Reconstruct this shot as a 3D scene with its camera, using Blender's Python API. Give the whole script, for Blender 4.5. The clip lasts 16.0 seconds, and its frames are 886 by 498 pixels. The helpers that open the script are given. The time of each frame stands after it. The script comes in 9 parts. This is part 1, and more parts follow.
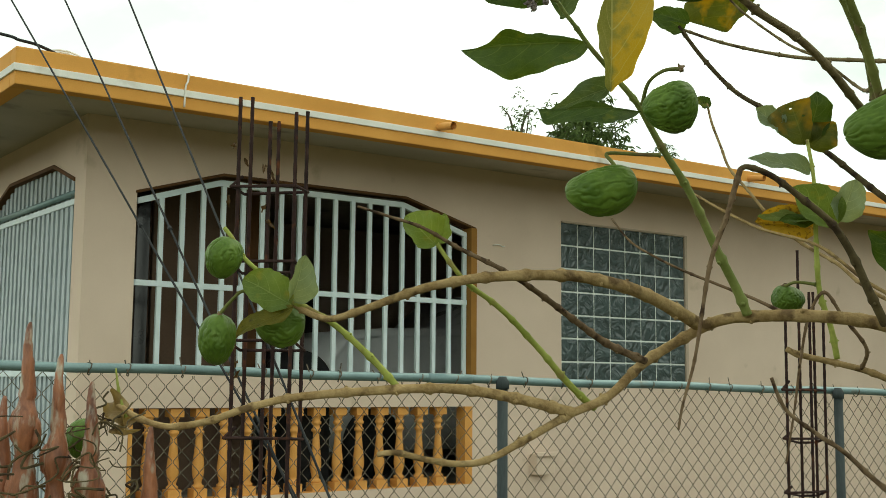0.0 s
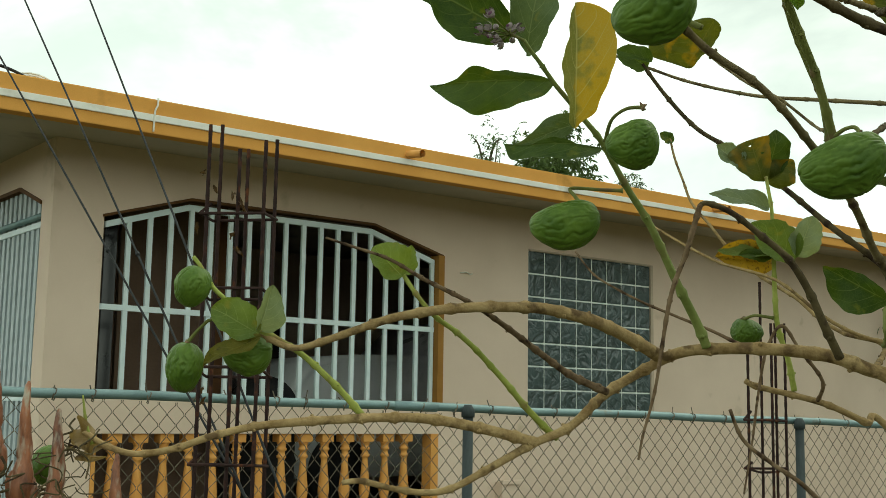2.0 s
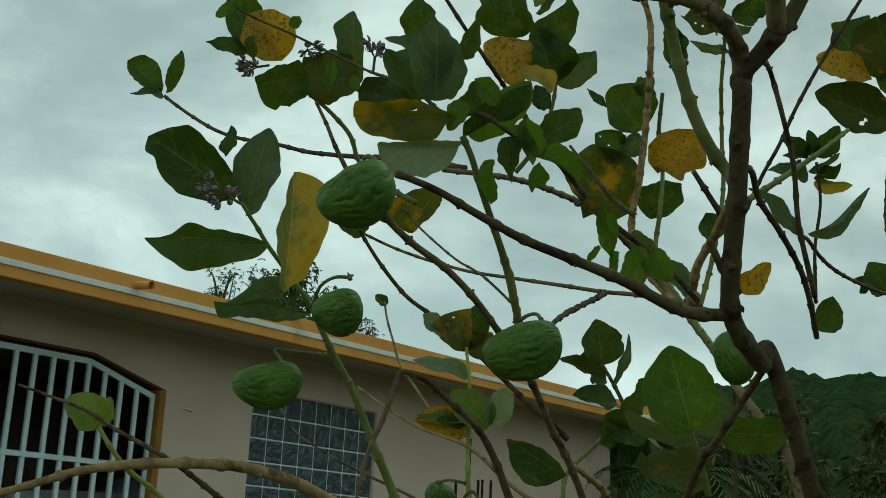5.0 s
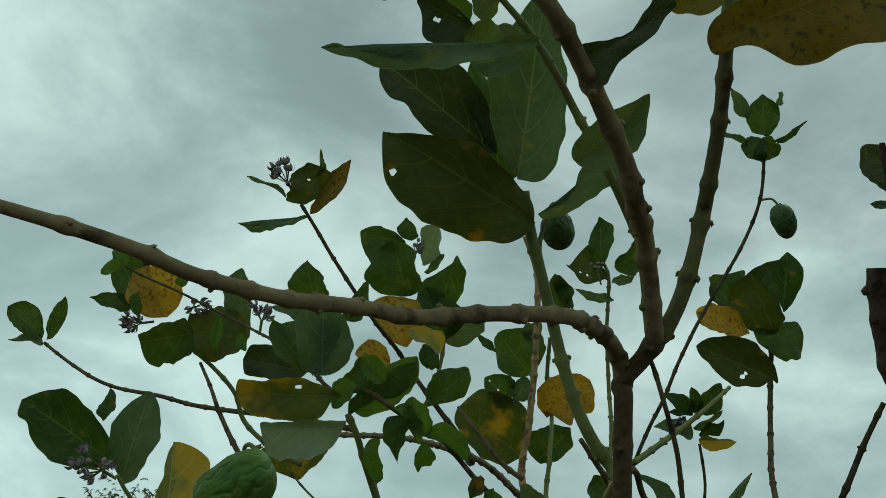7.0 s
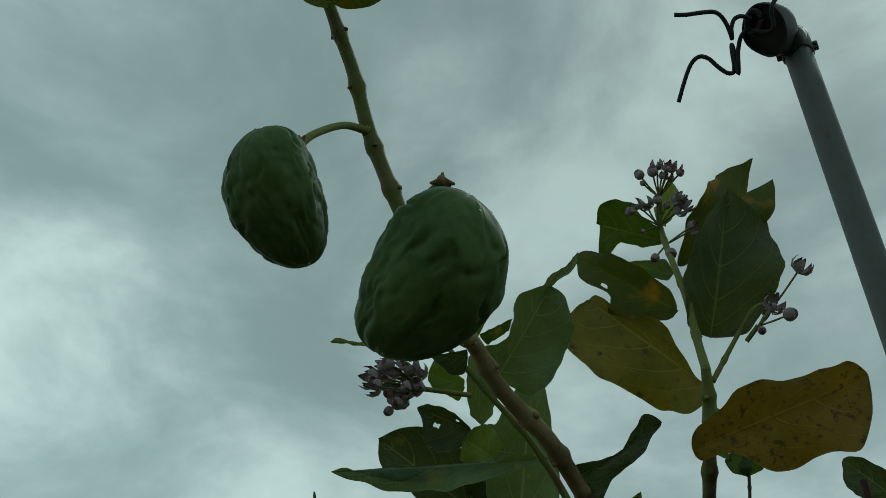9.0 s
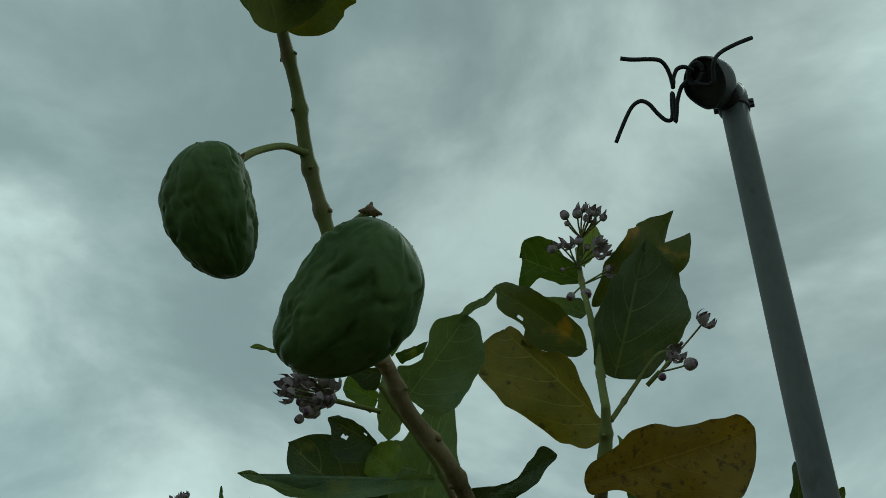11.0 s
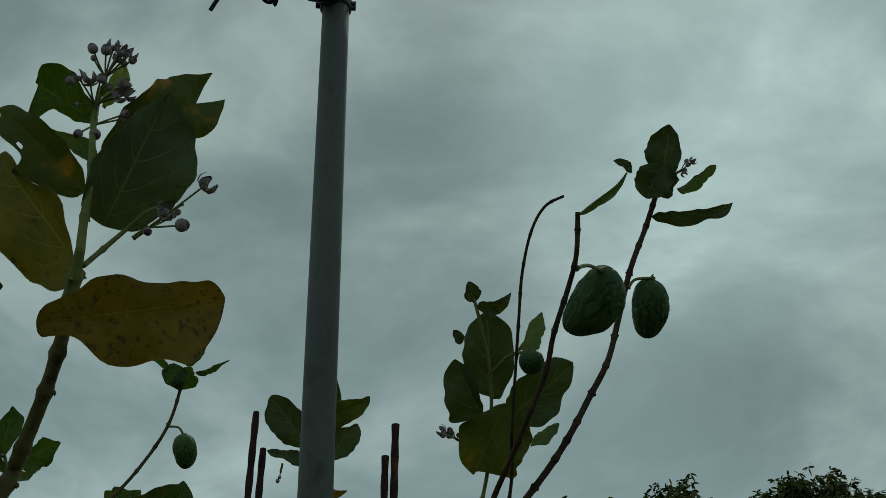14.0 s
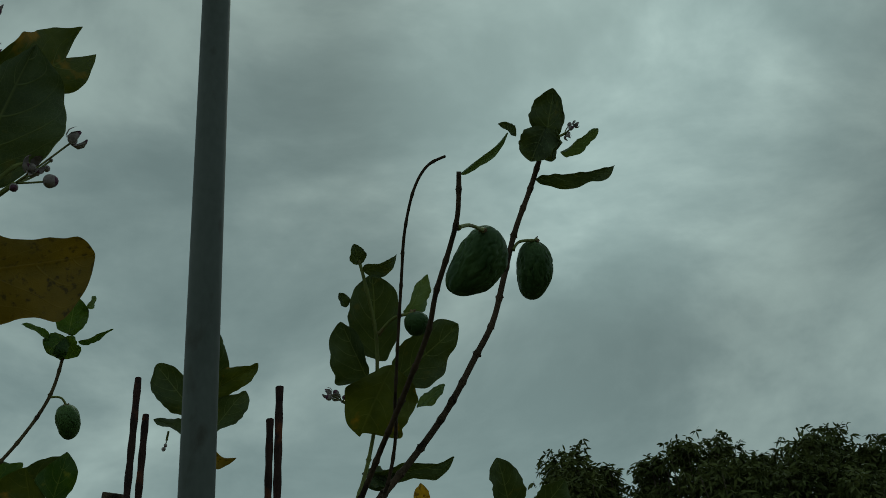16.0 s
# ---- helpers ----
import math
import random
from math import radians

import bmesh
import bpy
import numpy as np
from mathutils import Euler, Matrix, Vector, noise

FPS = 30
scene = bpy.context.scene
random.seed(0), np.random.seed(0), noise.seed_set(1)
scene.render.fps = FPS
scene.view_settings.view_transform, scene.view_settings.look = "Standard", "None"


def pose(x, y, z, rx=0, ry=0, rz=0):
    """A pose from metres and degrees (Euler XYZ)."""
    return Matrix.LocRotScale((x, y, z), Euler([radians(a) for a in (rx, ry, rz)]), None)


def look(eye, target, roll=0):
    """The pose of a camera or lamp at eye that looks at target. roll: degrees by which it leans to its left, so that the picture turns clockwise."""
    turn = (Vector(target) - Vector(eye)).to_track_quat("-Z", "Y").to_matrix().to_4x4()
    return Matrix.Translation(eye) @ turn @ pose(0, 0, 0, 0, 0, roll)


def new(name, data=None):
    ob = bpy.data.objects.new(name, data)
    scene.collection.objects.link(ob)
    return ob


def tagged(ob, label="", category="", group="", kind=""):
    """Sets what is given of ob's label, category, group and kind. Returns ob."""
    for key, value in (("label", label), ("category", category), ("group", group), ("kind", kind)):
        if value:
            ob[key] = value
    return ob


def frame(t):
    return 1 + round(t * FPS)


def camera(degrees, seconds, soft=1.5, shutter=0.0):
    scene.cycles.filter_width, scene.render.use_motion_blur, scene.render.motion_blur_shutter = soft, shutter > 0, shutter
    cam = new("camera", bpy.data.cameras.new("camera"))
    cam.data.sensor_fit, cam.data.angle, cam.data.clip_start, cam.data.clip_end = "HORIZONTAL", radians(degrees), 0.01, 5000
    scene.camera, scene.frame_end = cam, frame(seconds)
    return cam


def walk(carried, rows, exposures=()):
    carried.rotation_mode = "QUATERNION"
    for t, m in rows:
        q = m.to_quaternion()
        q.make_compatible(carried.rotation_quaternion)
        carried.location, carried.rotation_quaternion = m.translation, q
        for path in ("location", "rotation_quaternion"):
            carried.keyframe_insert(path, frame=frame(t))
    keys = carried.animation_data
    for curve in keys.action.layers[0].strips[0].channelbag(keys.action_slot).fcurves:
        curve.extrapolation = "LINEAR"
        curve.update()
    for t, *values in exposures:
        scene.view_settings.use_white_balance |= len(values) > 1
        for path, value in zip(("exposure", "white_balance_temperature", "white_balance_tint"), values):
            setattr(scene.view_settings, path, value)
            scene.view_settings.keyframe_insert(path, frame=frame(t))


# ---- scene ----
cam = camera(41.87, 16.0, 0.55)
PATH = [
    (0, (0.5731, 0.3725, 1.5292), (1.7610, 1.9647, 1.7615), 0.49),
    (0.5, (0.5737, 0.3799, 1.5295), (1.7695, 1.9647, 1.7712), 0.60),
    (1, (0.5670, 0.3681, 1.5301), (1.7618, 1.9526, 1.7782), 0.40),
    (1.5, (0.5592, 0.3549, 1.5310), (1.7684, 1.9264, 1.7926), 0.80),
    (2, (0.5578, 0.3484, 1.5329), (1.7853, 1.9027, 1.8109), 0.91),
    (2.5, (0.5545, 0.3461, 1.5362), (1.8002, 1.8824, 1.8325), 0.20),
    (3, (0.5546, 0.3422, 1.5382), (1.8164, 1.8576, 1.8720), 1.21),
    (3.5, (0.5474, 0.3239, 1.5448), (1.8770, 1.7568, 1.9678), 2.77),
    (4, (0.5467, 0.3051, 1.5468), (1.9593, 1.6462, 2.0008), 2.65),
    (4.2, (0.5446, 0.2993, 1.5466), (1.9839, 1.6083, 2.0101), 2.70),
    (6.3, (0.5483, 0.2624, 1.6068), (2.0919, 1.3101, 2.3279), 0.80),
    (6.5, (0.5443, 0.2616, 1.6167), (2.0709, 1.2915, 2.3970), 0.80),
    (7, (0.5357, 0.2657, 1.6360), (2.0387, 1.2562, 2.5079), 0.96),
    (7.5, (0.5162, 0.2594, 1.6566), (1.9764, 1.2086, 2.6398), -0.44),
    (8, (0.4930, 0.2518, 1.6745), (1.8843, 1.1627, 2.7856), -0.38),
    (8.5, (0.4679, 0.2399, 1.6900), (1.8109, 1.1166, 2.8849), -1.20),
    (9, (0.4376, 0.2230, 1.6976), (1.7494, 1.0451, 2.9638), -1.52),
    (9.2, (0.4277, 0.2181, 1.6999), (1.7290, 1.0214, 2.9888), -1.21),
    (11.3, (0.4086, 0.1917, 1.6836), (1.7954, 0.8905, 2.9439), 2.77),
    (11.5, (0.4174, 0.1884, 1.6858), (1.8402, 0.8548, 2.9233), 2.77),
    (12, (0.4342, 0.1718, 1.6842), (1.8982, 0.7581, 2.9143), 2.85),
    (12.5, (0.4476, 0.1503, 1.6800), (1.9680, 0.6447, 2.8816), 2.77),
    (13, (0.4677, 0.1282, 1.6785), (2.0538, 0.4864, 2.8429), 1.63),
    (13.5, (0.4793, 0.1170, 1.6790), (2.0898, 0.3577, 2.8402), 0.83),
    (14, (0.4840, 0.1069, 1.6776), (2.1164, 0.2446, 2.8249), -0.26),
    (14.5, (0.4942, 0.1003, 1.6706), (2.1386, 0.1440, 2.8081), -2.86),
    (15, (0.4942, 0.0963, 1.6678), (2.1496, 0.0734, 2.7900), -3.72),
    (15.5, (0.4933, 0.0958, 1.6654), (2.1549, 0.0613, 2.7781), -3.64),
    (16, (0.4917, 0.0911, 1.6650), (2.1608, 0.0527, 2.7663), -4.03),
]
EXPOSURES = [
    (0, 0.07, 7300, -1),
    (1.5, 0.0, 7250, -3),
    (2.5, -0.12, 7080, -5),
    (3.0, -0.22, 6920, -6),
    (3.5, -0.59, 6480, -9),
    (4.2, -0.97, 6200, -12),
    (6.3, -1.13, 5950, -16),
    (7, -1.18, 5900, -16),
    (9, -1.3, 5800, -15),
    (11.5, -1.24, 5830, -14),
    (12.5, -1.32, 5850, -13),
    (14, -1.74, 5820, -14),
    (16, -1.88, 5850, -16),
]
walk(cam, [(t, look(eye, target, roll)) for t, eye, target, roll in PATH], EXPOSURES)
HORIZON, ZENITH = 21.0, 12.0
DARK_CLOUD = (0.862, 0.244, 0.518)
THIN_CLOUD = (0.735, -0.170, 0.655)
LOW_CLOUD = (0.80, -0.45, 0.40)

# ---- sky and light ----
world = bpy.data.worlds.new("overcast_sky")
scene.world = world
world.use_nodes = True
wn, wl = world.node_tree.nodes, world.node_tree.links
wn.clear()
w_out = wn.new("ShaderNodeOutputWorld")
w_bg = wn.new("ShaderNodeBackground")
w_sky = wn.new("ShaderNodeTexSky")
w_sky.sky_type = "NISHITA"
w_sky.sun_disc = False
w_sky.sun_elevation = radians(52)
w_sky.sun_rotation = radians(102)
w_sky.air_density, w_sky.dust_density = 1.0, 3.0
w_geo = wn.new("ShaderNodeTexCoord")
w_map = wn.new("ShaderNodeMapping")
w_map.inputs["Scale"].default_value = (1.0, 1.0, 1.9)
w_map.inputs["Location"].default_value = (0.3, 1.7, 0.4)
w_n1 = wn.new("ShaderNodeTexNoise")
w_n1.inputs["Scale"].default_value = 3.4
w_n1.inputs["Detail"].default_value = 7.0
w_n1.inputs["Roughness"].default_value = 0.56
w_n1.inputs["Distortion"].default_value = 0.35
w_ramp = wn.new("ShaderNodeValToRGB")
w_ramp.color_ramp.interpolation = "B_SPLINE"
for at_, col in ((0.36, (0.36, 0.41, 0.42, 1)), (0.47, (0.48, 0.53, 0.54, 1)), (0.56, (0.62, 0.66, 0.66, 1)), (0.68, (0.88, 0.92, 0.90, 1))):
    e = w_ramp.color_ramp.elements.new(at_)
    e.color = col
w_ramp.color_ramp.elements.remove(w_ramp.color_ramp.elements[0])
w_ramp.color_ramp.elements.remove(w_ramp.color_ramp.elements[-1])
w_mix = wn.new("ShaderNodeMix")
w_mix.data_type = "RGBA"
w_mix.inputs["Factor"].default_value = 0.93
# the cloud deck thins out and brightens towards the horizon
w_sep = wn.new("ShaderNodeSeparateXYZ")
w_el = wn.new("ShaderNodeMapRange")
w_el.inputs["From Min"].default_value, w_el.inputs["From Max"].default_value = 0.05, 0.75
w_el.inputs["To Min"].default_value, w_el.inputs["To Max"].default_value = HORIZON, ZENITH
w_mul = wn.new("ShaderNodeMix")
w_mul.data_type, w_mul.blend_type = "RGBA", "MULTIPLY"
w_mul.inputs["Factor"].default_value = 1.0
wl.new(w_geo.outputs["Generated"], w_map.inputs["Vector"])
wl.new(w_map.outputs["Vector"], w_n1.inputs["Vector"])
wl.new(w_n1.outputs["Fac"], w_ramp.inputs["Fac"])
wl.new(w_geo.outputs["Generated"], w_sep.inputs["Vector"])
wl.new(w_sep.outputs["Z"], w_el.inputs["Value"])
def sky_lobe(towards, near, far, low, high):
    """A broad part of the cloud deck, thicker or thinner than the rest, round one direction."""
    dot, mr = wn.new("ShaderNodeVectorMath"), wn.new("ShaderNodeMapRange")
    dot.operation, mr.interpolation_type = "DOT_PRODUCT", "SMOOTHSTEP"
    dot.inputs[1].default_value = Vector(towards).normalized()
    mr.inputs["From Min"].default_value, mr.inputs["From Max"].default_value = far, near
    mr.inputs["To Min"].default_value, mr.inputs["To Max"].default_value = low, high
    wl.new(w_geo.outputs["Generated"], dot.inputs[0])
    wl.new(dot.outputs["Value"], mr.inputs["Value"])
    return mr.outputs["Result"]


w_dark = sky_lobe(DARK_CLOUD, 0.98, 0.85, 1.0, 0.81)
w_thin = sky_lobe(THIN_CLOUD, 0.997, 0.970, 1.0, 1.62)
w_low = sky_lobe(LOW_CLOUD, 0.985, 0.925, 1.0, 0.68)
w_lobes = wn.new("ShaderNodeMath")
w_lobes.operation = "MULTIPLY"
wl.new(w_dark, w_lobes.inputs[0])
wl.new(w_thin, w_lobes.inputs[1])
w_both = wn.new("ShaderNodeMath")
w_both.operation = "MULTIPLY"
w_three = wn.new("ShaderNodeMath")
w_three.operation = "MULTIPLY"
wl.new(w_lobes.outputs["Value"], w_three.inputs[0])
wl.new(w_low, w_three.inputs[1])
wl.new(w_three.outputs["Value"], w_both.inputs[0])
wl.new(w_el.outputs["Result"], w_both.inputs[1])
wl.new(w_ramp.outputs["Color"], w_mul.inputs["A"])
wl.new(w_both.outputs["Value"], w_mul.inputs["B"])
wl.new(w_sky.outputs["Color"], w_mix.inputs["A"])
wl.new(w_mul.outputs["Result"], w_mix.inputs["B"])
wl.new(w_mix.outputs["Result"], w_bg.inputs["Color"])
wl.new(w_bg.outputs["Background"], w_out.inputs["Surface"])
w_bg.inputs["Strength"].default_value = 0.14

sun = new("sun", bpy.data.lights.new("sun", "SUN"))
sun.data.energy = 0.9
sun.data.angle = radians(25)
sun.data.color = (1.0, 0.96, 0.88)
sun.matrix_world = look((12.0, -2.6, 15.7), (0, 0, 0))


# ---- materials ----
def material(name, low, high, rough=0.8, scale=8.0, fine=90.0, bump=0.15, depth=0.004, metal=0.0, stretch=(1, 1, 1), stain=None, stain_at=0.62, vary=0.0, stain_scale=3.0):
    """A two-scale surface: a mottled base colour between low and high, fine grain, relief and optional stains."""
    m = bpy.data.materials.new(name)
    m.use_nodes = True
    nt = m.node_tree
    n, l = nt.nodes, nt.links
    b = n["Principled BSDF"]
    b.inputs["Roughness"].default_value = rough
    b.inputs["Metallic"].default_value = metal
    b.inputs["Specular IOR Level"].default_value = 0.5 if metal or rough < 0.45 else 0.14
    tc = n.new("ShaderNodeTexCoord")
    mp = n.new("ShaderNodeMapping")
    mp.inputs["Scale"].default_value = stretch
    l.new(tc.outputs["Object"], mp.inputs["Vector"])
    big, small = n.new("ShaderNodeTexNoise"), n.new("ShaderNodeTexNoise")
    big.inputs["Scale"].default_value, big.inputs["Detail"].default_value = scale, 5.0
    small.inputs["Scale"].default_value, small.inputs["Detail"].default_value = fine, 3.0
    l.new(mp.outputs["Vector"], big.inputs["Vector"])
    l.new(mp.outputs["Vector"], small.inputs["Vector"])
    add = n.new("ShaderNodeMath")
    add.operation = "MULTIPLY_ADD"
    add.inputs[1].default_value = 0.35
    l.new(small.outputs["Fac"], add.inputs[0])
    l.new(big.outputs["Fac"], add.inputs[2])
    ramp = n.new("ShaderNodeMapRange")
    ramp.inputs["From Min"].default_value, ramp.inputs["From Max"].default_value = 0.42, 0.92
    l.new(add.outputs[0], ramp.inputs["Value"])
    mix = n.new("ShaderNodeMix")
    mix.data_type = "RGBA"
    mix.inputs["A"].default_value, mix.inputs["B"].default_value = (*low, 1), (*high, 1)
    l.new(ramp.outputs["Result"], mix.inputs["Factor"])
    colour = mix.outputs["Result"]
    if stain:
        st = n.new("ShaderNodeTexNoise")
        st.inputs["Scale"].default_value, st.inputs["Detail"].default_value = stain_scale, 6.0
        l.new(mp.outputs["Vector"], st.inputs["Vector"])
        sr = n.new("ShaderNodeMapRange")
        sr.inputs["From Min"].default_value, sr.inputs["From Max"].default_value = stain_at, stain_at + 0.12
        l.new(st.outputs["Fac"], sr.inputs["Value"])
        sm = n.new("ShaderNodeMix")
        sm.data_type = "RGBA"
        sm.inputs["B"].default_value = (*stain, 1)
        l.new(sr.outputs["Result"], sm.inputs["Factor"])
        l.new(colour, sm.inputs["A"])
        colour = sm.outputs["Result"]
    if vary:
        oi, hs, mr = n.new("ShaderNodeObjectInfo"), n.new("ShaderNodeHueSaturation"), n.new("ShaderNodeMapRange")
        mr.inputs["To Min"].default_value, mr.inputs["To Max"].default_value = 1 - vary, 1 + vary
        l.new(oi.outputs["Random"], mr.inputs["Value"])
        l.new(mr.outputs["Result"], hs.inputs["Value"])
        l.new(colour, hs.inputs["Color"])
        colour = hs.outputs["Color"]
    l.new(colour, b.inputs["Base Color"])
    bp = n.new("ShaderNodeBump")
    bp.inputs["Strength"].default_value, bp.inputs["Distance"].default_value = bump, depth
    l.new(add.outputs[0], bp.inputs["Height"])
    l.new(bp.outputs["Normal"], b.inputs["Normal"])
    rr = n.new("ShaderNodeMapRange")
    rr.inputs["To Min"].default_value, rr.inputs["To Max"].default_value = max(0.05, rough - 0.12), min(1, rough + 0.12)
    l.new(big.outputs["Fac"], rr.inputs["Value"])
    l.new(rr.outputs["Result"], b.inputs["Roughness"])
    return m


def leaf_material(name, dark, light, vein, spot=None, spot_amount=0.5, under=0.25, rough=0.55, spot_scale=38.0, one_side=0.0, veining=0.85):
    """A leaf with midrib and side veins drawn along its own length and width, blotches and a little translucency."""
    m = bpy.data.materials.new(name)
    m.use_nodes = True
    n, l = m.node_tree.nodes, m.node_tree.links
    b, out = n["Principled BSDF"], n["Material Output"]
    b.inputs["Roughness"].default_value = rough
    b.inputs["Specular IOR Level"].default_value = 0.22
    uv = n.new("ShaderNodeUVMap")
    uv.uv_map = "blade"
    sp = n.new("ShaderNodeSeparateXYZ")
    l.new(uv.outputs["UV"], sp.inputs["Vector"])

    def calc(op, a, c=None, d=None):
        k = n.new("ShaderNodeMath")
        k.operation = op
        for i, v in enumerate((a, c, d)):
            if v is None:
                continue
            if isinstance(v, (int, float)):
                k.inputs[i].default_value = v
            else:
                l.new(v, k.inputs[i])
        return k.outputs[0]

    across = calc("ABSOLUTE", calc("SUBTRACT", sp.outputs["Y"], 0.5))
    rib = calc("SUBTRACT", 1.0, calc("SMOOTH_MIN", calc("MULTIPLY", across, 44.0), 1.0, 0.1))
    slant = calc("SUBTRACT", calc("MULTIPLY", sp.outputs["X"], 6.5), calc("MULTIPLY", calc("POWER", across, 1.5), 6.0))
    wave = calc("ABSOLUTE", calc("SUBTRACT", calc("FRACT", slant), 0.5))
    edge = n.new("ShaderNodeMapRange")
    edge.inputs["From Min"].default_value, edge.inputs["From Max"].default_value = 0.455, 0.488
    l.new(wave, edge.inputs["Value"])
    side = calc("MULTIPLY", edge.outputs["Result"], calc("SUBTRACT", 0.85, calc("MULTIPLY", across, 1.2)))
    net = n.new("ShaderNodeTexVoronoi")
    net.feature = "DISTANCE_TO_EDGE"
    net.inputs["Scale"].default_value = 230.0
    fine = n.new("ShaderNodeMapRange")
    fine.inputs["From Min"].default_value, fine.inputs["From Max"].default_value = 0.09, 0.02
    fine.inputs["To Max"].default_value = 0.16
    ntc = n.new("ShaderNodeTexCoord")
    l.new(ntc.outputs["Object"], net.inputs["Vector"])
    l.new(net.outputs["Distance"], fine.inputs["Value"])
    rim = n.new("ShaderNodeMapRange")
    rim.inputs["From Min"].default_value, rim.inputs["From Max"].default_value = 0.486, 0.498
    rim.inputs["To Max"].default_value = 0.7
    l.new(across, rim.inputs["Value"])
    veins = calc("MAXIMUM", calc("MAXIMUM", rib, side), calc("MAXIMUM", fine.outputs["Result"], rim.outputs["Result"]))
    tc = n.new("ShaderNodeTexCoord")
    nz = n.new("ShaderNodeTexNoise")
    nz.inputs["Scale"].default_value, nz.inputs["Detail"].default_value = 22.0, 5.0
    l.new(tc.outputs["Object"], nz.inputs["Vector"])
    oi = n.new("ShaderNodeObjectInfo")
    mixa = n.new("ShaderNodeMix")
    mixa.data_type = "RGBA"
    mixa.inputs["A"].default_value, mixa.inputs["B"].default_value = (*dark, 1), (*light, 1)
    nb = n.new("ShaderNodeTexNoise")
    nb.inputs["Scale"].default_value, nb.inputs["Detail"].default_value = 90.0, 3.0
    l.new(tc.outputs["Object"], nb.inputs["Vector"])
    mottle = calc("ADD", calc("MULTIPLY_ADD", nz.outputs["Fac"], 1.5, -0.62), calc("MULTIPLY_ADD", nb.outputs["Fac"], 0.7, -0.35))
    l.new(calc("MULTIPLY_ADD", oi.outputs["Random"], 0.5, mottle), mixa.inputs["Factor"])
    colour = mixa.outputs["Result"]
    if spot:
        ns = n.new("ShaderNodeTexNoise")
        ns.inputs["Scale"].default_value, ns.inputs["Detail"].default_value = spot_scale, 4.0
        l.new(tc.outputs["Object"], ns.inputs["Vector"])
        mr = n.new("ShaderNodeMapRange")
        mr.inputs["From Min"].default_value, mr.inputs["From Max"].default_value = 1 - spot_amount, 1.12 - spot_amount
        l.new(calc("ADD", ns.outputs["Fac"], calc("MULTIPLY", calc("SUBTRACT", sp.outputs["Y"], 0.5), one_side)), mr.inputs["Value"])
        ms = n.new("ShaderNodeMix")
        ms.data_type = "RGBA"
        ms.inputs["B"].default_value = (*spot, 1)
        l.new(mr.outputs["Result"], ms.inputs["Factor"])
        l.new(colour, ms.inputs["A"])
        colour = ms.outputs["Result"]
    mv = n.new("ShaderNodeMix")
    mv.data_type = "RGBA"
    mv.inputs["B"].default_value = (*vein, 1)
    l.new(calc("MULTIPLY", veins, veining), mv.inputs["Factor"])
    l.new(colour, mv.inputs["A"])
    colour = mv.outputs["Result"]
    l.new(colour, b.inputs["Base Color"])
    bp = n.new("ShaderNodeBump")
    bp.inputs["Strength"].default_value, bp.inputs["Distance"].default_value = 0.5, 0.0015
    l.new(calc("ADD", veins, calc("MULTIPLY", nz.outputs["Fac"], 0.5)), bp.inputs["Height"])
    l.new(bp.outputs["Normal"], b.inputs["Normal"])
    tr = n.new("ShaderNodeBsdfTranslucent")
    thr = n.new("ShaderNodeMix")
    thr.data_type, thr.blend_type = "RGBA", "MULTIPLY"
    thr.inputs["Factor"].default_value = 1.0
    thr.inputs["B"].default_value = (1.9, 1.65, 0.7, 1)
    l.new(colour, thr.inputs["A"])
    l.new(thr.outputs["Result"], tr.inputs["Color"])
    ms = n.new("ShaderNodeMixShader")
    ms.inputs["Fac"].default_value = under
    l.new(b.outputs["BSDF"], ms.inputs[1])
    l.new(tr.outputs["BSDF"], ms.inputs[2])
    l.new(ms.outputs["Shader"], out.inputs["Surface"])
    return m


def glass_material(name, tint, rough=0.08):
    m = bpy.data.materials.new(name)
    m.use_nodes = True
    n, l = m.node_tree.nodes, m.node_tree.links
    b = n["Principled BSDF"]
    b.inputs["Base Color"].default_value = (*tint, 1)
    b.inputs["Roughness"].default_value = rough
    tc, w = n.new("ShaderNodeTexCoord"), n.new("ShaderNodeTexNoise")
    w.noise_dimensions = "4D"
    w.inputs["Scale"].default_value, w.inputs["Distortion"].default_value = 7.0, 1.4
    oi, far = n.new("ShaderNodeObjectInfo"), n.new("ShaderNodeMath")
    far.operation = "MULTIPLY"
    far.inputs[1].default_value = 60.0
    l.new(oi.outputs["Random"], far.inputs[0])
    l.new(far.outputs[0], w.inputs["W"])
    l.new(tc.outputs["Object"], w.inputs["Vector"])
    tone = n.new("ShaderNodeMix")
    tone.data_type = "RGBA"
    tone.inputs["A"].default_value, tone.inputs["B"].default_value = (*(0.45 * c for c in tint), 1), (*(2.3 * c for c in tint), 1)
    l.new(w.outputs["Fac"], tone.inputs["Factor"])
    l.new(tone.outputs["Result"], b.inputs["Base Color"])
    bp = n.new("ShaderNodeBump")
    bp.inputs["Strength"].default_value, bp.inputs["Distance"].default_value = 1.0, 0.05
    l.new(w.outputs["Fac"], bp.inputs["Height"])
    l.new(bp.outputs["Normal"], b.inputs["Normal"])
    return m


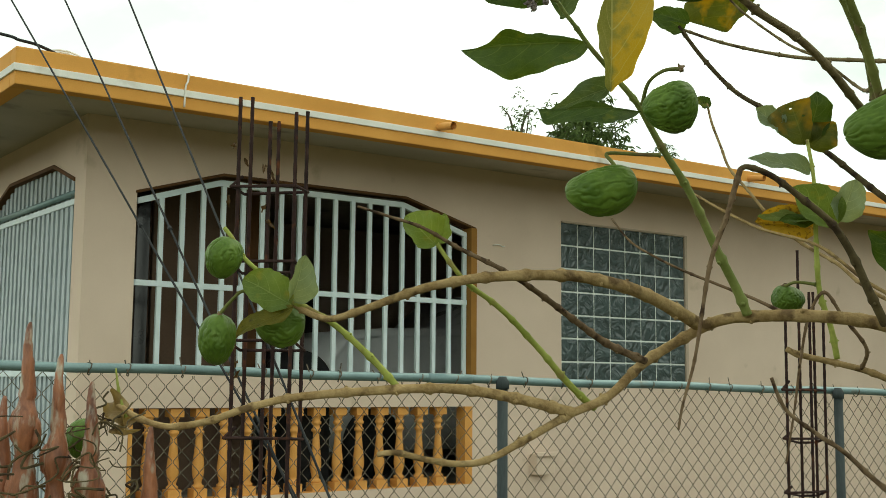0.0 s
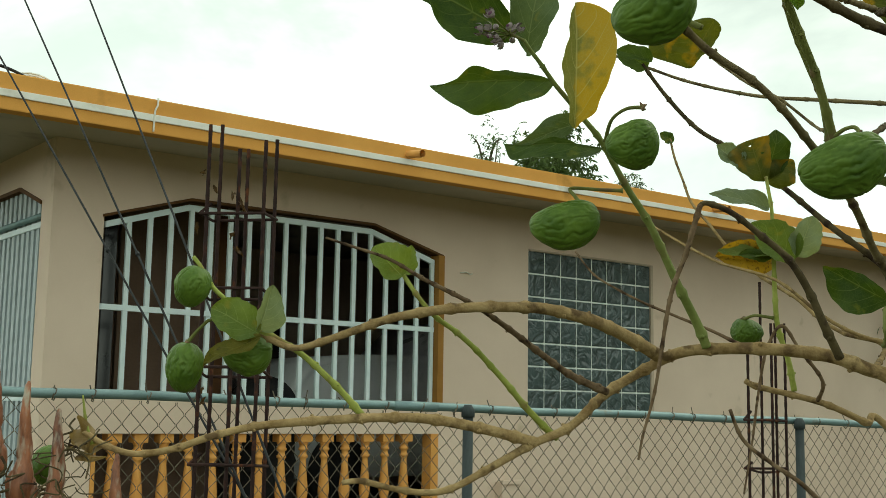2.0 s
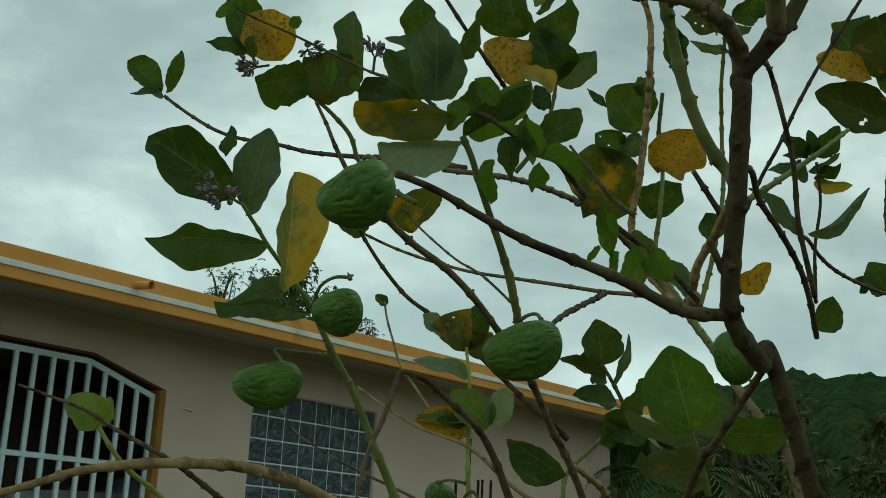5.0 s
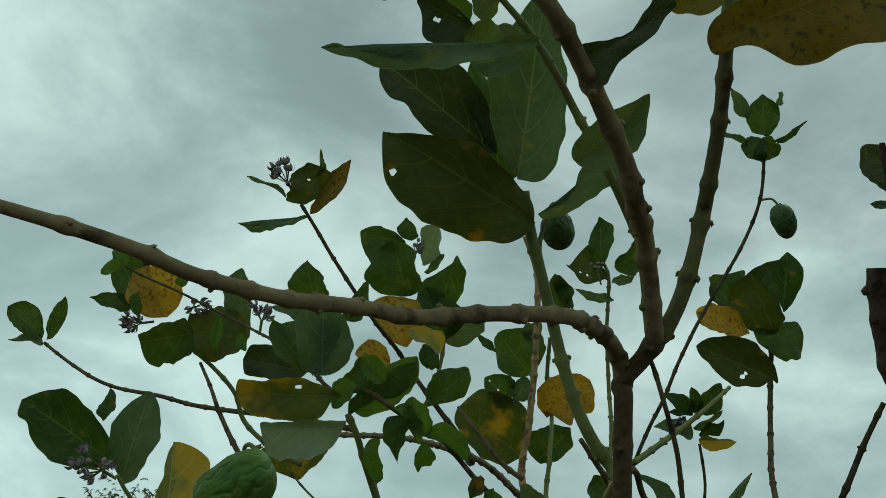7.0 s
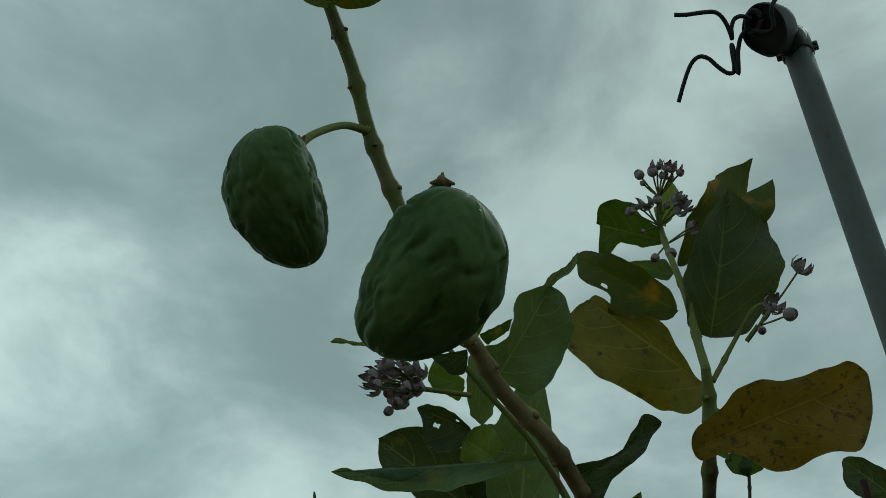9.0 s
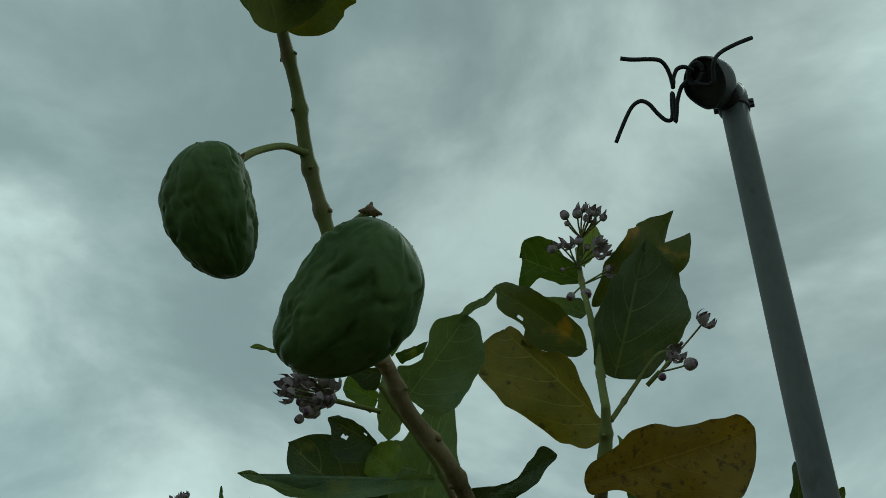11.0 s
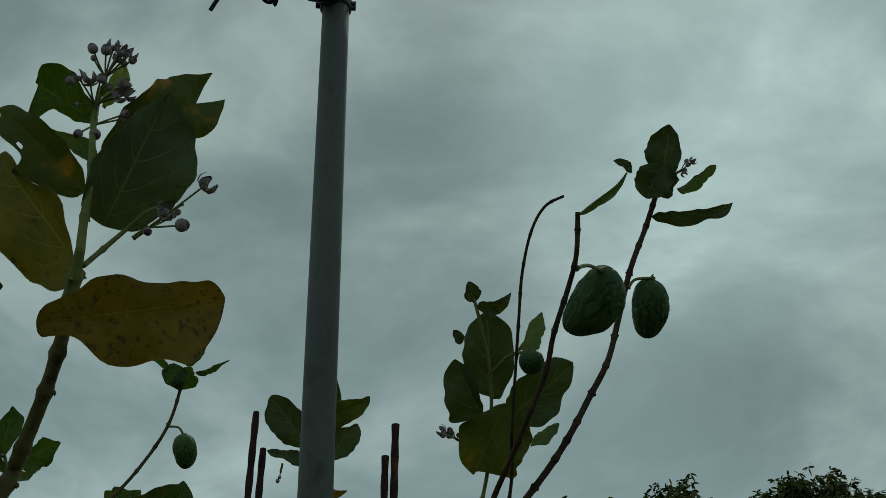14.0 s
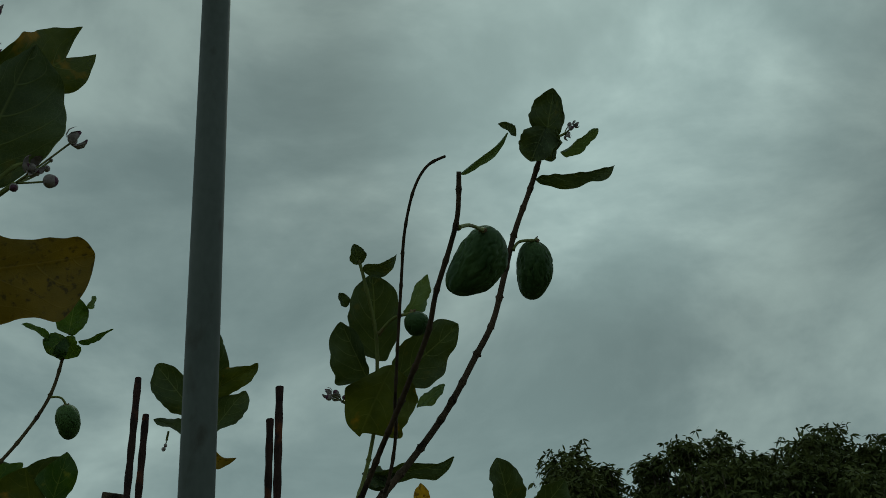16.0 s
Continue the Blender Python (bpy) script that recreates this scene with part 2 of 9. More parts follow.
WATER = bpy.data.materials.new("rain_water")
WATER.use_nodes = True
WATER.node_tree.nodes["Principled BSDF"].inputs["Transmission Weight"].default_value = 1.0
WATER.node_tree.nodes["Principled BSDF"].inputs["Roughness"].default_value = 0.02
WATER.node_tree.nodes["Principled BSDF"].inputs["IOR"].default_value = 1.33
STUCCO = material("stucco_tan", (0.60, 0.475, 0.38), (0.71, 0.573, 0.468), 0.9, 1.3, 160, 0.35, 0.004, stain=(0.455, 0.36, 0.255), stain_at=0.64)
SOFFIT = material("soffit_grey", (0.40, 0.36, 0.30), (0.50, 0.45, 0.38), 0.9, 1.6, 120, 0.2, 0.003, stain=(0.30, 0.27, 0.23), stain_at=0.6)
YELLOW = material("paint_yellow", (0.59, 0.275, 0.062), (0.71, 0.36, 0.095), 0.75, 2.2, 140, 0.2, 0.003, stain=(0.40, 0.20, 0.05), stain_at=0.66)
ORANGE = material("paint_ochre", (0.60, 0.275, 0.07), (0.73, 0.37, 0.11), 0.55, 5.0, 150, 0.15, 0.002, stain=(0.45, 0.20, 0.04), stain_at=0.66, stain_scale=9)
STRIPE = material("paint_white", (0.68, 0.68, 0.63), (0.80, 0.80, 0.76), 0.7, 3.0, 140, 0.15, 0.002, stain=(0.50, 0.47, 0.40), stain_at=0.64)
BAR_WHITE = material("bar_white", (0.56, 0.67, 0.70), (0.70, 0.79, 0.82), 0.45, 6.0, 200, 0.1, 0.001, stain=(0.40, 0.36, 0.30), stain_at=0.7)
TRIM_BROWN = material("trim_brown", (0.075, 0.035, 0.015), (0.13, 0.06, 0.022), 0.7, 4.0, 120, 0.3, 0.003)
TRIM_OCHRE = material("trim_ochre", (0.26, 0.125, 0.03), (0.38, 0.19, 0.05), 0.7, 4.0, 120, 0.3, 0.003)
SHEET_BAR = material("gate_bar", (0.34, 0.40, 0.425), (0.45, 0.51, 0.54), 0.55, 5.0, 90, 0.1)
BROWN_PANEL = material("brown_panel", (0.105, 0.068, 0.048), (0.16, 0.105, 0.075), 0.8, 2.0, 60, 0.1)
INSIDE = material("inside_wall", (0.40, 0.32, 0.25), (0.52, 0.42, 0.33), 0.9, 1.5, 60, 0.1)
INSIDE_DARK = material("inside_dark", (0.03, 0.03, 0.034), (0.085, 0.075, 0.066), 0.7, 3.0, 60, 0.1)
CONCRETE = material("concrete", (0.22, 0.21, 0.19), (0.34, 0.32, 0.29), 0.95, 3.0, 110, 0.4, 0.006)
GLASS = glass_material("glass_block", (0.048, 0.066, 0.069), 0.10)
MORTAR = material("mortar_grey", (0.60, 0.66, 0.63), (0.74, 0.78, 0.75), 0.9, 6.0, 120, 0.3)
GALV = material("galvanised_teal", (0.13, 0.21, 0.22), (0.22, 0.32, 0.33), 0.5, 9.0, 180, 0.2, 0.001, metal=0.35, stain=(0.16, 0.11, 0.07), stain_at=0.66, stain_scale=12)
POST = material("post_slate", (0.028, 0.036, 0.038), (0.068, 0.083, 0.086), 0.7, 14.0, 160, 0.2, 0.001, stain=(0.20, 0.23, 0.23), stain_at=0.66, stain_scale=16, stretch=(1, 1, 0.25))
SHEET = material("gate_sheet", (0.28, 0.355, 0.38), (0.38, 0.455, 0.485), 0.6, 4.0, 90, 0.1)
WIRE = material("fence_wire", (0.06, 0.05, 0.038), (0.20, 0.165, 0.125), 0.7, 14.0, 200, 0.2, 0.001)
RUST = material("rusty_iron", (0.017, 0.011, 0.012), (0.052, 0.027, 0.023), 0.9, 30.0, 260, 0.5, 0.002, stain=(0.12, 0.042, 0.02), stain_at=0.60, stain_scale=26)
SPEAR = material("rust_red_paint", (0.075, 0.020, 0.010), (0.40, 0.15, 0.07), 0.42, 55.0, 240, 1.0, 0.005, stain=(0.42, 0.36, 0.28), stain_at=0.55, stain_scale=75, stretch=(1, 1, 0.3))
TEAL = material("teal_panel", (0.07, 0.15, 0.17), (0.12, 0.22, 0.24), 0.7, 8.0, 120, 0.3, stain=(0.22, 0.13, 0.08), stain_at=0.6, stain_scale=14)
CABLE = material("cable_black", (0.012, 0.013, 0.015), (0.04, 0.042, 0.045), 0.6, 12.0, 150, 0.1)
PIPE = material("grey_conduit", (0.066, 0.072, 0.068), (0.108, 0.115, 0.109), 0.55, 7.0, 120, 0.15, 0.001, stain=(0.055, 0.052, 0.045), stain_at=0.58, stain_scale=22, stretch=(1, 1, 0.5))
HEAD = material("black_plastic", (0.008, 0.008, 0.009), (0.02, 0.02, 0.022), 0.42, 20.0, 200, 0.1, 0.001)
BARK = material("bark_tan", (0.20, 0.125, 0.052), (0.47, 0.34, 0.172), 0.9, 32.0, 190, 0.9, 0.005, stain=(0.14, 0.09, 0.045), stain_at=0.54, stain_scale=42, vary=0.12)
BARK_DARK = material("bark_brown", (0.058, 0.043, 0.022), (0.145, 0.112, 0.058), 0.9, 30.0, 190, 0.8, 0.004, stain=(0.045, 0.029, 0.02), stain_at=0.53, stain_scale=40, vary=0.15)
# Brown bark darkened in its colour for stems in silhouette against the sky.
BARK_BACKLIT = material("bark_backlit", (0.034, 0.023, 0.016), (0.082, 0.056, 0.038), 0.9, 30.0, 190, 0.8, 0.004, stain=(0.022, 0.015, 0.011), stain_at=0.54, stain_scale=40, vary=0.15)
BARK_DEAD = material("dead_twig", (0.105, 0.065, 0.038), (0.25, 0.175, 0.11), 0.95, 40.0, 220, 0.9, 0.004, stain=(0.05, 0.03, 0.02), stain_at=0.51, stain_scale=55, vary=0.15)
BARK_MID = material("bark_grey_brown", (0.116, 0.089, 0.044), (0.26, 0.206, 0.110), 0.85, 28.0, 180, 0.8, 0.004, stain=(0.07, 0.046, 0.03), stain_at=0.54, stain_scale=38, vary=0.12)
BARK_OLIVE = material("bark_olive", (0.075, 0.066, 0.026), (0.165, 0.148, 0.064), 0.8, 26.0, 180, 0.6, 0.003, stain=(0.06, 0.045, 0.025), stain_at=0.55, stain_scale=36, vary=0.1)
MID_STEM = material("stem_mid_green", (0.13, 0.165, 0.042), (0.26, 0.30, 0.095), 0.6, 20.0, 170, 0.4, 0.002, stain=(0.18, 0.15, 0.06), stain_at=0.57, stain_scale=26, vary=0.1)
YOUNG_STEM = material("stem_yellow_green", (0.21, 0.25, 0.045), (0.40, 0.44, 0.12), 0.6, 20.0, 170, 0.4, 0.002, stain=(0.23, 0.17, 0.07), stain_at=0.56, stain_scale=24, vary=0.12)
GREEN_STEM = material("stem_green", (0.095, 0.108, 0.028), (0.185, 0.20, 0.062), 0.6, 20.0, 170, 0.4, 0.002, stain=(0.15, 0.115, 0.055), stain_at=0.58, stain_scale=30, vary=0.15)
POD = material("fruit_green", (0.042, 0.092, 0.010), (0.108, 0.182, 0.024), 0.5, 26.0, 190, 0.35, 0.002, stain=(0.12, 0.19, 0.04), stain_at=0.62, stain_scale=40, vary=0.12)
# Darker copies of the fruit green: the shade of backlit pods is in the colour.
POD_SHADED = material("fruit_shaded_green", (0.020, 0.044, 0.012), (0.062, 0.100, 0.032), 0.5, 26.0, 190, 0.35, 0.002, stain=(0.08, 0.12, 0.04), stain_at=0.60, stain_scale=40, vary=0.12)
POD_BACKLIT = material("fruit_backlit_green", (0.036, 0.070, 0.018), (0.092, 0.142, 0.042), 0.5, 26.0, 190, 0.35, 0.002, stain=(0.09, 0.135, 0.04), stain_at=0.60, stain_scale=40, vary=0.12)
POD.node_tree.nodes["Principled BSDF"].inputs["Specular IOR Level"].default_value = 0.25
BLOSSOM = material("blossom_pale", (0.15, 0.118, 0.122), (0.34, 0.29, 0.29), 0.6, 60.0, 240, 0.2, 0.001)
BLOSSOM_TIP = material("blossom_purple", (0.07, 0.028, 0.055), (0.15, 0.07, 0.11), 0.6, 60.0, 240, 0.2, 0.001)
LEAF = leaf_material("leaf_green", (0.026, 0.056, 0.008), (0.078, 0.128, 0.018), (0.17, 0.22, 0.07), spot=(0.11, 0.13, 0.015), spot_amount=0.38, under=0.3, rough=0.5, veining=0.5)
LEAF_LIGHT = leaf_material("leaf_grey_green", (0.062, 0.102, 0.040), (0.125, 0.175, 0.082), (0.24, 0.30, 0.17), spot=(0.16, 0.18, 0.05), spot_amount=0.35, under=0.28, veining=0.5)
LEAF_PALE = leaf_material("leaf_pale_underside", (0.15, 0.20, 0.115), (0.24, 0.30, 0.185), (0.30, 0.36, 0.23), spot=(0.20, 0.23, 0.10), spot_amount=0.33, under=0.3)
LEAF_MID = leaf_material("leaf_mid_green", (0.055, 0.115, 0.012), (0.115, 0.195, 0.028), (0.20, 0.26, 0.08), spot=(0.15, 0.18, 0.02), spot_amount=0.38, under=0.38, veining=0.6)
# Leaf green again, with the dark shaded side of backlit leaves put into it.
LEAF_BACKLIT = leaf_material("leaf_backlit_green", (0.028, 0.043, 0.014), (0.060, 0.082, 0.027), (0.18, 0.215, 0.09), spot=(0.08, 0.085, 0.02), spot_amount=0.38, under=0.2, rough=0.5, veining=0.5)
LEAF_YOUNG = leaf_material("leaf_young", (0.10, 0.155, 0.034), (0.175, 0.245, 0.065), (0.28, 0.35, 0.14), spot=(0.19, 0.20, 0.04), spot_amount=0.4, under=0.35, veining=0.6)
LEAF_OLIVE = leaf_material("leaf_olive", (0.040, 0.054, 0.008), (0.082, 0.096, 0.014), (0.13, 0.15, 0.04), spot=(0.26, 0.14, 0.012), spot_amount=0.385, under=0.28, spot_scale=24, veining=0.5)
LEAF_TURN = leaf_material("leaf_turning", (0.085, 0.085, 0.010), (0.19, 0.145, 0.016), (0.19, 0.18, 0.05), spot=(0.035, 0.032, 0.01), spot_amount=0.40, under=0.3, spot_scale=80)
LEAF_YELLOW = leaf_material("leaf_yellow", (0.27, 0.16, 0.015), (0.46, 0.29, 0.035), (0.36, 0.27, 0.07), spot=(0.15, 0.085, 0.014), spot_amount=0.47, under=0.35, spot_scale=150, veining=0.4)
LEAF_PATCHY = leaf_material("leaf_patchy", (0.050, 0.066, 0.010), (0.10, 0.115, 0.018), (0.16, 0.17, 0.05), spot=(0.30, 0.185, 0.014), spot_amount=0.50, under=0.33, spot_scale=17, veining=0.5)
LEAF_GOLD = leaf_material("leaf_gold", (0.18, 0.19, 0.052), (0.29, 0.28, 0.095), (0.42, 0.41, 0.20), spot=(0.42, 0.29, 0.03), spot_amount=0.50, under=0.35, spot_scale=22, one_side=0.7)
LEAF_BROWN = leaf_material("leaf_ochre_brown", (0.100, 0.072, 0.009), (0.195, 0.130, 0.016), (0.17, 0.12, 0.025), spot=(0.045, 0.034, 0.010), spot_amount=0.45, under=0.3, spot_scale=160, veining=0.5)
LEAF_DRY = leaf_material("leaf_dry", (0.20, 0.14, 0.065), (0.36, 0.27, 0.15), (0.28, 0.2, 0.12), spot=(0.09, 0.05, 0.025), spot_amount=0.42)
LEAF_SCRAP = leaf_material("leaf_scrap", (0.05, 0.03, 0.018), (0.13, 0.075, 0.035), (0.12, 0.08, 0.04))
# Silhouette shade and daylight are put into the colours of these two tree leaves.
FAR_LEAF = material("tree_leaf", (0.040, 0.052, 0.012), (0.115, 0.125, 0.034), 0.6, 1.6, 12, 0.1)
LIT_LEAF = material("tree_leaf_lit", (0.045, 0.078, 0.018), (0.125, 0.18, 0.055), 0.6, 3.0, 30, 0.1)
FAR_BARK = material("tree_bark", (0.07, 0.055, 0.04), (0.14, 0.11, 0.085), 0.95, 8.0, 60, 0.5)
HILL = material("hill_green", (0.012, 0.028, 0.010), (0.050, 0.078, 0.030), 1.0, 0.35, 2.2, 0.8, 1.5)
HILL.node_tree.nodes["Principled BSDF"].inputs["Specular IOR Level"].default_value = 0.0
BANANA = material("banana_leaf", (0.030, 0.064, 0.014), (0.080, 0.135, 0.032), 0.6, 5.0, 40, 0.2)
SOIL = material("soil_grass", (0.05, 0.06, 0.02), (0.13, 0.11, 0.06), 1.0, 0.8, 20.0, 0.5, 0.03)
CAR = material("car_paint", (0.55, 0.57, 0.58), (0.62, 0.64, 0.65), 0.3, 3.0, 80, 0.02)
TYRE = material("rubber", (0.012, 0.012, 0.013), (0.03, 0.03, 0.03), 0.85, 8.0, 80, 0.2)
WINDSHIELD = material("dark_glass", (0.01, 0.012, 0.014), (0.02, 0.022, 0.025), 0.1, 3.0, 20, 0.0)


# ---- helpers for building ----
def part(name, bm, mat, parent=None, label="", smooth=False):
    me = bpy.data.meshes.new(name)
    bm.to_mesh(me)
    bm.free()
    for one in mat if isinstance(mat, (list, tuple)) else [mat]:
        me.materials.append(one)
    if smooth:
        me.polygons.foreach_set("use_smooth", [True] * len(me.polygons))
    ob = new(name, me)
    if parent is not None:
        ob.parent = parent
    if label:
        tagged(ob, label)
    return ob


def share(name, mesh, parent, m):
    ob = new(name, mesh)
    ob.parent = parent
    ob.matrix_basis = m
    return ob


def box(bm, x0, x1, y0, y1, z0, z1, bevel=0.0):
    r = bmesh.ops.create_cube(bm, size=1.0)
    vs = r["verts"]
    bmesh.ops.scale(bm, vec=(x1 - x0, y1 - y0, z1 - z0), verts=vs)
    bmesh.ops.translate(bm, vec=((x0 + x1) / 2, (y0 + y1) / 2, (z0 + z1) / 2), verts=vs)
    if bevel:
        es = list({e for v in vs for e in v.link_edges})
        bmesh.ops.bevel(bm, geom=es, offset=bevel, segments=2, affect="EDGES", profile=0.6)
    return bm


def boxes(*rows, bevel=0.0):
    bm = bmesh.new()
    for r in rows:
        box(bm, *r, bevel=bevel)
    return bm


def prism(bm, outline, axis, a, b):
    """A flat outline pushed from a to b along an axis ('x': outline is (y, z); 'y': (x, z))."""
    put = (lambda p, k: (k, p[0], p[1])) if axis == "x" else (lambda p, k: (p[0], k, p[1]))
    v0, v1 = [bm.verts.new(put(p, a)) for p in outline], [bm.verts.new(put(p, b)) for p in outline]
    bm.faces.new(v0)
    bm.faces.new(v1[::-1])
    n = len(outline)
    for i in range(n):
        bm.faces.new((v0[i], v1[i], v1[(i + 1) % n], v0[(i + 1) % n]))
    bmesh.ops.recalc_face_normals(bm, faces=bm.faces)
    return bm


def tube(bm, pts, radii, sides=8, cap=True, mat_index=0):
    """A round tube through the points, with a radius at each."""
    pts = [Vector(p) for p in pts]
    rings, up = [], None
    for i, p in enumerate(pts):
        d = (pts[min(i + 1, len(pts) - 1)] - pts[max(i - 1, 0)]).normalized()
        if up is None:
            up = d.orthogonal().normalized()
        up = (up - d * up.dot(d)).normalized()
        side = d.cross(up)
        r = radii[i] if isinstance(radii, (list, tuple)) else radii
        rings.append([bm.verts.new(p + r * (math.cos(a) * up + math.sin(a) * side)) for a in (2 * math.pi * k / sides for k in range(sides))])
    for a, b in zip(rings, rings[1:]):
        for k in range(sides):
            f = bm.faces.new((a[k], a[(k + 1) % sides], b[(k + 1) % sides], b[k]))
            f.material_index = mat_index
    if cap:
        bm.faces.new(rings[0][::-1]).material_index = mat_index
        bm.faces.new(rings[-1]).material_index = mat_index
    return bm


def smooth_path(pts, steps=6):
    """Points on a smooth curve through the given ones."""
    p = [Vector(q) for q in pts]
    if len(p) < 3:
        return [p[0].lerp(p[-1], i / steps) for i in range(steps + 1)]
    out = []
    for i in range(len(p) - 1):
        a, b, c, d = p[max(i - 1, 0)], p[i], p[i + 1], p[min(i + 2, len(p) - 1)]
        for k in range(steps):
            t = k / steps
            out.append(0.5 * ((2 * b) + (c - a) * t + (2 * a - 5 * b + 4 * c - d) * t * t + (3 * b - a - 3 * c + d) * t ** 3))
    out.append(p[-1])
    return out


# ---- ground ----
bm = bmesh.new()
bmesh.ops.create_grid(bm, x_segments=60, y_segments=60, size=400)
for v in bm.verts:
    d = math.hypot(v.co.x, v.co.y)
    v.co.z = 0.6 * noise.noise(v.co * 0.02) * min(1, max(0, (d - 25) / 60))
tagged(part("ground", bm, SOIL, smooth=True), "bare soil with patches of low grass", "ground", kind="structure")

# ---- house ----
FRONT, WEST, EAST, BACK = 7.68, 3.138, 13.3, 15.0
house = tagged(new("house"), "single-storey tan stucco house with yellow roof edge", "house")
OPEN_X0, OPEN_X1, OPEN_Z0, OPEN_SIDE, OPEN_TOP = 3.487, 6.33, 1.595, 2.785, 2.970
CHAM0, CHAM1 = 4.106, 5.664
BAL_Z0, BAL_Z1 = 0.752, 1.357
GB_X0, GB_X1, GB_Z0, GB_Z1 = 7.29, 8.885, 1.535, 2.937
T = 0.11
for row in (
    (WEST, OPEN_X0, FRONT, FRONT + T, 0, 3.33),
    (OPEN_X0, OPEN_X1, FRONT, FRONT + T, 0, BAL_Z0),
    (OPEN_X0, OPEN_X1, FRONT, FRONT + T, BAL_Z1, OPEN_Z0),
    (OPEN_X0, OPEN_X1, FRONT, FRONT + T, OPEN_TOP, 3.33),
    (OPEN_X1, GB_X0, FRONT, FRONT + T, 0, 3.33),
    (GB_X0, GB_X1, FRONT, FRONT + T, 0, GB_Z0),
    (GB_X0, GB_X1, FRONT, FRONT + T, GB_Z1, 3.33),
    (GB_X1, EAST, FRONT, FRONT + T, 0, 3.33),
):
    part("front_wall", boxes(row), STUCCO, house)
for side_x, cham_x in ((OPEN_X0, CHAM0), (OPEN_X1, CHAM1)):
    part("front_wall", prism(bmesh.new(), [(side_x, OPEN_SIDE), (cham_x, OPEN_TOP), (side_x, OPEN_TOP)], "y", FRONT, FRONT + T), STUCCO, house)
WY0, WY1, WTOP, WSIDE, WCHAM = 7.88, 9.74, 3.01, 2.865, 0.43
for row in ((WEST, WEST + T, FRONT + T, WY0, 0, 3.33), (WEST, WEST + T, WY1, BACK, 0, 3.33), (WEST, WEST + T, WY0, WY1, WTOP, 3.33), (WEST, WEST + T, WY0, WY1, 0, 0.45)):
    part("side_wall", boxes(row), STUCCO, house)
for y0, y1 in ((WY0, WY0 + WCHAM), (WY1, WY1 - WCHAM)):
    part("side_wall", prism(bmesh.new(), [(y0, WSIDE), (y1, WTOP), (y0, WTOP)], "x", WEST, WEST + T), STUCCO, house)
part("end_wall", boxes((EAST - T, EAST, FRONT + T, BACK, 0, 3.33)), STUCCO, house)
part("back_wall", boxes((WEST + T, EAST - T, BACK - T, BACK, 0, 3.33)), STUCCO, house)
part("porch_floor", boxes((WEST + T, EAST - T, FRONT + T, BACK - T, 0.3, 0.72)), CONCRETE, house)
part("inner_wall", boxes((WEST + T, 9.6, 11.2, 11.35, 0.72, 3.22), (9.6, 9.75, FRONT + T, 11.35, 0.72, 3.22)), INSIDE, house)

part("brown_partition", boxes((WEST + T, 4.85, 8.62, 8.70, 0.72, 3.22)), BROWN_PANEL, house, "plain brown partition inside the porch")

part("pane", boxes((3.868, 3.964, 8.60, 8.612, 1.35, 3.0)), WINDSHIELD, house, "dark narrow window pane in the partition")
part("post", boxes((3.982, 4.071, 8.57, 8.612, 0.72, 3.2), bevel=0.006), BROWN_PANEL, house, "brown wooden post of the partition")
part("post", boxes((4.791, 4.871, 8.585, 8.612, 0.72, 3.2), bevel=0.006), TRIM_BROWN, house)

# roof: a sloping soffit, a slab and a painted edge with a raised white band
RX0, RX1, RY0, RY1 = 2.415, 13.75, 6.83, 15.8
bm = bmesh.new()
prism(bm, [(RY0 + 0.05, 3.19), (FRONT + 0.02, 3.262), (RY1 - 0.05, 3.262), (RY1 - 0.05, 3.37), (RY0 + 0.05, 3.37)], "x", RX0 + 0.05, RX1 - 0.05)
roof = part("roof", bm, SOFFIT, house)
roof.matrix_basis = Matrix.Translation((RX0, 0, 3.3)) @ Matrix.Rotation(radians(-0.33), 4, "Y") @ Matrix.Translation((-RX0, 0, -3.3))
part("roof_edge", boxes((RX0, RX1, RY0, RY0 + 0.10, 3.168, 3.385), (RX0, RX0 + 0.10, RY0 + 0.10, RY1, 3.168, 3.385), (RX1 - 0.10, RX1, RY0 + 0.10, RY1, 3.168, 3.385), bevel=0.008), YELLOW, roof, "ochre yellow painted roof edge")
part("white_band", boxes((RX0 - 0.012, RX1 + 0.012, RY0 - 0.012, RY0 + 0.02, 3.243, 3.286), (RX0 - 0.012, RX0 + 0.02, RY0 + 0.02, RY1, 3.243, 3.286), bevel=0.004), STRIPE, roof, "raised white painted band")
for sx in (5.35, 8.75, 12.0):
    bm = bmesh.new()
    tube(bm, [(sx, RY0 + 0.05, 3.318), (sx, RY0 - 0.02, 3.318), (sx + 0.004, RY0 - 0.16, 3.302)], [0.028, 0.028, 0.027], 14, cap=False)
    tube(bm, [(sx + 0.004, RY0 - 0.16, 3.302), (sx, RY0 + 0.04, 3.318)], [0.022, 0.022], 14, cap=False)
    part("rain_spout", bm, ORANGE, roof, "orange painted drain pipe stub", smooth=True)
bm = bmesh.new()
tube(bm, smooth_path([(3.44, RY0 - 0.012, 3.39), (3.435, RY0 - 0.016, 3.34), (3.42, RY0 - 0.018, 3.30), (3.42, RY0 - 0.006, 3.18)]), 0.006, 6)
part("thin_pipe", bm, STRIPE, roof, "thin white pipe over the roof edge", smooth=True)
bm = bmesh.new()
for k in range(3):
    tube(bm, [(2.72 + 0.10 * math.cos(a) * (1 + 0.2 * k), 7.0 + 0.06 * math.sin(a), 3.40 + 0.012 * k + 0.01 * math.sin(3 * a)) for a in (2 * math.pi * i / 18 for i in range(19))], 0.006, 5)
part("cable_coil", bm, STRIPE, roof, "loose coil of pale cable")

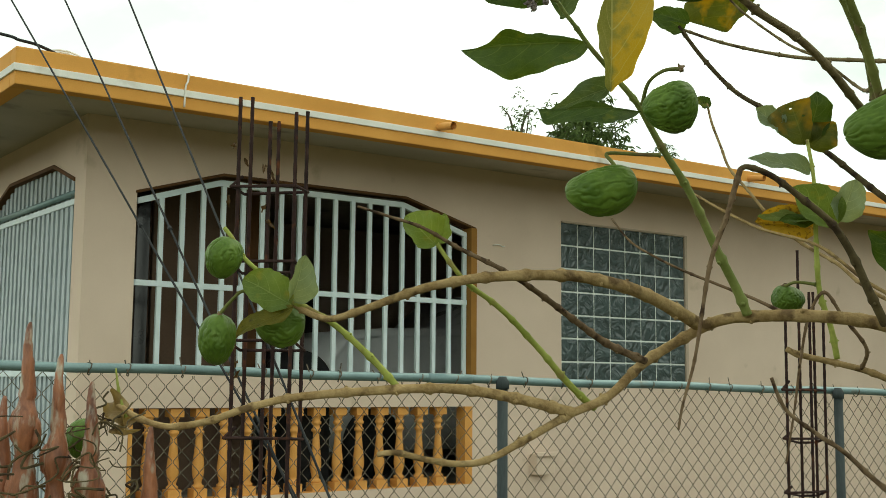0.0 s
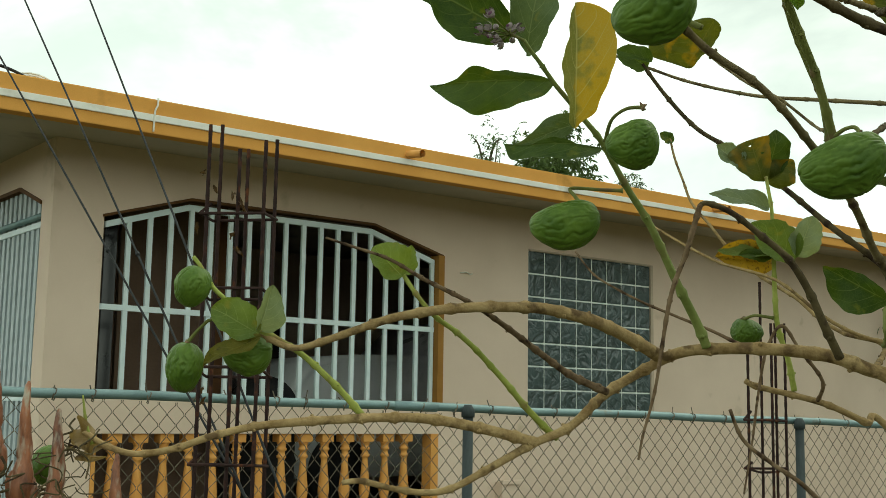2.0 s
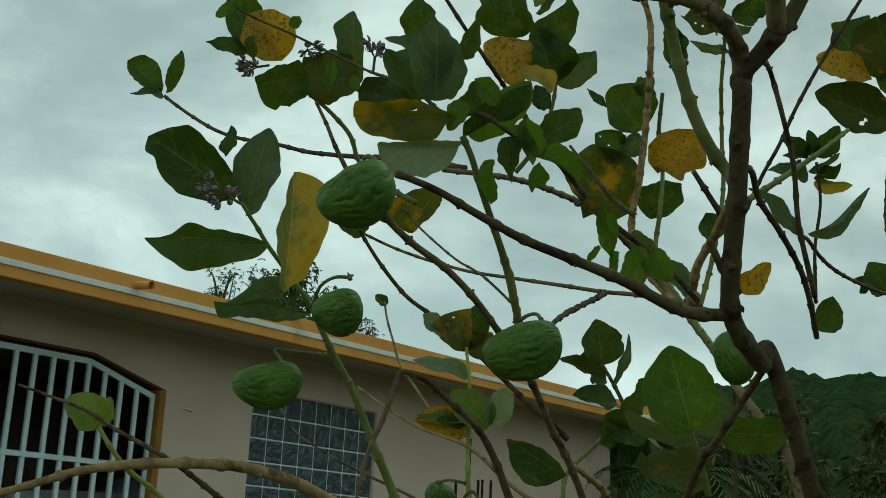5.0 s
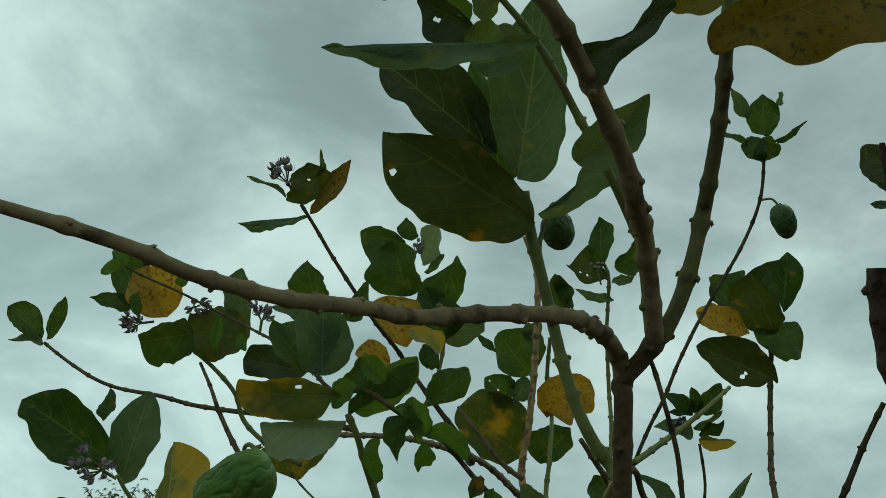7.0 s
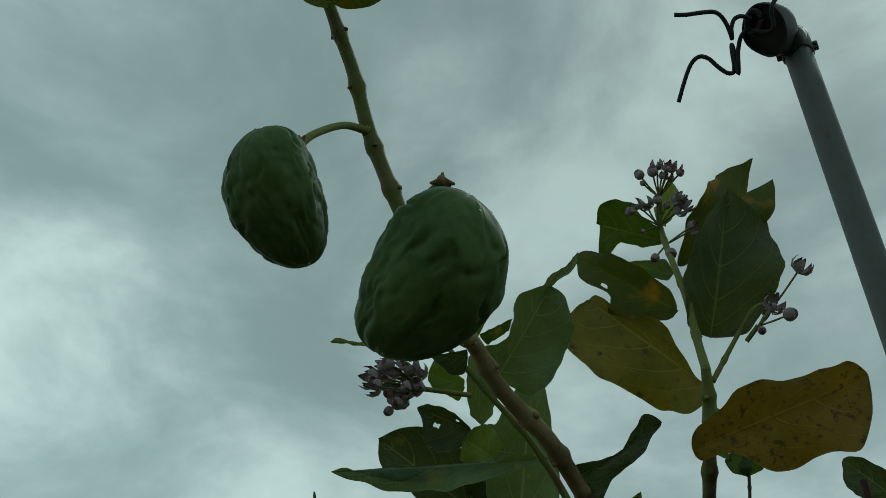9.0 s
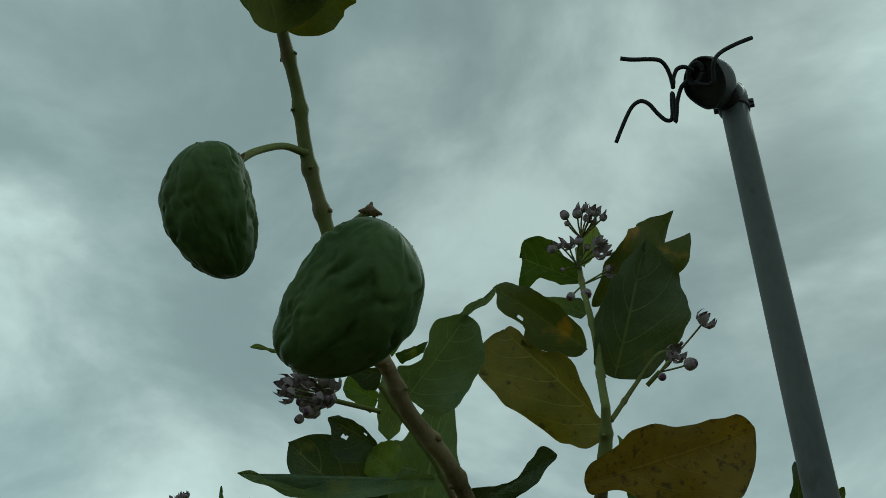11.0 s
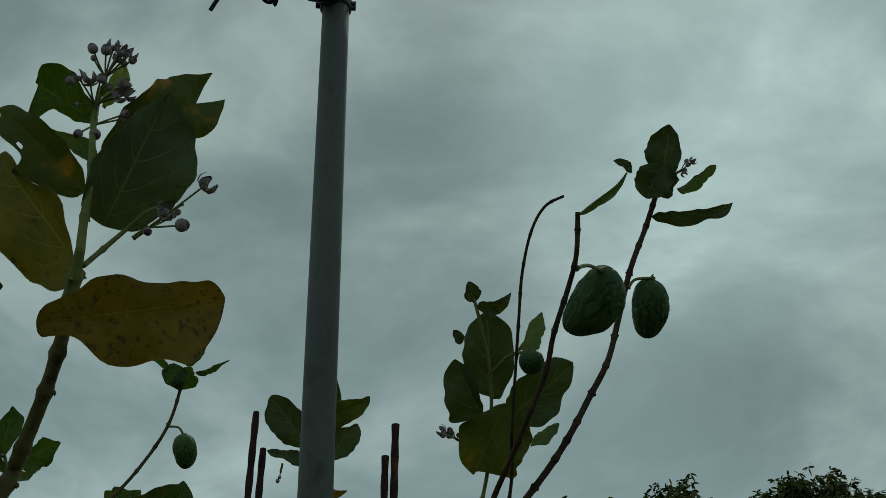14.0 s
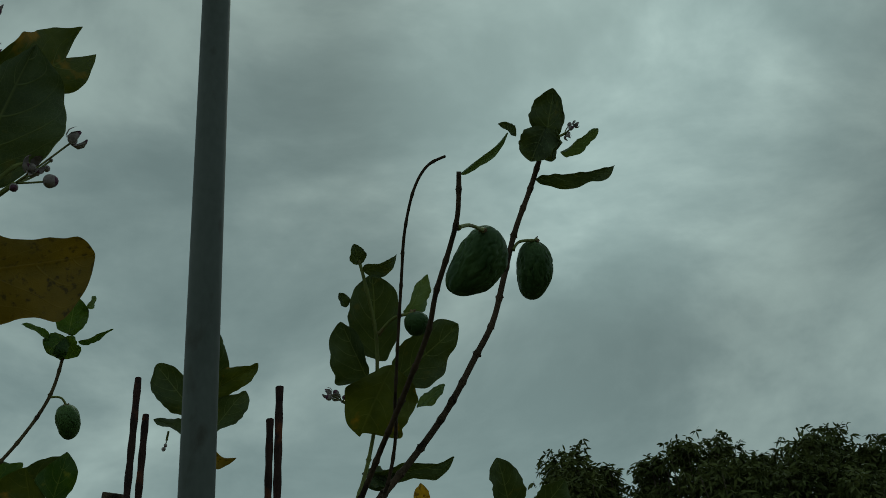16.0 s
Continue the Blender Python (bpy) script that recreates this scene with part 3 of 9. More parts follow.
# front grille
grille = new("front_grille")
grille.parent = house
gy = FRONT + 0.045
def grille_top(x):
    if x < CHAM0:
        return OPEN_SIDE + (x - OPEN_X0) / (CHAM0 - OPEN_X0) * (OPEN_TOP - OPEN_SIDE)
    if x > CHAM1:
        return OPEN_TOP - (x - CHAM1) / (OPEN_X1 - CHAM1) * (OPEN_TOP - OPEN_SIDE)
    return OPEN_TOP
for k in range(18):
    x = 6.272 - 0.1525 * k
    bm = boxes((x - 0.0165, x + 0.0165, gy - 0.0125, gy + 0.0125, OPEN_Z0 + 0.004, grille_top(x) - 0.05))
    part("bar", bm, BAR_WHITE, grille)
bm = bmesh.new()
edge = [(OPEN_X0 + 0.02, OPEN_SIDE - 0.045), (CHAM0, OPEN_TOP - 0.045), (CHAM1, OPEN_TOP - 0.045), (OPEN_X1 - 0.05, OPEN_SIDE - 0.045)]
for (xa, za), (xb, zb) in zip(edge, edge[1:]):
    prism(bm, [(xa, za - 0.03), (xb, zb - 0.03), (xb, zb + 0.012), (xa, za + 0.012)], "y", gy - 0.016, gy + 0.016)
part("top_rail", bm, BAR_WHITE, grille)
part("middle_rail", boxes((OPEN_X0 + 0.006, OPEN_X1 - 0.04, gy - 0.018, gy + 0.018, 2.165, 2.203)), BAR_WHITE, grille)
part("opening_trim", boxes((OPEN_X1 - 0.035, OPEN_X1 + 0.022, FRONT - 0.022, FRONT + T - 0.01, OPEN_Z0, OPEN_SIDE)), TRIM_OCHRE, house, "ochre painted edge of the front opening")
bm = bmesh.new()
trim = [(OPEN_X0 - 0.01, OPEN_SIDE), (CHAM0, OPEN_TOP), (CHAM1, OPEN_TOP), (OPEN_X1 + 0.022, OPEN_SIDE)]
for (xa, za), (xb, zb) in zip(trim, trim[1:]):
    prism(bm, [(xa, za - 0.010), (xb, zb - 0.010), (xb, zb + 0.008), (xa, za + 0.008)], "y", FRONT - 0.010, FRONT + T - 0.02)
part("opening_trim", bm, TRIM_BROWN, house, "brown painted trim of the front opening")

# side grille with flat white bars over a backing sheet
gate = new("side_grille")
gate.parent = house
gx = WEST + 0.045
for k in range(19):
    y = WY0 + 0.045 + 0.0985 * k
    top = WTOP - (WTOP - WSIDE) / WCHAM * max(0, WY0 + WCHAM - y, y - WY1 + WCHAM)
    part("bar", boxes((gx - 0.012, gx + 0.012, y - 0.027, y + 0.027, 0.47, top - 0.02)), SHEET_BAR, gate)
bm = bmesh.new()
tube(bm, [(gx - 0.034, WY0 + 0.004, 2.768), (gx - 0.034, WY1 - 0.004, 2.768)], 0.021, 10)
part("rail", bm, GALV, gate, "grey pipe rail", smooth=True)
for za, zb in ((2.70, 2.738), (1.56, 1.60), (0.452, 0.50)):
    part("rail", boxes((gx - 0.022, gx + 0.014, WY0 + 0.003, WY1 - 0.003, za, zb)), BAR_WHITE, gate)
bm = bmesh.new()
arch = [(WY0, WSIDE), (WY0 + WCHAM, WTOP), (WY1 - WCHAM, WTOP), (WY1, WSIDE)]
for (ya, za), (yb, zb) in zip(arch, arch[1:]):
    prism(bm, [(ya, za - 0.022), (yb, zb - 0.022), (yb, zb + 0.004), (ya, za + 0.004)], "x", WEST - 0.012, WEST + T - 0.02)
part("opening_trim", bm, TRIM_BROWN, gate, "brown painted trim of the side opening")
part("sheet", boxes((gx + 0.024, gx + 0.03, WY0 + 0.002, WY1 - 0.002, 0.47, 2.84)), SHEET, gate, "pale grey backing sheet")

# balustrade
bal = new("balustrade")
bal.parent = house
profile = ((0.062, 0.0342), (0.068, 0.04085), (0.082, 0.0418), (0.088, 0.0323), (0.098, 0.0255), (0.112, 0.02805), (0.14, 0.0357), (0.175, 0.04165), (0.205, 0.04165), (0.25, 0.0374), (0.33, 0.0289), (0.40, 0.02295), (0.425, 0.0247), (0.431, 0.0342), (0.447, 0.03515), (0.453, 0.02565), (0.478, 0.0247), (0.484, 0.03515), (0.498, 0.03705), (0.505, 0.0285), (0.525, 0.0304), (0.545, 0.04085))
bm = bmesh.new()
tube(bm, [(0, 0, z) for z, r in profile], [r for z, r in profile], 14)
for f in bm.faces:
    f.smooth = True
box(bm, -0.050, 0.050, -0.050, 0.050, 0.0, 0.064, bevel=0.004)
box(bm, -0.050, 0.050, -0.050, 0.050, 0.543, 0.602, bevel=0.004)
baluster = bpy.data.meshes.new("baluster")
bm.to_mesh(baluster)
bm.free()
baluster.materials.append(ORANGE)
for k in range(14):
    share("baluster", baluster, bal, pose(6.047 - 0.184 * k, FRONT + 0.075, BAL_Z0))
part("surround", boxes((OPEN_X1 - 0.075, OPEN_X1 - 0.002, FRONT - 0.004, FRONT + T, BAL_Z0, BAL_Z1), (OPEN_X0 + 0.002, OPEN_X0 + 0.03, FRONT - 0.004, FRONT + T, BAL_Z0, BAL_Z1), (OPEN_X0 + 0.03, OPEN_X1 - 0.075, FRONT + 0.003, FRONT + T, BAL_Z0 - 0.03, BAL_Z0 + 0.004)), ORANGE, bal)

# glass block window
gbw = new("glass_block_window")
gbw.parent = house
part("mortar", boxes((GB_X0, GB_X1, FRONT + 0.019, FRONT + 0.10, GB_Z0, GB_Z1)), MORTAR, gbw, "pale grey mortar grid")
# Tan-brown strips stand in for the wall's reveal, its shade put into their colour.
part("window_reveal", boxes((GB_X1 - 0.03, GB_X1 + 0.004, FRONT - 0.004, FRONT + 0.105, GB_Z0, GB_Z1), (GB_X0 + 0.012, GB_X1 - 0.03, FRONT - 0.004, FRONT + 0.105, GB_Z1 - 0.012, GB_Z1 + 0.004)), INSIDE, gbw)
bm = boxes((-0.0925, 0.0925, -0.024, 0.02, -0.0945, 0.0945), bevel=0.010)
block = bpy.data.meshes.new("glass_block")
bm.to_mesh(block)
bm.free()
block.materials.append(GLASS)
for i in range(8):
    for j in range(7):
        share("glass_block", block, gbw, pose(GB_X0 + 0.11 + 0.195 * i, FRONT + 0.036, GB_Z1 - 0.107 - 0.2 * j))

# wall fittings
bm = boxes((6.93, 7.13, FRONT - 0.09, FRONT, 0.80, 0.97), bevel=0.01)
box(bm, 6.91, 7.15, FRONT - 0.12, FRONT - 0.088, 0.95, 0.985, bevel=0.006)
part("meter_box", bm, STUCCO, house, "tan painted utility box on the wall")
bm = bmesh.new()
tube(bm, smooth_path([(6.53, FRONT - 0.004, 2.665), (6.58, FRONT - 0.02, 2.672), (6.63, FRONT - 0.01, 2.66), (6.66, FRONT - 0.004, 2.668)]), 0.0045, 6)
part("wall_hook", bm, STRIPE, house, "small pale hook in the wall", smooth=True)

# things inside the porch
car = tagged(new("parked_car"), "grey car parked inside the dim porch", "car")
bm = bmesh.new()
prism(bm, [(5.52, 0.95), (5.55, 1.3), (5.62, 1.66), (5.90, 1.97), (6.25, 2.02), (7.3, 2.05), (7.75, 2.42), (9.1, 2.46), (9.3, 1.9), (9.32, 0.95)], "y", 8.85, 10.4)
bmesh.ops.bevel(bm, geom=list(bm.edges), offset=0.08, segments=3, affect="EDGES")
part("body", bm, CAR, car, smooth=True)
bm = bmesh.new()
prism(bm, [(7.45, 2.08), (7.8, 2.38), (8.35, 2.4), (8.35, 2.08)], "y", 8.835, 8.85)
prism(bm, [(8.43, 2.08), (8.43, 2.4), (9.0, 2.4), (9.1, 2.08)], "y", 8.835, 8.85)
part("window", bm, WINDSHIELD, car)
for wx in (6.15, 8.6):
    bm = bmesh.new()
    tube(bm, [(wx, 8.82, 1.02), (wx, 9.05, 1.02)], [0.30, 0.30], 24)
    part("wheel", bm, TYRE, car, smooth=True)
barrel = tagged(new("barrel"), "black plastic barrel with a domed lid in the porch", "barrel")
bm = bmesh.new()
tube(bm, [(5.08, 8.3, 0.72), (5.08, 8.3, 0.78), (5.08, 8.3, 1.10), (5.08, 8.3, 1.14), (5.08, 8.3, 1.18), (5.08, 8.3, 1.52)], [0.24, 0.26, 0.26, 0.275, 0.26, 0.265], 28)
part("body", bm, TYRE, barrel, smooth=True)
bm = bmesh.new()
tube(bm, [(5.08, 8.3, 1.52 + 0.27 * math.sin(k * 0.224)) for k in range(8)], [0.004 + 0.276 * math.cos(k * 0.224) for k in range(8)], 28)
part("lid", bm, TYRE, barrel, smooth=True)
cab = tagged(new("storage_cabinet"), "dark wooden cabinet against the porch wall", "cabinet")
part("body", boxes((3.5, 4.3, 10.6, 11.18, 0.72, 2.5), bevel=0.01), INSIDE_DARK, cab)
for dx in (3.52, 3.905):
    part("door", boxes((dx, dx + 0.375, 10.575, 10.6, 0.75, 2.47), bevel=0.006), INSIDE_DARK, cab)
shelf = tagged(new("storage_rack"), "dark rack of tools and boxes in the porch", "shelf")
for z in (1.3, 1.8, 2.3):
    part("shelf_board", boxes((4.9, 6.7, 10.75, 11.15, z, z + 0.03)), INSIDE_DARK, shelf)
for x in (4.9, 6.66):
    part("upright", boxes((x, x + 0.04, 10.75, 11.15, 0.72, 2.7)), INSIDE_DARK, shelf)
rng = random.Random(4)
for i in range(9):
    x, z = 5.0 + 0.19 * i, rng.choice((1.33, 1.83, 2.33))
    w, h = rng.uniform(0.1, 0.17), rng.uniform(0.12, 0.3)
    bm = boxes((x, x + w, 10.8, 11.05, z, z + h), bevel=0.008)
    tagged(part("carton", bm, rng.choice((INSIDE, CAR, INSIDE_DARK))), "small storage box on the porch rack", "box", "boxes on the rack")

# ---- chain-link fence ----
fence = tagged(new("chain_link_fence"), "chain-link fence with teal galvanised top rail", "fence")
F0, fdir = Vector((0.535, 3.808, 0)), Vector((0.9873, -0.1591, 0))
FTOP, FSLOPE, flen = 1.591, -0.0180, 9.5
def on_fence(s, drop, off=0.0):
    """A point on the fence, s along it and drop below its rail; off leans towards the street."""
    n = Vector((fdir.y, -fdir.x, 0))
    p = F0 + fdir * s + n * off
    return Vector((p.x, p.y, FTOP + FSLOPE * s - drop))
bm = bmesh.new()
tube(bm, [on_fence(flen * k / 40, 0.003 * math.sin(k * 1.7)) for k in range(41)], 0.0142, 10)
for s in (2.3, 5.9):
    tube(bm, [on_fence(s, 0), on_fence(s + 0.16, 0)], 0.0162, 10)
part("top_rail", bm, GALV, fence, smooth=True)
for s in (2.565, 4.100, 5.635):
    top = FTOP + FSLOPE * s
    bm = bmesh.new()
    tube(bm, [on_fence(s, top, 0.03), on_fence(s, 0.03, 0.03)], 0.0175, 12)
    tube(bm, [on_fence(s, 0.03, 0.03), on_fence(s, 0.005, 0.03), on_fence(s, -0.012, 0.03)], [0.0225, 0.0225, 0.012], 12)
    part("post", bm, POST, fence, smooth=True)
# woven wire: zigzag strands that hook into each other
bm = bmesh.new()
PITCH, RISE = 0.0263, 0.0307
rng = random.Random(9)
for i in range(int(flen / PITCH)):
    pts = []
    for j in range(47):
        peak = (j + i) % 2
        x = (i + peak) * PITCH
        sag = 0.010 * noise.noise(Vector((x * 1.3, j * 0.09, 0))) + 0.003 * noise.noise(Vector((x * 9, j * 0.6, 2)))
        for k in (-1, 1):
            pts.append(on_fence(x + sag - (0.0022 if peak else -0.0022), 0.02 + j * RISE + k * 0.0035 + sag, 0.0022 * (1 if peak else -1) * k))
    tube(bm, pts, 0.0013, 4, cap=False)
tagged(part("wire_mesh", bm, WIRE, fence, "rusty woven diamond wire"), kind="stuff")
bm = bmesh.new()
for i in range(int(flen / 0.132)):
    s = i * 0.132 + rng.uniform(0, 0.05)
    tube(bm, [on_fence(s + 0.006 * math.sin(a * 2), 0.004 - 0.018 * math.sin(a), 0.018 * math.cos(a)) for a in (math.pi * k / 5 - 0.4 for k in range(11))] + [on_fence(s + rng.uniform(-0.02, 0.03), -rng.uniform(0.018, 0.04), 0.0)], 0.0019, 4)
tagged(part("tie_wire", bm, WIRE, fence, "twisted wire ends over the rail"), kind="stuff")


# ---- reinforcing bar cages ----
def rebar_bar(parent, x, y, z0, z1, r=0.0065, lean=(0, 0)):
    bm = bmesh.new()
    n = max(8, int((z1 - z0) / 0.022))
    pts, rad = [], []
    for i in range(n + 1):
        u = i / n
        pts.append((x + lean[0] * u, y + lean[1] * u, z0 + (z1 - z0) * u))
        rad.append(r * (1.12 if i % 2 else 0.94))
    tube(bm, pts, rad, 7)
    part("bar", bm, RUST, parent)


SEED = [0]


def branch(shrub, pts, r0, r1, mat, node=0.05, label=""):
    """A jointed stem through the points, thick r0 at its first end and r1 at its last, swollen at its leaf scars."""
    SEED[0] += 1
    rng = random.Random(SEED[0])
    path = smooth_path(pts, 7)
    along = [0.0]
    for a, b in zip(path, path[1:]):
        along.append(along[-1] + (b - a).length)
    total = along[-1]
    step = max(0.0022, min(0.004, total / 60)) if r0 < 0.012 else 0.005
    pos, rad, s, j = [], [], 0.0, 0
    nodes, k = [], rng.uniform(0.3, 1) * node
    while k < total:
        nodes.append(k)
        k += node * rng.uniform(0.7, 1.35)
    n = max(8, int(total / step))
    for i in range(n + 1):
        s = total * i / n
        while j < len(along) - 2 and along[j + 1] < s:
            j += 1
        f = (s - along[j]) / max(1e-6, along[j + 1] - along[j])
        p = path[j].lerp(path[j + 1], min(1, f))
        r = r0 + (r1 - r0) * (s / total)
        near = min((abs(s - q) for q in nodes), default=1)
        r *= 1 + (0.30 if r < 0.008 else 0.16) * math.exp(-((near / (0.4 * r + 0.0022)) ** 2)) + 0.055 * (noise.noise(Vector((s * 40, SEED[0] * 3.1, 0))) + 0.7 * noise.noise(Vector((s * 130, SEED[0] * 2.3, 4))))
        w = 0.16 * r * noise.noise(Vector((s * 14, SEED[0] * 1.7, 5)))
        pos.append(p + Vector((w, -w, w * 0.5)))
        rad.append(r)
    bm = bmesh.new()
    tube(bm, pos, rad, 9 if r0 < 0.008 else 12)
    for q in nodes:
        i = min(n - 1, max(1, round(q / total * n)))
        d = (pos[i + 1] - pos[i - 1]).normalized()
        side = d.orthogonal().normalized()
        side.rotate(Matrix.Rotation(rng.uniform(0, 6.28), 3, d))
        for sg in (1, -1) if rng.random() < 0.4 else (1,):
            o, k = pos[i] + side * sg * rad[i] * 0.9, rng.uniform(0.10, 0.34)
            tube(bm, [o, o + side * sg * rad[i] * k + d * rad[i] * 0.15], [rad[i] * rng.uniform(0.32, 0.5), rad[i] * 0.2], 6)
    return part("branch", bm, mat, shrub, label, smooth=True)


def leaf(stem, base, tip, normal, width, mat, bend=0.06, cup=0.10, wavy=0.03, full=0.47, sway=0.0, holes=0, twist=None, edge=None, split=0.0, name="leaf"):
    """A broad leaf blade from base to tip that faces along normal. bend arches it, cup folds it along the midrib, sway curves it
    sideways, twist turns its far end. edge: rows of (place along the midrib, left and right half width in parts of the length). split: how deep the tip is torn."""
    SEED[0] += 1
    rng = random.Random(SEED[0])
    base, tip, normal = Vector(base), Vector(tip), Vector(normal).normalized()
    axis = tip - base
    length = axis.length
    axis.normalize()
    side = axis.cross(normal).normalized()
    normal = side.cross(axis).normalized()
    nu, nv = 44 if edge else 28, 5
    a, b = 0.50 * full / 0.47, 0.74 * (1 - full) / 0.53
    skew = rng.uniform(-0.10, 0.10)
    peak = a / (a + b)
    top = peak ** a * (1 - peak) ** b
    ph = rng.uniform(0, 6.28)
    droop = rng.uniform(-0.045, 0.045)
    if twist is None:
        twist = rng.uniform(-0.35, 0.35)
    hook = rng.uniform(-0.10, 0.06)
    fold = (cup + 0.07) * rng.uniform(0.9, 2.2)
    roll = rng.uniform(0.15, 0.5) * rng.choice((-1, 1))
    bites = [] if edge or rng.random() > 0.35 else [(rng.uniform(0.45, 0.9), rng.choice((-1, 1)), rng.uniform(0.12, 0.34), rng.uniform(0.02, 0.05))]
    bm = bmesh.new()
    uvs = bm.loops.layers.uv.new("blade")
    grid = []
    for i in range(nu + 1):
        u = 0.5 - 0.5 * math.cos(math.pi * (0.03 + 0.97 * i / nu))
        if edge:
            k = max(n for n in range(len(edge) - 1) if n == 0 or edge[n][0] <= u)
            e0, e1, e2, e3 = edge[max(k - 1, 0)], edge[k], edge[k + 1], edge[min(k + 2, len(edge) - 1)]
            h = e2[0] - e1[0]
            f = min(1, max(0, (u - e1[0]) / h))
            lw, rw = (length * ((2 * f ** 3 - 3 * f ** 2 + 1) * e1[m] + (f ** 3 - 2 * f ** 2 + f) * h * (e2[m] - e0[m]) / max(0.02, e2[0] - e0[0]) + (3 * f ** 2 - 2 * f ** 3) * e2[m] + (f ** 3 - f ** 2) * h * (e3[m] - e1[m]) / max(0.02, e3[0] - e1[0])) for m in (1, 2))
            ruffle = 0.007 * length * (math.sin(u * 23 + ph) + 0.6 * math.sin(u * 41 + 2 * ph)) * min(1, 6 * u)
            e = (u if split else min(u, 1 - u)) / 0.035
            end = math.sqrt(max(0.0, 1 - (1 - e) ** 2)) if e < 1 else 1.0
            # both ends of the blade close in a curve
            c = (rw - lw) / 2
            lw, rw = -c + (lw + c) * end + ruffle * end, c + (rw - c) * end + ruffle * 0.6 * end
        else:
            half = 0.5 * width * (u ** a * (1 - u) ** b) / top if i < nu else 0.0
            half *= 1 + 0.05 * math.sin(u * 7 + ph) + 0.03 * math.sin(u * 17 + ph * 2)
            half = max(half, 0.0008)
            lw = half * (1 - skew) * (1 + 0.025 * math.sin(u * 29 + ph))
            rw = half * (1 + skew) * (1 + 0.025 * math.sin(u * 33 - ph))
            for at_, sg, deep, wide in bites:
                dent = 1 - deep * math.exp(-((u - at_) / wide) ** 2)
                lw, rw = (lw * dent, rw) if sg < 0 else (lw, rw * dent)
        point = hook * length * 0.5 * max(0, u - 0.75) / 0.25
        mid = base + axis * (u * length) + normal * (bend * length * 4 * u * (1 - u) + droop * length * math.sin(u * 6.0) + point * 0.6) + side * (sway * length * 4 * u * (1 - u) + point * 0.25)
        turn = Matrix.Rotation(twist * (u - 0.35), 3, axis)
        sd, nm = turn @ side, turn @ normal
        row = []
        for j in range(-nv, nv + 1):
            v = j / nv
            w = rw if v > 0 else lw
            lift = fold * abs(w) * abs(v) ** 1.3 * 1.5
            lift += wavy * abs(w) * 6.5 * v * v * math.sin(u * 11 + (2.0 if v > 0 else 0.0) + ph) + roll * abs(w) * abs(v) ** 3 * math.sin(u * 4.0 + ph * 1.7 + (1.2 if v > 0 else 0.0))
            lift += 0.05 * abs(w) * abs(v) * math.cos(41 * (u - 0.22 * v * v) + ph)
            row.append(bm.verts.new(mid + sd * (w * v) + nm * (lift - (0.0015 if j == 0 else 0)) - axis * (split * length * u ** 5 * (1 - abs(v)) ** 0.8)))
        grid.append(row)
    gone = set()
    for at_ in ([(rng.uniform(0.3, 0.85), rng.uniform(0.2, 0.8)) for _ in range(holes)] if isinstance(holes, int) else holes):
        # an eaten hole with a ragged round rim
        i, j = min(nu - 4, max(3, round(nu * math.acos(1 - 2 * at_[0]) / math.pi))), min(2 * nv - 2, max(1, int(at_[1] * 2 * nv)))
        gone |= {(i, j), (i + 1, j)}
        ring = [grid[i][j], grid[i][j + 1], grid[i + 1][j + 1], grid[i + 2][j + 1], grid[i + 2][j], grid[i + 1][j]]
        c = sum((v.co for v in ring), Vector()) / 6
        r = min(0.0055, 0.028 * length + 0.001)
        for v in ring:
            d = v.co - c
            v.co = c + d.normalized() * min(d.length, r * rng.uniform(0.55, 1.15))
    for i in range(nu):
        for j in range(2 * nv):
            if (i, j) in gone:
                continue
            f = bm.faces.new((grid[i][j], grid[i][j + 1], grid[i + 1][j + 1], grid[i + 1][j]))
            for loop, (du, dv) in zip(f.loops, ((0, 0), (0, 1), (1, 1), (1, 0))):
                loop[uvs].uv = ((i + du) / nu, (j + dv) / (2 * nv))
    return part(name, bm, mat, stem, smooth=True)


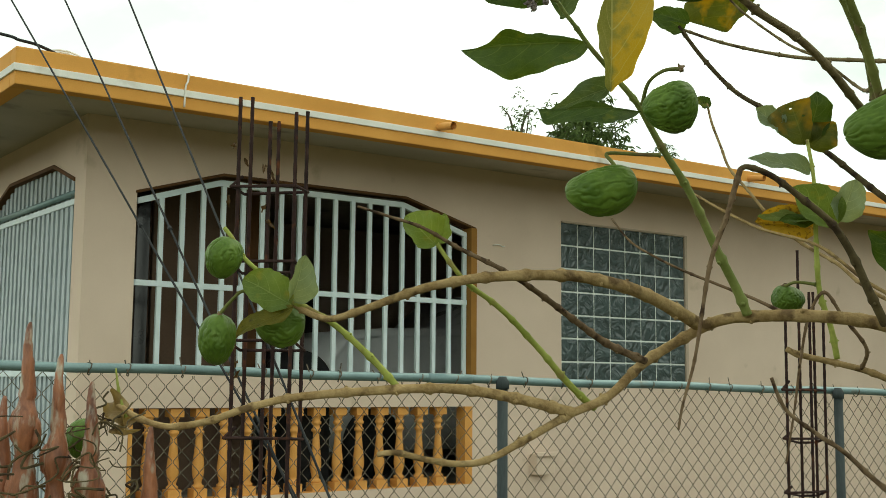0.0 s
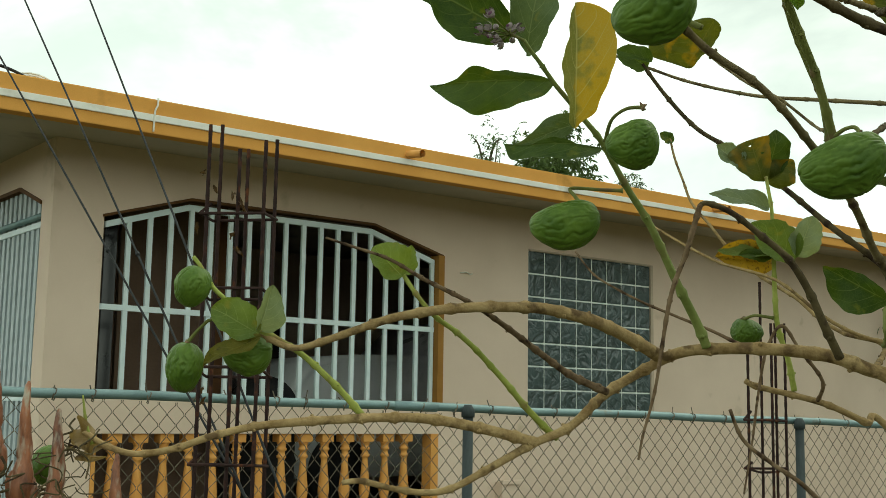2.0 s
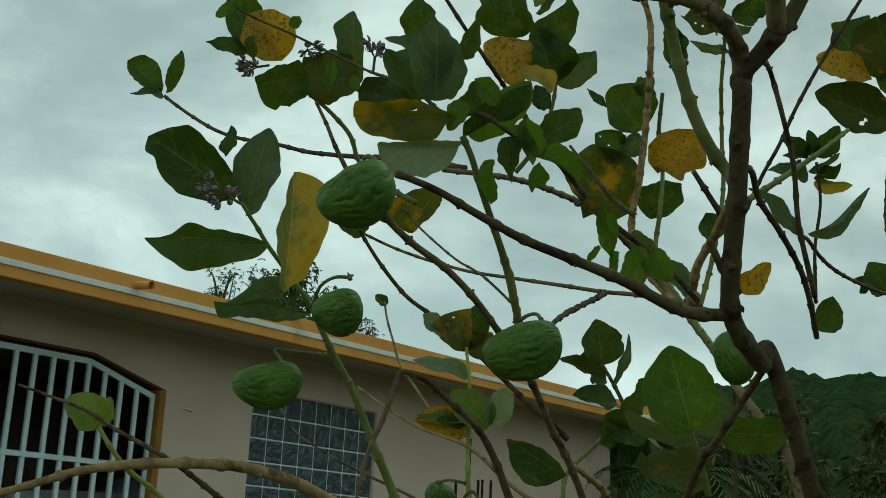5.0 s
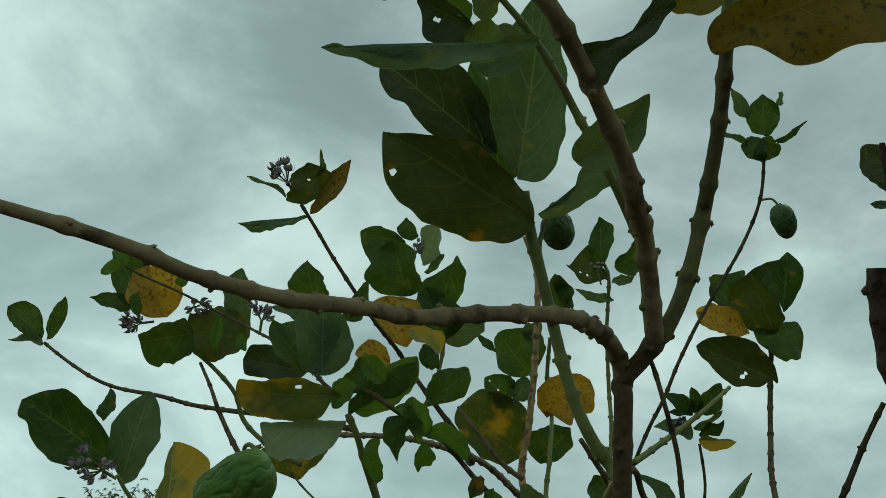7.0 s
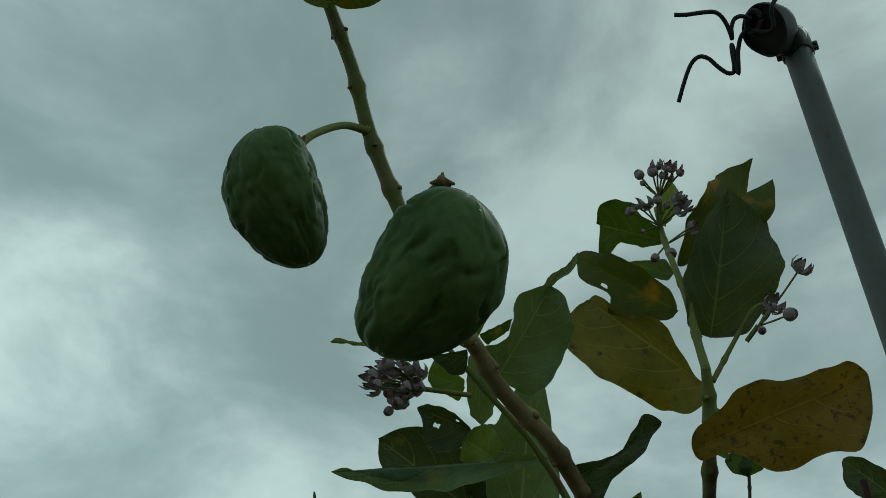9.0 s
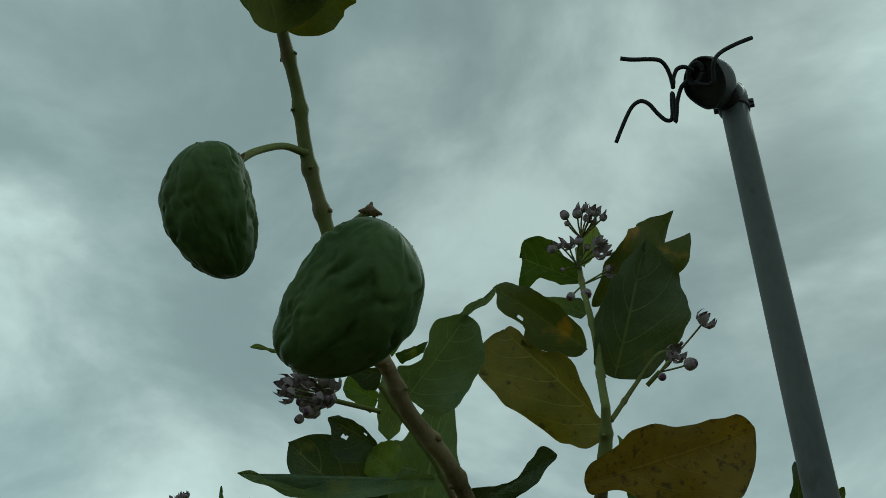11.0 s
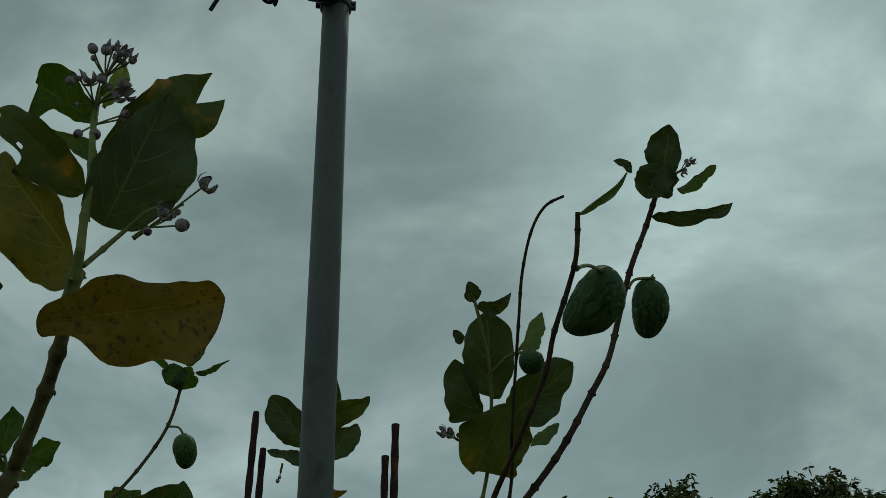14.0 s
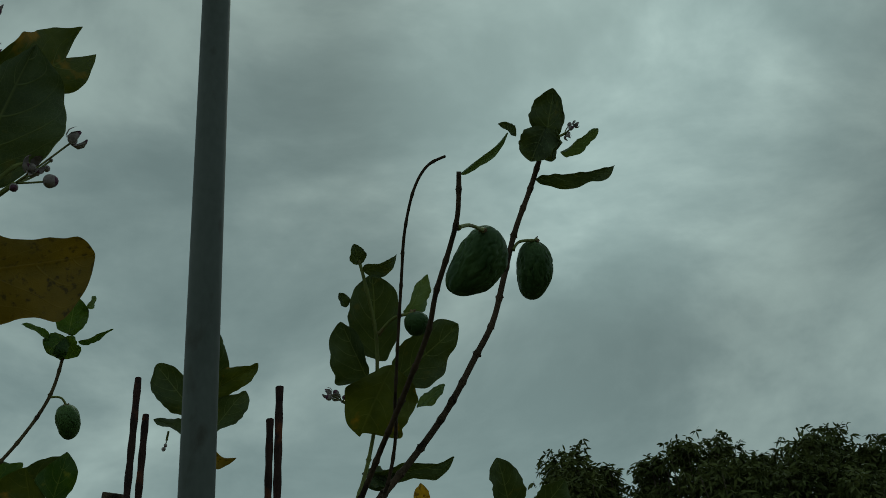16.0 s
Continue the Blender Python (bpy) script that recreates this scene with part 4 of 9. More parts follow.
def fruit(stem, centre, axis, long_, wide, stalk=None, bulge=None, mat=None, lean=0.10, drops=0, folds=0):
    """A puffed, wrinkled green seed pod; axis points from its stalk to its tip, bulge to its fat side, lean says how fat. drops: beads of rain on it."""
    SEED[0] += 1
    rng = random.Random(SEED[0])
    axis = Vector(axis).normalized()
    bulge = Vector(bulge) if bulge is not None else axis.orthogonal()
    bulge = (bulge - axis * bulge.dot(axis)).normalized()
    third = axis.cross(bulge)
    bm = bmesh.new()
    n, m = 60, 144
    folds = folds or rng.choice((7, 8, 9))
    rows = []
    sx, sy, sz = rng.uniform(0, 50), rng.uniform(0, 50), rng.uniform(0, 50)
    for i in range(n + 1):
        t = min(math.pi, math.pi * i / n) * 0.999999
        row = []
        for k in range(m):
            p = 2 * math.pi * k / m
            z = -math.cos(t)
            r = math.sin(t) ** 0.86 * (1 - 0.10 * z)
            warp = 0.5 * noise.noise(Vector((math.cos(p) * 2 + sy, math.sin(p) * 2 + sx, z * 2.2 + sz)))
            q1, q2 = math.cos(p + warp), math.sin(p + warp)
            bend = noise.noise(Vector((q1 * 1.6 + sx, q2 * 1.6 + sy, z * 2.0 + sz))) + 0.55 * noise.noise(Vector((q1 * 3.6 + sy, q2 * 3.6 + sz, z * 4.6 + sx)))
            groove = abs(math.sin(folds * p + 3.7 * bend))
            cross = abs(math.sin(7.0 * z + 5.0 * noise.noise(Vector((q1 * 3.0 + sz, q2 * 3.0 + sy, z * 2.5 + sx))) + folds * 0.35 * p))
            depth = 0.55 + 0.9 * noise.noise(Vector((q1 * 2.6 + sz, q2 * 2.6 + sx, z * 3.0 + sy)))
            lump = noise.noise(Vector((math.cos(p) * 2.2 + sy, math.sin(p) * 2.2 + sz, z * 1.8 + sx)))
            q = 0.965 + (0.125 * max(0.2, depth) * (min(1, groove * 1.25) ** 0.8 - 0.62) + 0.022 * (min(1, cross * 1.6) - 0.7) + 0.06 * lump) * math.sin(t) ** 0.6
            q *= 1 - 0.07 * math.exp(-((p - math.pi) / 0.10) ** 2) * math.sin(t)
            side = 1.0 + lean * math.cos(p) * math.sin(t)
            c = Vector(centre) + axis * (z * long_ / 2 * (1 + 0.03 * lump)) + (bulge * math.cos(p) * side + third * math.sin(p) * 0.94) * (r * q * wide / 2) + bulge * (0.07 * wide * (math.cos(z * 1.4) - 0.6))
            row.append(bm.verts.new(c))
            if i in (0, n):
                break
        rows.append(row)
    for i in range(n):
        a, b = rows[i], rows[i + 1]
        for k in range(m):
            if len(a) == 1:
                bm.faces.new((a[0], b[(k + 1) % m], b[k]))
            elif len(b) == 1:
                bm.faces.new((a[k], a[(k + 1) % m], b[0]))
            else:
                bm.faces.new((a[k], a[(k + 1) % m], b[(k + 1) % m], b[k]))
    bmesh.ops.recalc_face_normals(bm, faces=bm.faces)
    spots = [(v.co.copy(), v.normal.copy()) for v in bm.verts]
    ob = part("fruit", bm, mat or POD, stem, smooth=True)
    if drops:
        bm = bmesh.new()
        low = sorted(spots, key=lambda q: q[0].z)[:900]
        for k in range(drops):
            p, n = rng.choice(low if k % 4 == 0 else spots)
            r = rng.uniform(0.0004, 0.0011)
            flat = n.to_track_quat("Z", "Y").to_matrix().to_4x4() @ Matrix.Diagonal((1.0, 1.0, 0.6, 1.0))
            bmesh.ops.create_icosphere(bm, subdivisions=2, radius=r, matrix=Matrix.Translation(p + n * r * 0.1) @ flat)
        tagged(part("moisture", bm, WATER, ob, "clear beads of rain", smooth=True), kind="stuff")
    if stalk:
        bm = bmesh.new()
        path = smooth_path(stalk, 6)
        k = len(path) - 1
        tube(bm, path, [0.0028 - 0.0004 * math.sin(3.14 * i / k) + (0.0014 if i in (0, k) else 0) for i in range(k + 1)], 8)
        part("fruit_stalk", bm, GREEN_STEM, stem, smooth=True)
        # the withered flower cup between stalk and fruit
        bm = bmesh.new()
        o = path[-1]
        for k in range(6):
            d = (Vector((rng.gauss(0, 1), rng.gauss(0, 1), rng.gauss(0, 1))).normalized() - axis * 0.25).normalized()
            w = d.orthogonal() * 0.002
            tube(bm, [o - d * 0.002, o + d * 0.003 + w, o + d * rng.uniform(0.005, 0.008)], [0.0026, 0.0024, 0.0007], 6)
        part("calyx", bm, BARK_DEAD, ob, "withered brown flower cup", smooth=True)
    return ob


def blossom_mesh(open_):
    """One small waxy flower: five pointed petals round a crown, or a round bud."""
    bm = bmesh.new()
    bmesh.ops.create_uvsphere(bm, u_segments=10, v_segments=7, radius=0.0045)
    if not open_:
        # a five-sided bud that darkens to its tip
        for v in bm.verts:
            a = math.atan2(v.co.y, v.co.x)
            k = 1 + 0.13 * math.cos(5 * a)
            v.co.x, v.co.y, v.co.z = v.co.x * k, v.co.y * k, v.co.z * (1.25 if v.co.z > 0 else 0.9)
        for f in bm.faces:
            f.material_index = 1 if f.calc_center_median().z > 0.0030 else 0
    if open_:
        for v in bm.verts:
            v.co *= 0.72
        up = Vector((0, 0, 1))
        for k in range(5):
            a = 2 * math.pi * k / 5
            d, s = Vector((math.cos(a), math.sin(a), 0)), Vector((-math.sin(a), math.cos(a), 0))
            rows = []
            # each petal stands up like a small boat and darkens to its point
            for out, lift, half in ((0.0015, -0.0030, 0.0012), (0.0058, -0.0012, 0.0034), (0.0078, 0.0030, 0.0030), (0.0074, 0.0066, 0.0015), (0.0066, 0.0088, 0.0003)):
                c = d * out + up * lift
                rows.append([bm.verts.new(c - s * half + d * half * 0.12), bm.verts.new(c + d * half * 0.35), bm.verts.new(c + s * half + d * half * 0.12)])
            for n, (p, q) in enumerate(zip(rows, rows[1:])):
                for j in (0, 1):
                    f = bm.faces.new((p[j], p[j + 1], q[j + 1], q[j]))
                    f.material_index = 1 if n >= 3 else 0
    me = bpy.data.meshes.new("flower")
    bm.to_mesh(me)
    bm.free()
    me.materials.append(BLOSSOM)
    me.materials.append(BLOSSOM_TIP)
    me.polygons.foreach_set("use_smooth", [True] * len(me.polygons))
    return me


OPEN_FLOWER, BUD = blossom_mesh(True), blossom_mesh(False)


def flowers(shrub, hub, centre, radius, count, size=1.0, buds=0.35, ends=()):
    """An umbel: stalks that spread from the hub and end in flowers and buds, strewn round the centre or at the ends given."""
    SEED[0] += 1
    rng = random.Random(SEED[0])
    hub, centre = Vector(hub), Vector(centre)
    sizes = [q[1] for q in ends]
    bm = bmesh.new()
    tube(bm, smooth_path([hub, hub.lerp(centre, 0.35), hub.lerp(centre, 0.62)], 4), 0.0022, 7)
    ends = [Vector(q[0]) for q in ends]
    for _ in range(count):
        d = Vector((rng.gauss(0, 1), rng.gauss(0, 1), rng.gauss(0, 1))).normalized()
        ends.append(centre + d * radius * rng.uniform(0.45, 1.0))
    for e in ends:
        s = hub.lerp(centre, 0.6)
        tube(bm, smooth_path([s, s.lerp(e, 0.5) + (e - s).orthogonal() * 0.05, e], 4), 0.0009, 5, cap=False)
    cluster = part("flower_stalk", bm, GREEN_STEM, shrub, "branched stalk with pale purple flowers", smooth=True)
    for k, e in enumerate(ends):
        d = (e - hub.lerp(centre, 0.6)).normalized()
        turn = d.to_track_quat("Z", "Y").to_matrix().to_4x4()
        grown = abs(sizes[k]) if k < len(sizes) else size * rng.uniform(0.62, 0.9)
        shut = sizes[k] > 0 if k < len(sizes) else rng.random() < buds
        share("flower", BUD if shut else OPEN_FLOWER, cluster, Matrix.Translation(e) @ turn @ Matrix.Scale(grown, 4))
    return cluster

# main shrub: trunk and arms
milkweed = tagged(new("milkweed_shrub"), "large milkweed shrub with green pods and broad leaves", "shrub", "milkweed shrubs")
milkweed.location = (0, 0, 0)
trunk = branch(milkweed, [(2.36, 0.78, 0), (2.3, 0.78, 0.6), (2.12, 0.77, 1.2), (1.672, 0.731, 1.727), (1.598, 0.726, 1.755), (1.538, 0.727, 1.793), (1.495, 0.703, 1.852), (1.461, 0.683, 1.906), (1.427, 0.662, 1.961), (1.434, 0.667, 1.971), (1.424, 0.658, 1.979), (1.419, 0.641, 1.989), (1.41, 0.622, 2.001)], 0.0127, 0.0083, BARK_DARK)
branch(milkweed, [(1.434, 0.667, 1.971), (1.407, 0.657, 1.99), (1.364, 0.648, 1.995), (1.313, 0.645, 1.99), (1.261, 0.648, 1.977), (1.2, 0.667, 1.96), (1.148, 0.69, 1.944), (1.099, 0.702, 1.936), (1.036, 0.706, 1.919), (0.984, 0.708, 1.909), (0.947, 0.708, 1.903), (0.92, 0.719, 1.908), (0.888, 0.741, 1.915), (0.861, 0.761, 1.92), (0.825, 0.79, 1.927), (0.786, 0.818, 1.94)], 0.0073, 0.0034, BARK_MID, 0.035)
branch(milkweed, [(1.415, 0.633, 1.992), (1.411, 0.606, 2.019), (1.4, 0.58, 2.06), (1.388, 0.558, 2.113), (1.381, 0.557, 2.106), (1.344, 0.526, 2.151), (1.306, 0.503, 2.186), (1.282, 0.491, 2.202)], 0.0073, 0.0058, BARK_OLIVE)
right_top = branch(milkweed, [(1.264, 0.484, 2.19), (1.257, 0.479, 2.201), (1.247, 0.474, 2.214), (1.237, 0.47, 2.226)], 0.0066, 0.0042, GREEN_STEM)
right_tip = branch(milkweed, [(1.239, 0.471, 2.224), (1.239, 0.474, 2.257), (1.24, 0.477, 2.307), (1.249, 0.489, 2.377), (1.262, 0.496, 2.431)], 0.0040, 0.0024, GREEN_STEM)
branch(milkweed, [(1.41, 0.622, 2.001), (1.362, 0.604, 2.037), (1.308, 0.585, 2.055), (1.26, 0.569, 2.05), (1.225, 0.561, 2.069), (1.19, 0.557, 2.085), (1.141, 0.553, 2.103), (1.094, 0.551, 2.117), (1.048, 0.56, 2.137), (1.008, 0.559, 2.155), (0.958, 0.54, 2.125)], 0.0083, 0.0055, BARK_MID, 0.042)
pod_top = branch(milkweed, [(0.958, 0.54, 2.125), (0.919, 0.539, 2.157), (0.891, 0.54, 2.185), (0.865, 0.545, 2.233), (0.843, 0.544, 2.272), (0.824, 0.546, 2.306), (0.813, 0.546, 2.325), (0.792, 0.54, 2.358)], 0.0055, 0.0042, GREEN_STEM, 0.042)
inner_arm = branch(milkweed, [(1.376, 0.61, 2.066), (1.36, 0.615, 2.09), (1.33, 0.618, 2.118), (1.285, 0.628, 2.165), (1.257, 0.631, 2.189), (1.227, 0.638, 2.214), (1.194, 0.65, 2.237), (1.151, 0.667, 2.272)], 0.0045, 0.0023, GREEN_STEM)
green_stem = branch(milkweed, [(1.467, 0.686, 1.897), (1.542, 0.725, 1.929), (1.529, 0.743, 1.962), (1.514, 0.756, 2.004), (1.494, 0.762, 2.065), (1.471, 0.764, 2.125), (1.458, 0.767, 2.162), (1.44, 0.764, 2.201)], 0.0066, 0.0057, GREEN_STEM)
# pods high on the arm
fruit(pod_top, (0.865, 0.502, 2.096), (0.018, 0.076, -0.067), 0.102, 0.076, [(0.896, 0.544, 2.18), (0.892, 0.53, 2.177), (0.879, 0.51, 2.171), (0.87, 0.493, 2.167)], (0.029, -0.022, -0.016), mat=POD_BACKLIT, lean=0.06, drops=30, folds=5)
fruit(pod_top, (0.816, 0.571, 2.153), (0.057, 0.007, -0.063), 0.085, 0.058, [(0.862, 0.545, 2.232), (0.842, 0.548, 2.222), (0.821, 0.553, 2.2), (0.81, 0.556, 2.182)], (-0.007, 0.017, -0.003), mat=POD_BACKLIT, drops=24, folds=4)
leaf(pod_top, (0.792, 0.525, 2.27), (0.721, 0.525, 2.342), (-0.357, -0.866, -0.352), 0.088, LEAF_OLIVE, bend=0.04, holes=1)
leaf(pod_top, (0.804, 0.529, 2.288), (0.788, 0.476, 2.337), (0.133, -0.694, -0.707), 0.049, LEAF_OLIVE, bend=0.05)
leaf(pod_top, (0.809, 0.543, 2.307), (0.73, 0.586, 2.359), (-0.563, -0.804, -0.191), 0.055, LEAF, bend=0.05)
# leaf cluster below the pods
leaf(inner_arm, (1.127, 0.624, 2.252), (1.08, 0.583, 2.329), (-0.673, -0.393, -0.627), 0.032, LEAF_MID, bend=0.03, cup=0.09, twist=0.17, edge=((0, 0.003, 0.002), (0.05, 0.039, 0.023), (0.12, 0.093, 0.054), (0.2, 0.142, 0.09), (0.3, 0.159, 0.111), (0.4, 0.176, 0.133), (0.5, 0.178, 0.143), (0.6, 0.168, 0.15), (0.7, 0.157, 0.129), (0.78, 0.148, 0.109), (0.86, 0.11, 0.081), (0.93, 0.055, 0.041), (1, 0.006, 0.005)))
leaf(inner_arm, (1.136, 0.612, 2.213), (1.112, 0.544, 2.263), (-0.567, -0.353, -0.744), 0.054, LEAF_LIGHT, bend=0.02, cup=0.08, twist=0.15, edge=((0, -0.021, 0.348), (0.05, 0.059, 0.361), (0.12, 0.172, 0.367), (0.2, 0.242, 0.374), (0.3, 0.175, 0.383), (0.4, 0.129, 0.388), (0.5, 0.144, 0.387), (0.6, 0.189, 0.387), (0.7, 0.236, 0.369), (0.78, 0.248, 0.343), (0.86, 0.22, 0.286), (0.93, 0.145, 0.214), (1, 0.017, 0.148)))
leaf(inner_arm, (1.15, 0.561, 2.11), (1.169, 0.49, 2.145), (-0.76, -0.436, -0.482), 0.031, LEAF_BACKLIT, bend=0.05, cup=0.07, twist=0.11, edge=((0, 0.026, 0.216), (0.05, 0.102, 0.277), (0.12, 0.1, 0.29), (0.2, 0.082, 0.246), (0.3, 0.042, 0.189), (0.4, 0.004, 0.161), (0.5, -0.012, 0.157), (0.6, 0.025, 0.142), (0.7, 0.073, 0.118), (0.78, 0.118, 0.09), (0.86, 0.162, 0.042), (0.93, 0.141, 0.025), (1, 0.042, 0.009)))
leaf(inner_arm, (1.136, 0.582, 2.129), (1.053, 0.714, 2.124), (-0.709, -0.463, -0.532), 0.011, LEAF_LIGHT, bend=0.01, cup=0.07, twist=0.15, edge=((0, 0.029, 0.026), (0.05, 0.037, 0.029), (0.12, 0.049, 0.023), (0.2, 0.07, -0.007), (0.3, 0.094, -0.042), (0.4, 0.109, -0.067), (0.5, 0.12, -0.073), (0.6, 0.124, -0.073), (0.7, 0.11, -0.066), (0.78, 0.091, -0.042), (0.86, 0.063, -0.013), (0.93, 0.031, 0.013), (1, 0.001, 0.004)))
leaf(inner_arm, (1.206, 0.658, 2.185), (1.183, 0.675, 2.2), (-0.7, -0.45, -0.555), 0.038, LEAF_YOUNG, bend=0.02, cup=0.06, twist=-0.08, edge=((0, 0.138, 0.146), (0.05, 0.18, 0.422), (0.12, 0.245, 0.471), (0.2, 0.32, 0.526), (0.3, 0.412, 0.595), (0.4, 0.459, 0.648), (0.5, 0.505, 0.654), (0.6, 0.535, 0.66), (0.7, 0.52, 0.666), (0.78, 0.49, 0.618), (0.86, 0.321, 0.503), (0.93, 0.173, 0.402), (1, 0.042, 0.034)))
leaf(inner_arm, (1.147, 0.645, 2.253), (1.126, 0.674, 2.257), (-0.674, -0.423, -0.606), 0.021, LEAF_BACKLIT, bend=0.03, cup=0.06, twist=-0.15, edge=((0, 0.287, 0.047), (0.05, 0.415, 0.162), (0.12, 0.441, 0.143), (0.2, 0.458, 0.121), (0.3, 0.478, 0.093), (0.4, 0.449, 0.065), (0.5, 0.371, 0.037), (0.6, 0.297, 0.009), (0.7, 0.235, 0.009), (0.78, 0.185, 0.01), (0.86, 0.114, 0.011), (0.93, 0.051, 0.012), (1, -0.004, 0.013)))
leaf(inner_arm, (1.276, 0.626, 2.112), (1.27, 0.555, 2.149), (-0.548, -0.35, -0.76), 0.039, LEAF_LIGHT, bend=0.05, cup=0.25)
leaf(inner_arm, (1.115, 0.639, 2.252), (1.09, 0.667, 2.26), (-0.675, -0.405, -0.617), 0.033, LEAF_LIGHT, bend=0.05, cup=0.08, twist=0.13, edge=((0, 0.037, -0.002), (0.05, 0.104, 0.097), (0.12, 0.205, 0.248), (0.2, 0.289, 0.34), (0.3, 0.313, 0.456), (0.4, 0.337, 0.527), (0.5, 0.361, 0.492), (0.6, 0.385, 0.457), (0.7, 0.384, 0.422), (0.78, 0.375, 0.394), (0.86, 0.366, 0.327), (0.93, 0.283, 0.243), (1, 0.116, 0.168)))
leaf(inner_arm, (1.077, 0.668, 2.229), (1.042, 0.712, 2.236), (-0.675, -0.422, -0.605), 0.009, LEAF_LIGHT, bend=0.03, cup=0.10, twist=-0.01, edge=((0, 0.009, -0.003), (0.05, 0.024, 0.039), (0.12, 0.045, 0.069), (0.2, 0.07, 0.085), (0.3, 0.051, 0.104), (0.4, 0.026, 0.088), (0.5, 0.011, 0.061), (0.6, 0.012, 0.035), (0.7, 0.014, 0.038), (0.78, 0.015, 0.05), (0.86, 0.015, 0.061), (0.93, 0.015, 0.054), (1, 0.016, -0.01)))
leaf(inner_arm, (1.19, 0.67, 2.209), (1.155, 0.703, 2.227), (-0.699, -0.446, -0.558), 0.035, LEAF_BACKLIT, bend=0.06, cup=0.11, twist=-0.17, holes=((0.5, 0.3), (0.56, 0.34), (0.24, 0.75)), edge=((0, 0.004, 0), (0.05, 0.268, 0.04), (0.12, 0.381, 0.067), (0.2, 0.436, 0.099), (0.3, 0.476, 0.137), (0.4, 0.513, 0.16), (0.5, 0.503, 0.172), (0.6, 0.494, 0.185), (0.7, 0.405, 0.16), (0.78, 0.261, 0.14), (0.86, 0.134, 0.12), (0.93, 0.079, 0.062), (1, 0.032, 0.004)))
leaf(inner_arm, (1.176, 0.652, 2.274), (1.205, 0.67, 2.222), (-0.717, -0.421, -0.555), 0.026, LEAF_LIGHT, bend=0.03, cup=0.11, twist=-0.12, edge=((0, 0.009, 0.124), (0.05, 0.06, 0.133), (0.12, 0.104, 0.145), (0.2, 0.155, 0.159), (0.3, 0.199, 0.166), (0.4, 0.221, 0.173), (0.5, 0.244, 0.18), (0.6, 0.247, 0.176), (0.7, 0.214, 0.161), (0.78, 0.188, 0.149), (0.86, 0.162, 0.137), (0.93, 0.094, 0.063), (1, 0.025, -0.006)))
leaf(inner_arm, (1.155, 0.637, 2.275), (1.15, 0.601, 2.277), (-0.69, 0.046, -0.722), 0.011, LEAF, bend=0.02, cup=0.06, twist=0.16, edge=((0, 0.004, 0), (0.05, 0.055, 0.245), (0.12, 0.051, 0.245), (0.2, 0.047, 0.245), (0.3, 0.041, 0.245), (0.4, 0.036, 0.241), (0.5, 0.03, 0.231), (0.6, 0.026, 0.221), (0.7, 0.022, 0.211), (0.78, 0.019, 0.203), (0.86, 0.016, 0.139), (0.93, 0.014, 0.068), (1, 0.011, 0.005)))
leaf(inner_arm, (1.244, 0.655, 2.207), (1.215, 0.695, 2.211), (-0.766, -0.517, -0.383), 0.046, LEAF_LIGHT, bend=0.05)
leaf(inner_arm, (1.117, 0.558, 2.262), (1.119, 0.519, 2.292), (-0.689, -0.459, -0.561), 0.008, LEAF_LIGHT, bend=0.03, cup=0.05, twist=0.03, edge=((0, 0.004, 0), (0.05, 0.081, 0.071), (0.12, 0.077, 0.061), (0.2, 0.074, 0.05), (0.3, 0.082, 0.049), (0.4, 0.097, 0.061), (0.5, 0.058, 0.086), (0.6, 0.02, 0.116), (0.7, -0.019, 0.132), (0.78, -0.046, 0.113), (0.86, -0.025, 0.094), (0.93, -0.006, 0.045), (1, 0.01, -0.006)))
flowers(milkweed, (1.145, 0.642, 2.212), (1.106, 0.692, 2.22), 0.028, 22, 1.45, 0.35)
# large leaves on the green stem
leaf(green_stem, (1.448, 0.756, 2.167), (1.325, 0.859, 2.242), (-0.718, -0.573, -0.395), 0.091, LEAF_OLIVE, bend=0.04, cup=0.06, twist=-0.06, holes=((0.80, 0.17),), edge=((0, 0.072, -0.003), (0.08, 0.187, 0.098), (0.2, 0.242, 0.137), (0.35, 0.291, 0.172), (0.5, 0.32, 0.194), (0.65, 0.321, 0.155), (0.8, 0.269, 0.083), (0.92, 0.16, 0.032), (1, 0.024, 0.003)))
leaf(green_stem, (1.427, 0.788, 2.245), (1.315, 0.861, 2.324), (-0.682, -0.597, -0.422), 0.069, LEAF_BACKLIT, bend=0.01, cup=0.08, twist=0.09, edge=((0, 0.002, 0.004), (0.08, 0.046, 0.078), (0.2, 0.115, 0.19), (0.35, 0.164, 0.24), (0.5, 0.18, 0.265), (0.65, 0.146, 0.271), (0.8, 0.168, 0.24), (0.92, 0.1, 0.139), (1, 0.01, 0.015)))
leaf(green_stem, (1.424, 0.764, 2.207), (1.353, 0.684, 2.371), (-0.874, -0.137, -0.466), 0.089, LEAF_LIGHT, bend=0.03, cup=0.08, twist=0.15, edge=((0, 0.004, 0.157), (0.08, 0.072, 0.212), (0.2, 0.143, 0.253), (0.35, 0.178, 0.276), (0.5, 0.187, 0.233), (0.65, 0.154, 0.154), (0.8, 0.102, 0.098), (0.92, 0.054, 0.047), (1, 0.005, 0.005)))
leaf(green_stem, (1.441, 0.75, 2.171), (1.453, 0.649, 2.24), (-0.526, -0.518, -0.675), 0.034, LEAF_LIGHT, bend=0.05, cup=0.10, twist=0.14, edge=((0, 0, 0.065), (0.08, -0.008, 0.094), (0.2, -0.049, 0.125), (0.35, -0.009, 0.147), (0.5, 0.076, 0.156), (0.65, 0.127, 0.154), (0.8, 0.096, 0.057), (0.92, 0.06, 0.017), (1, 0.016, 0.002)))
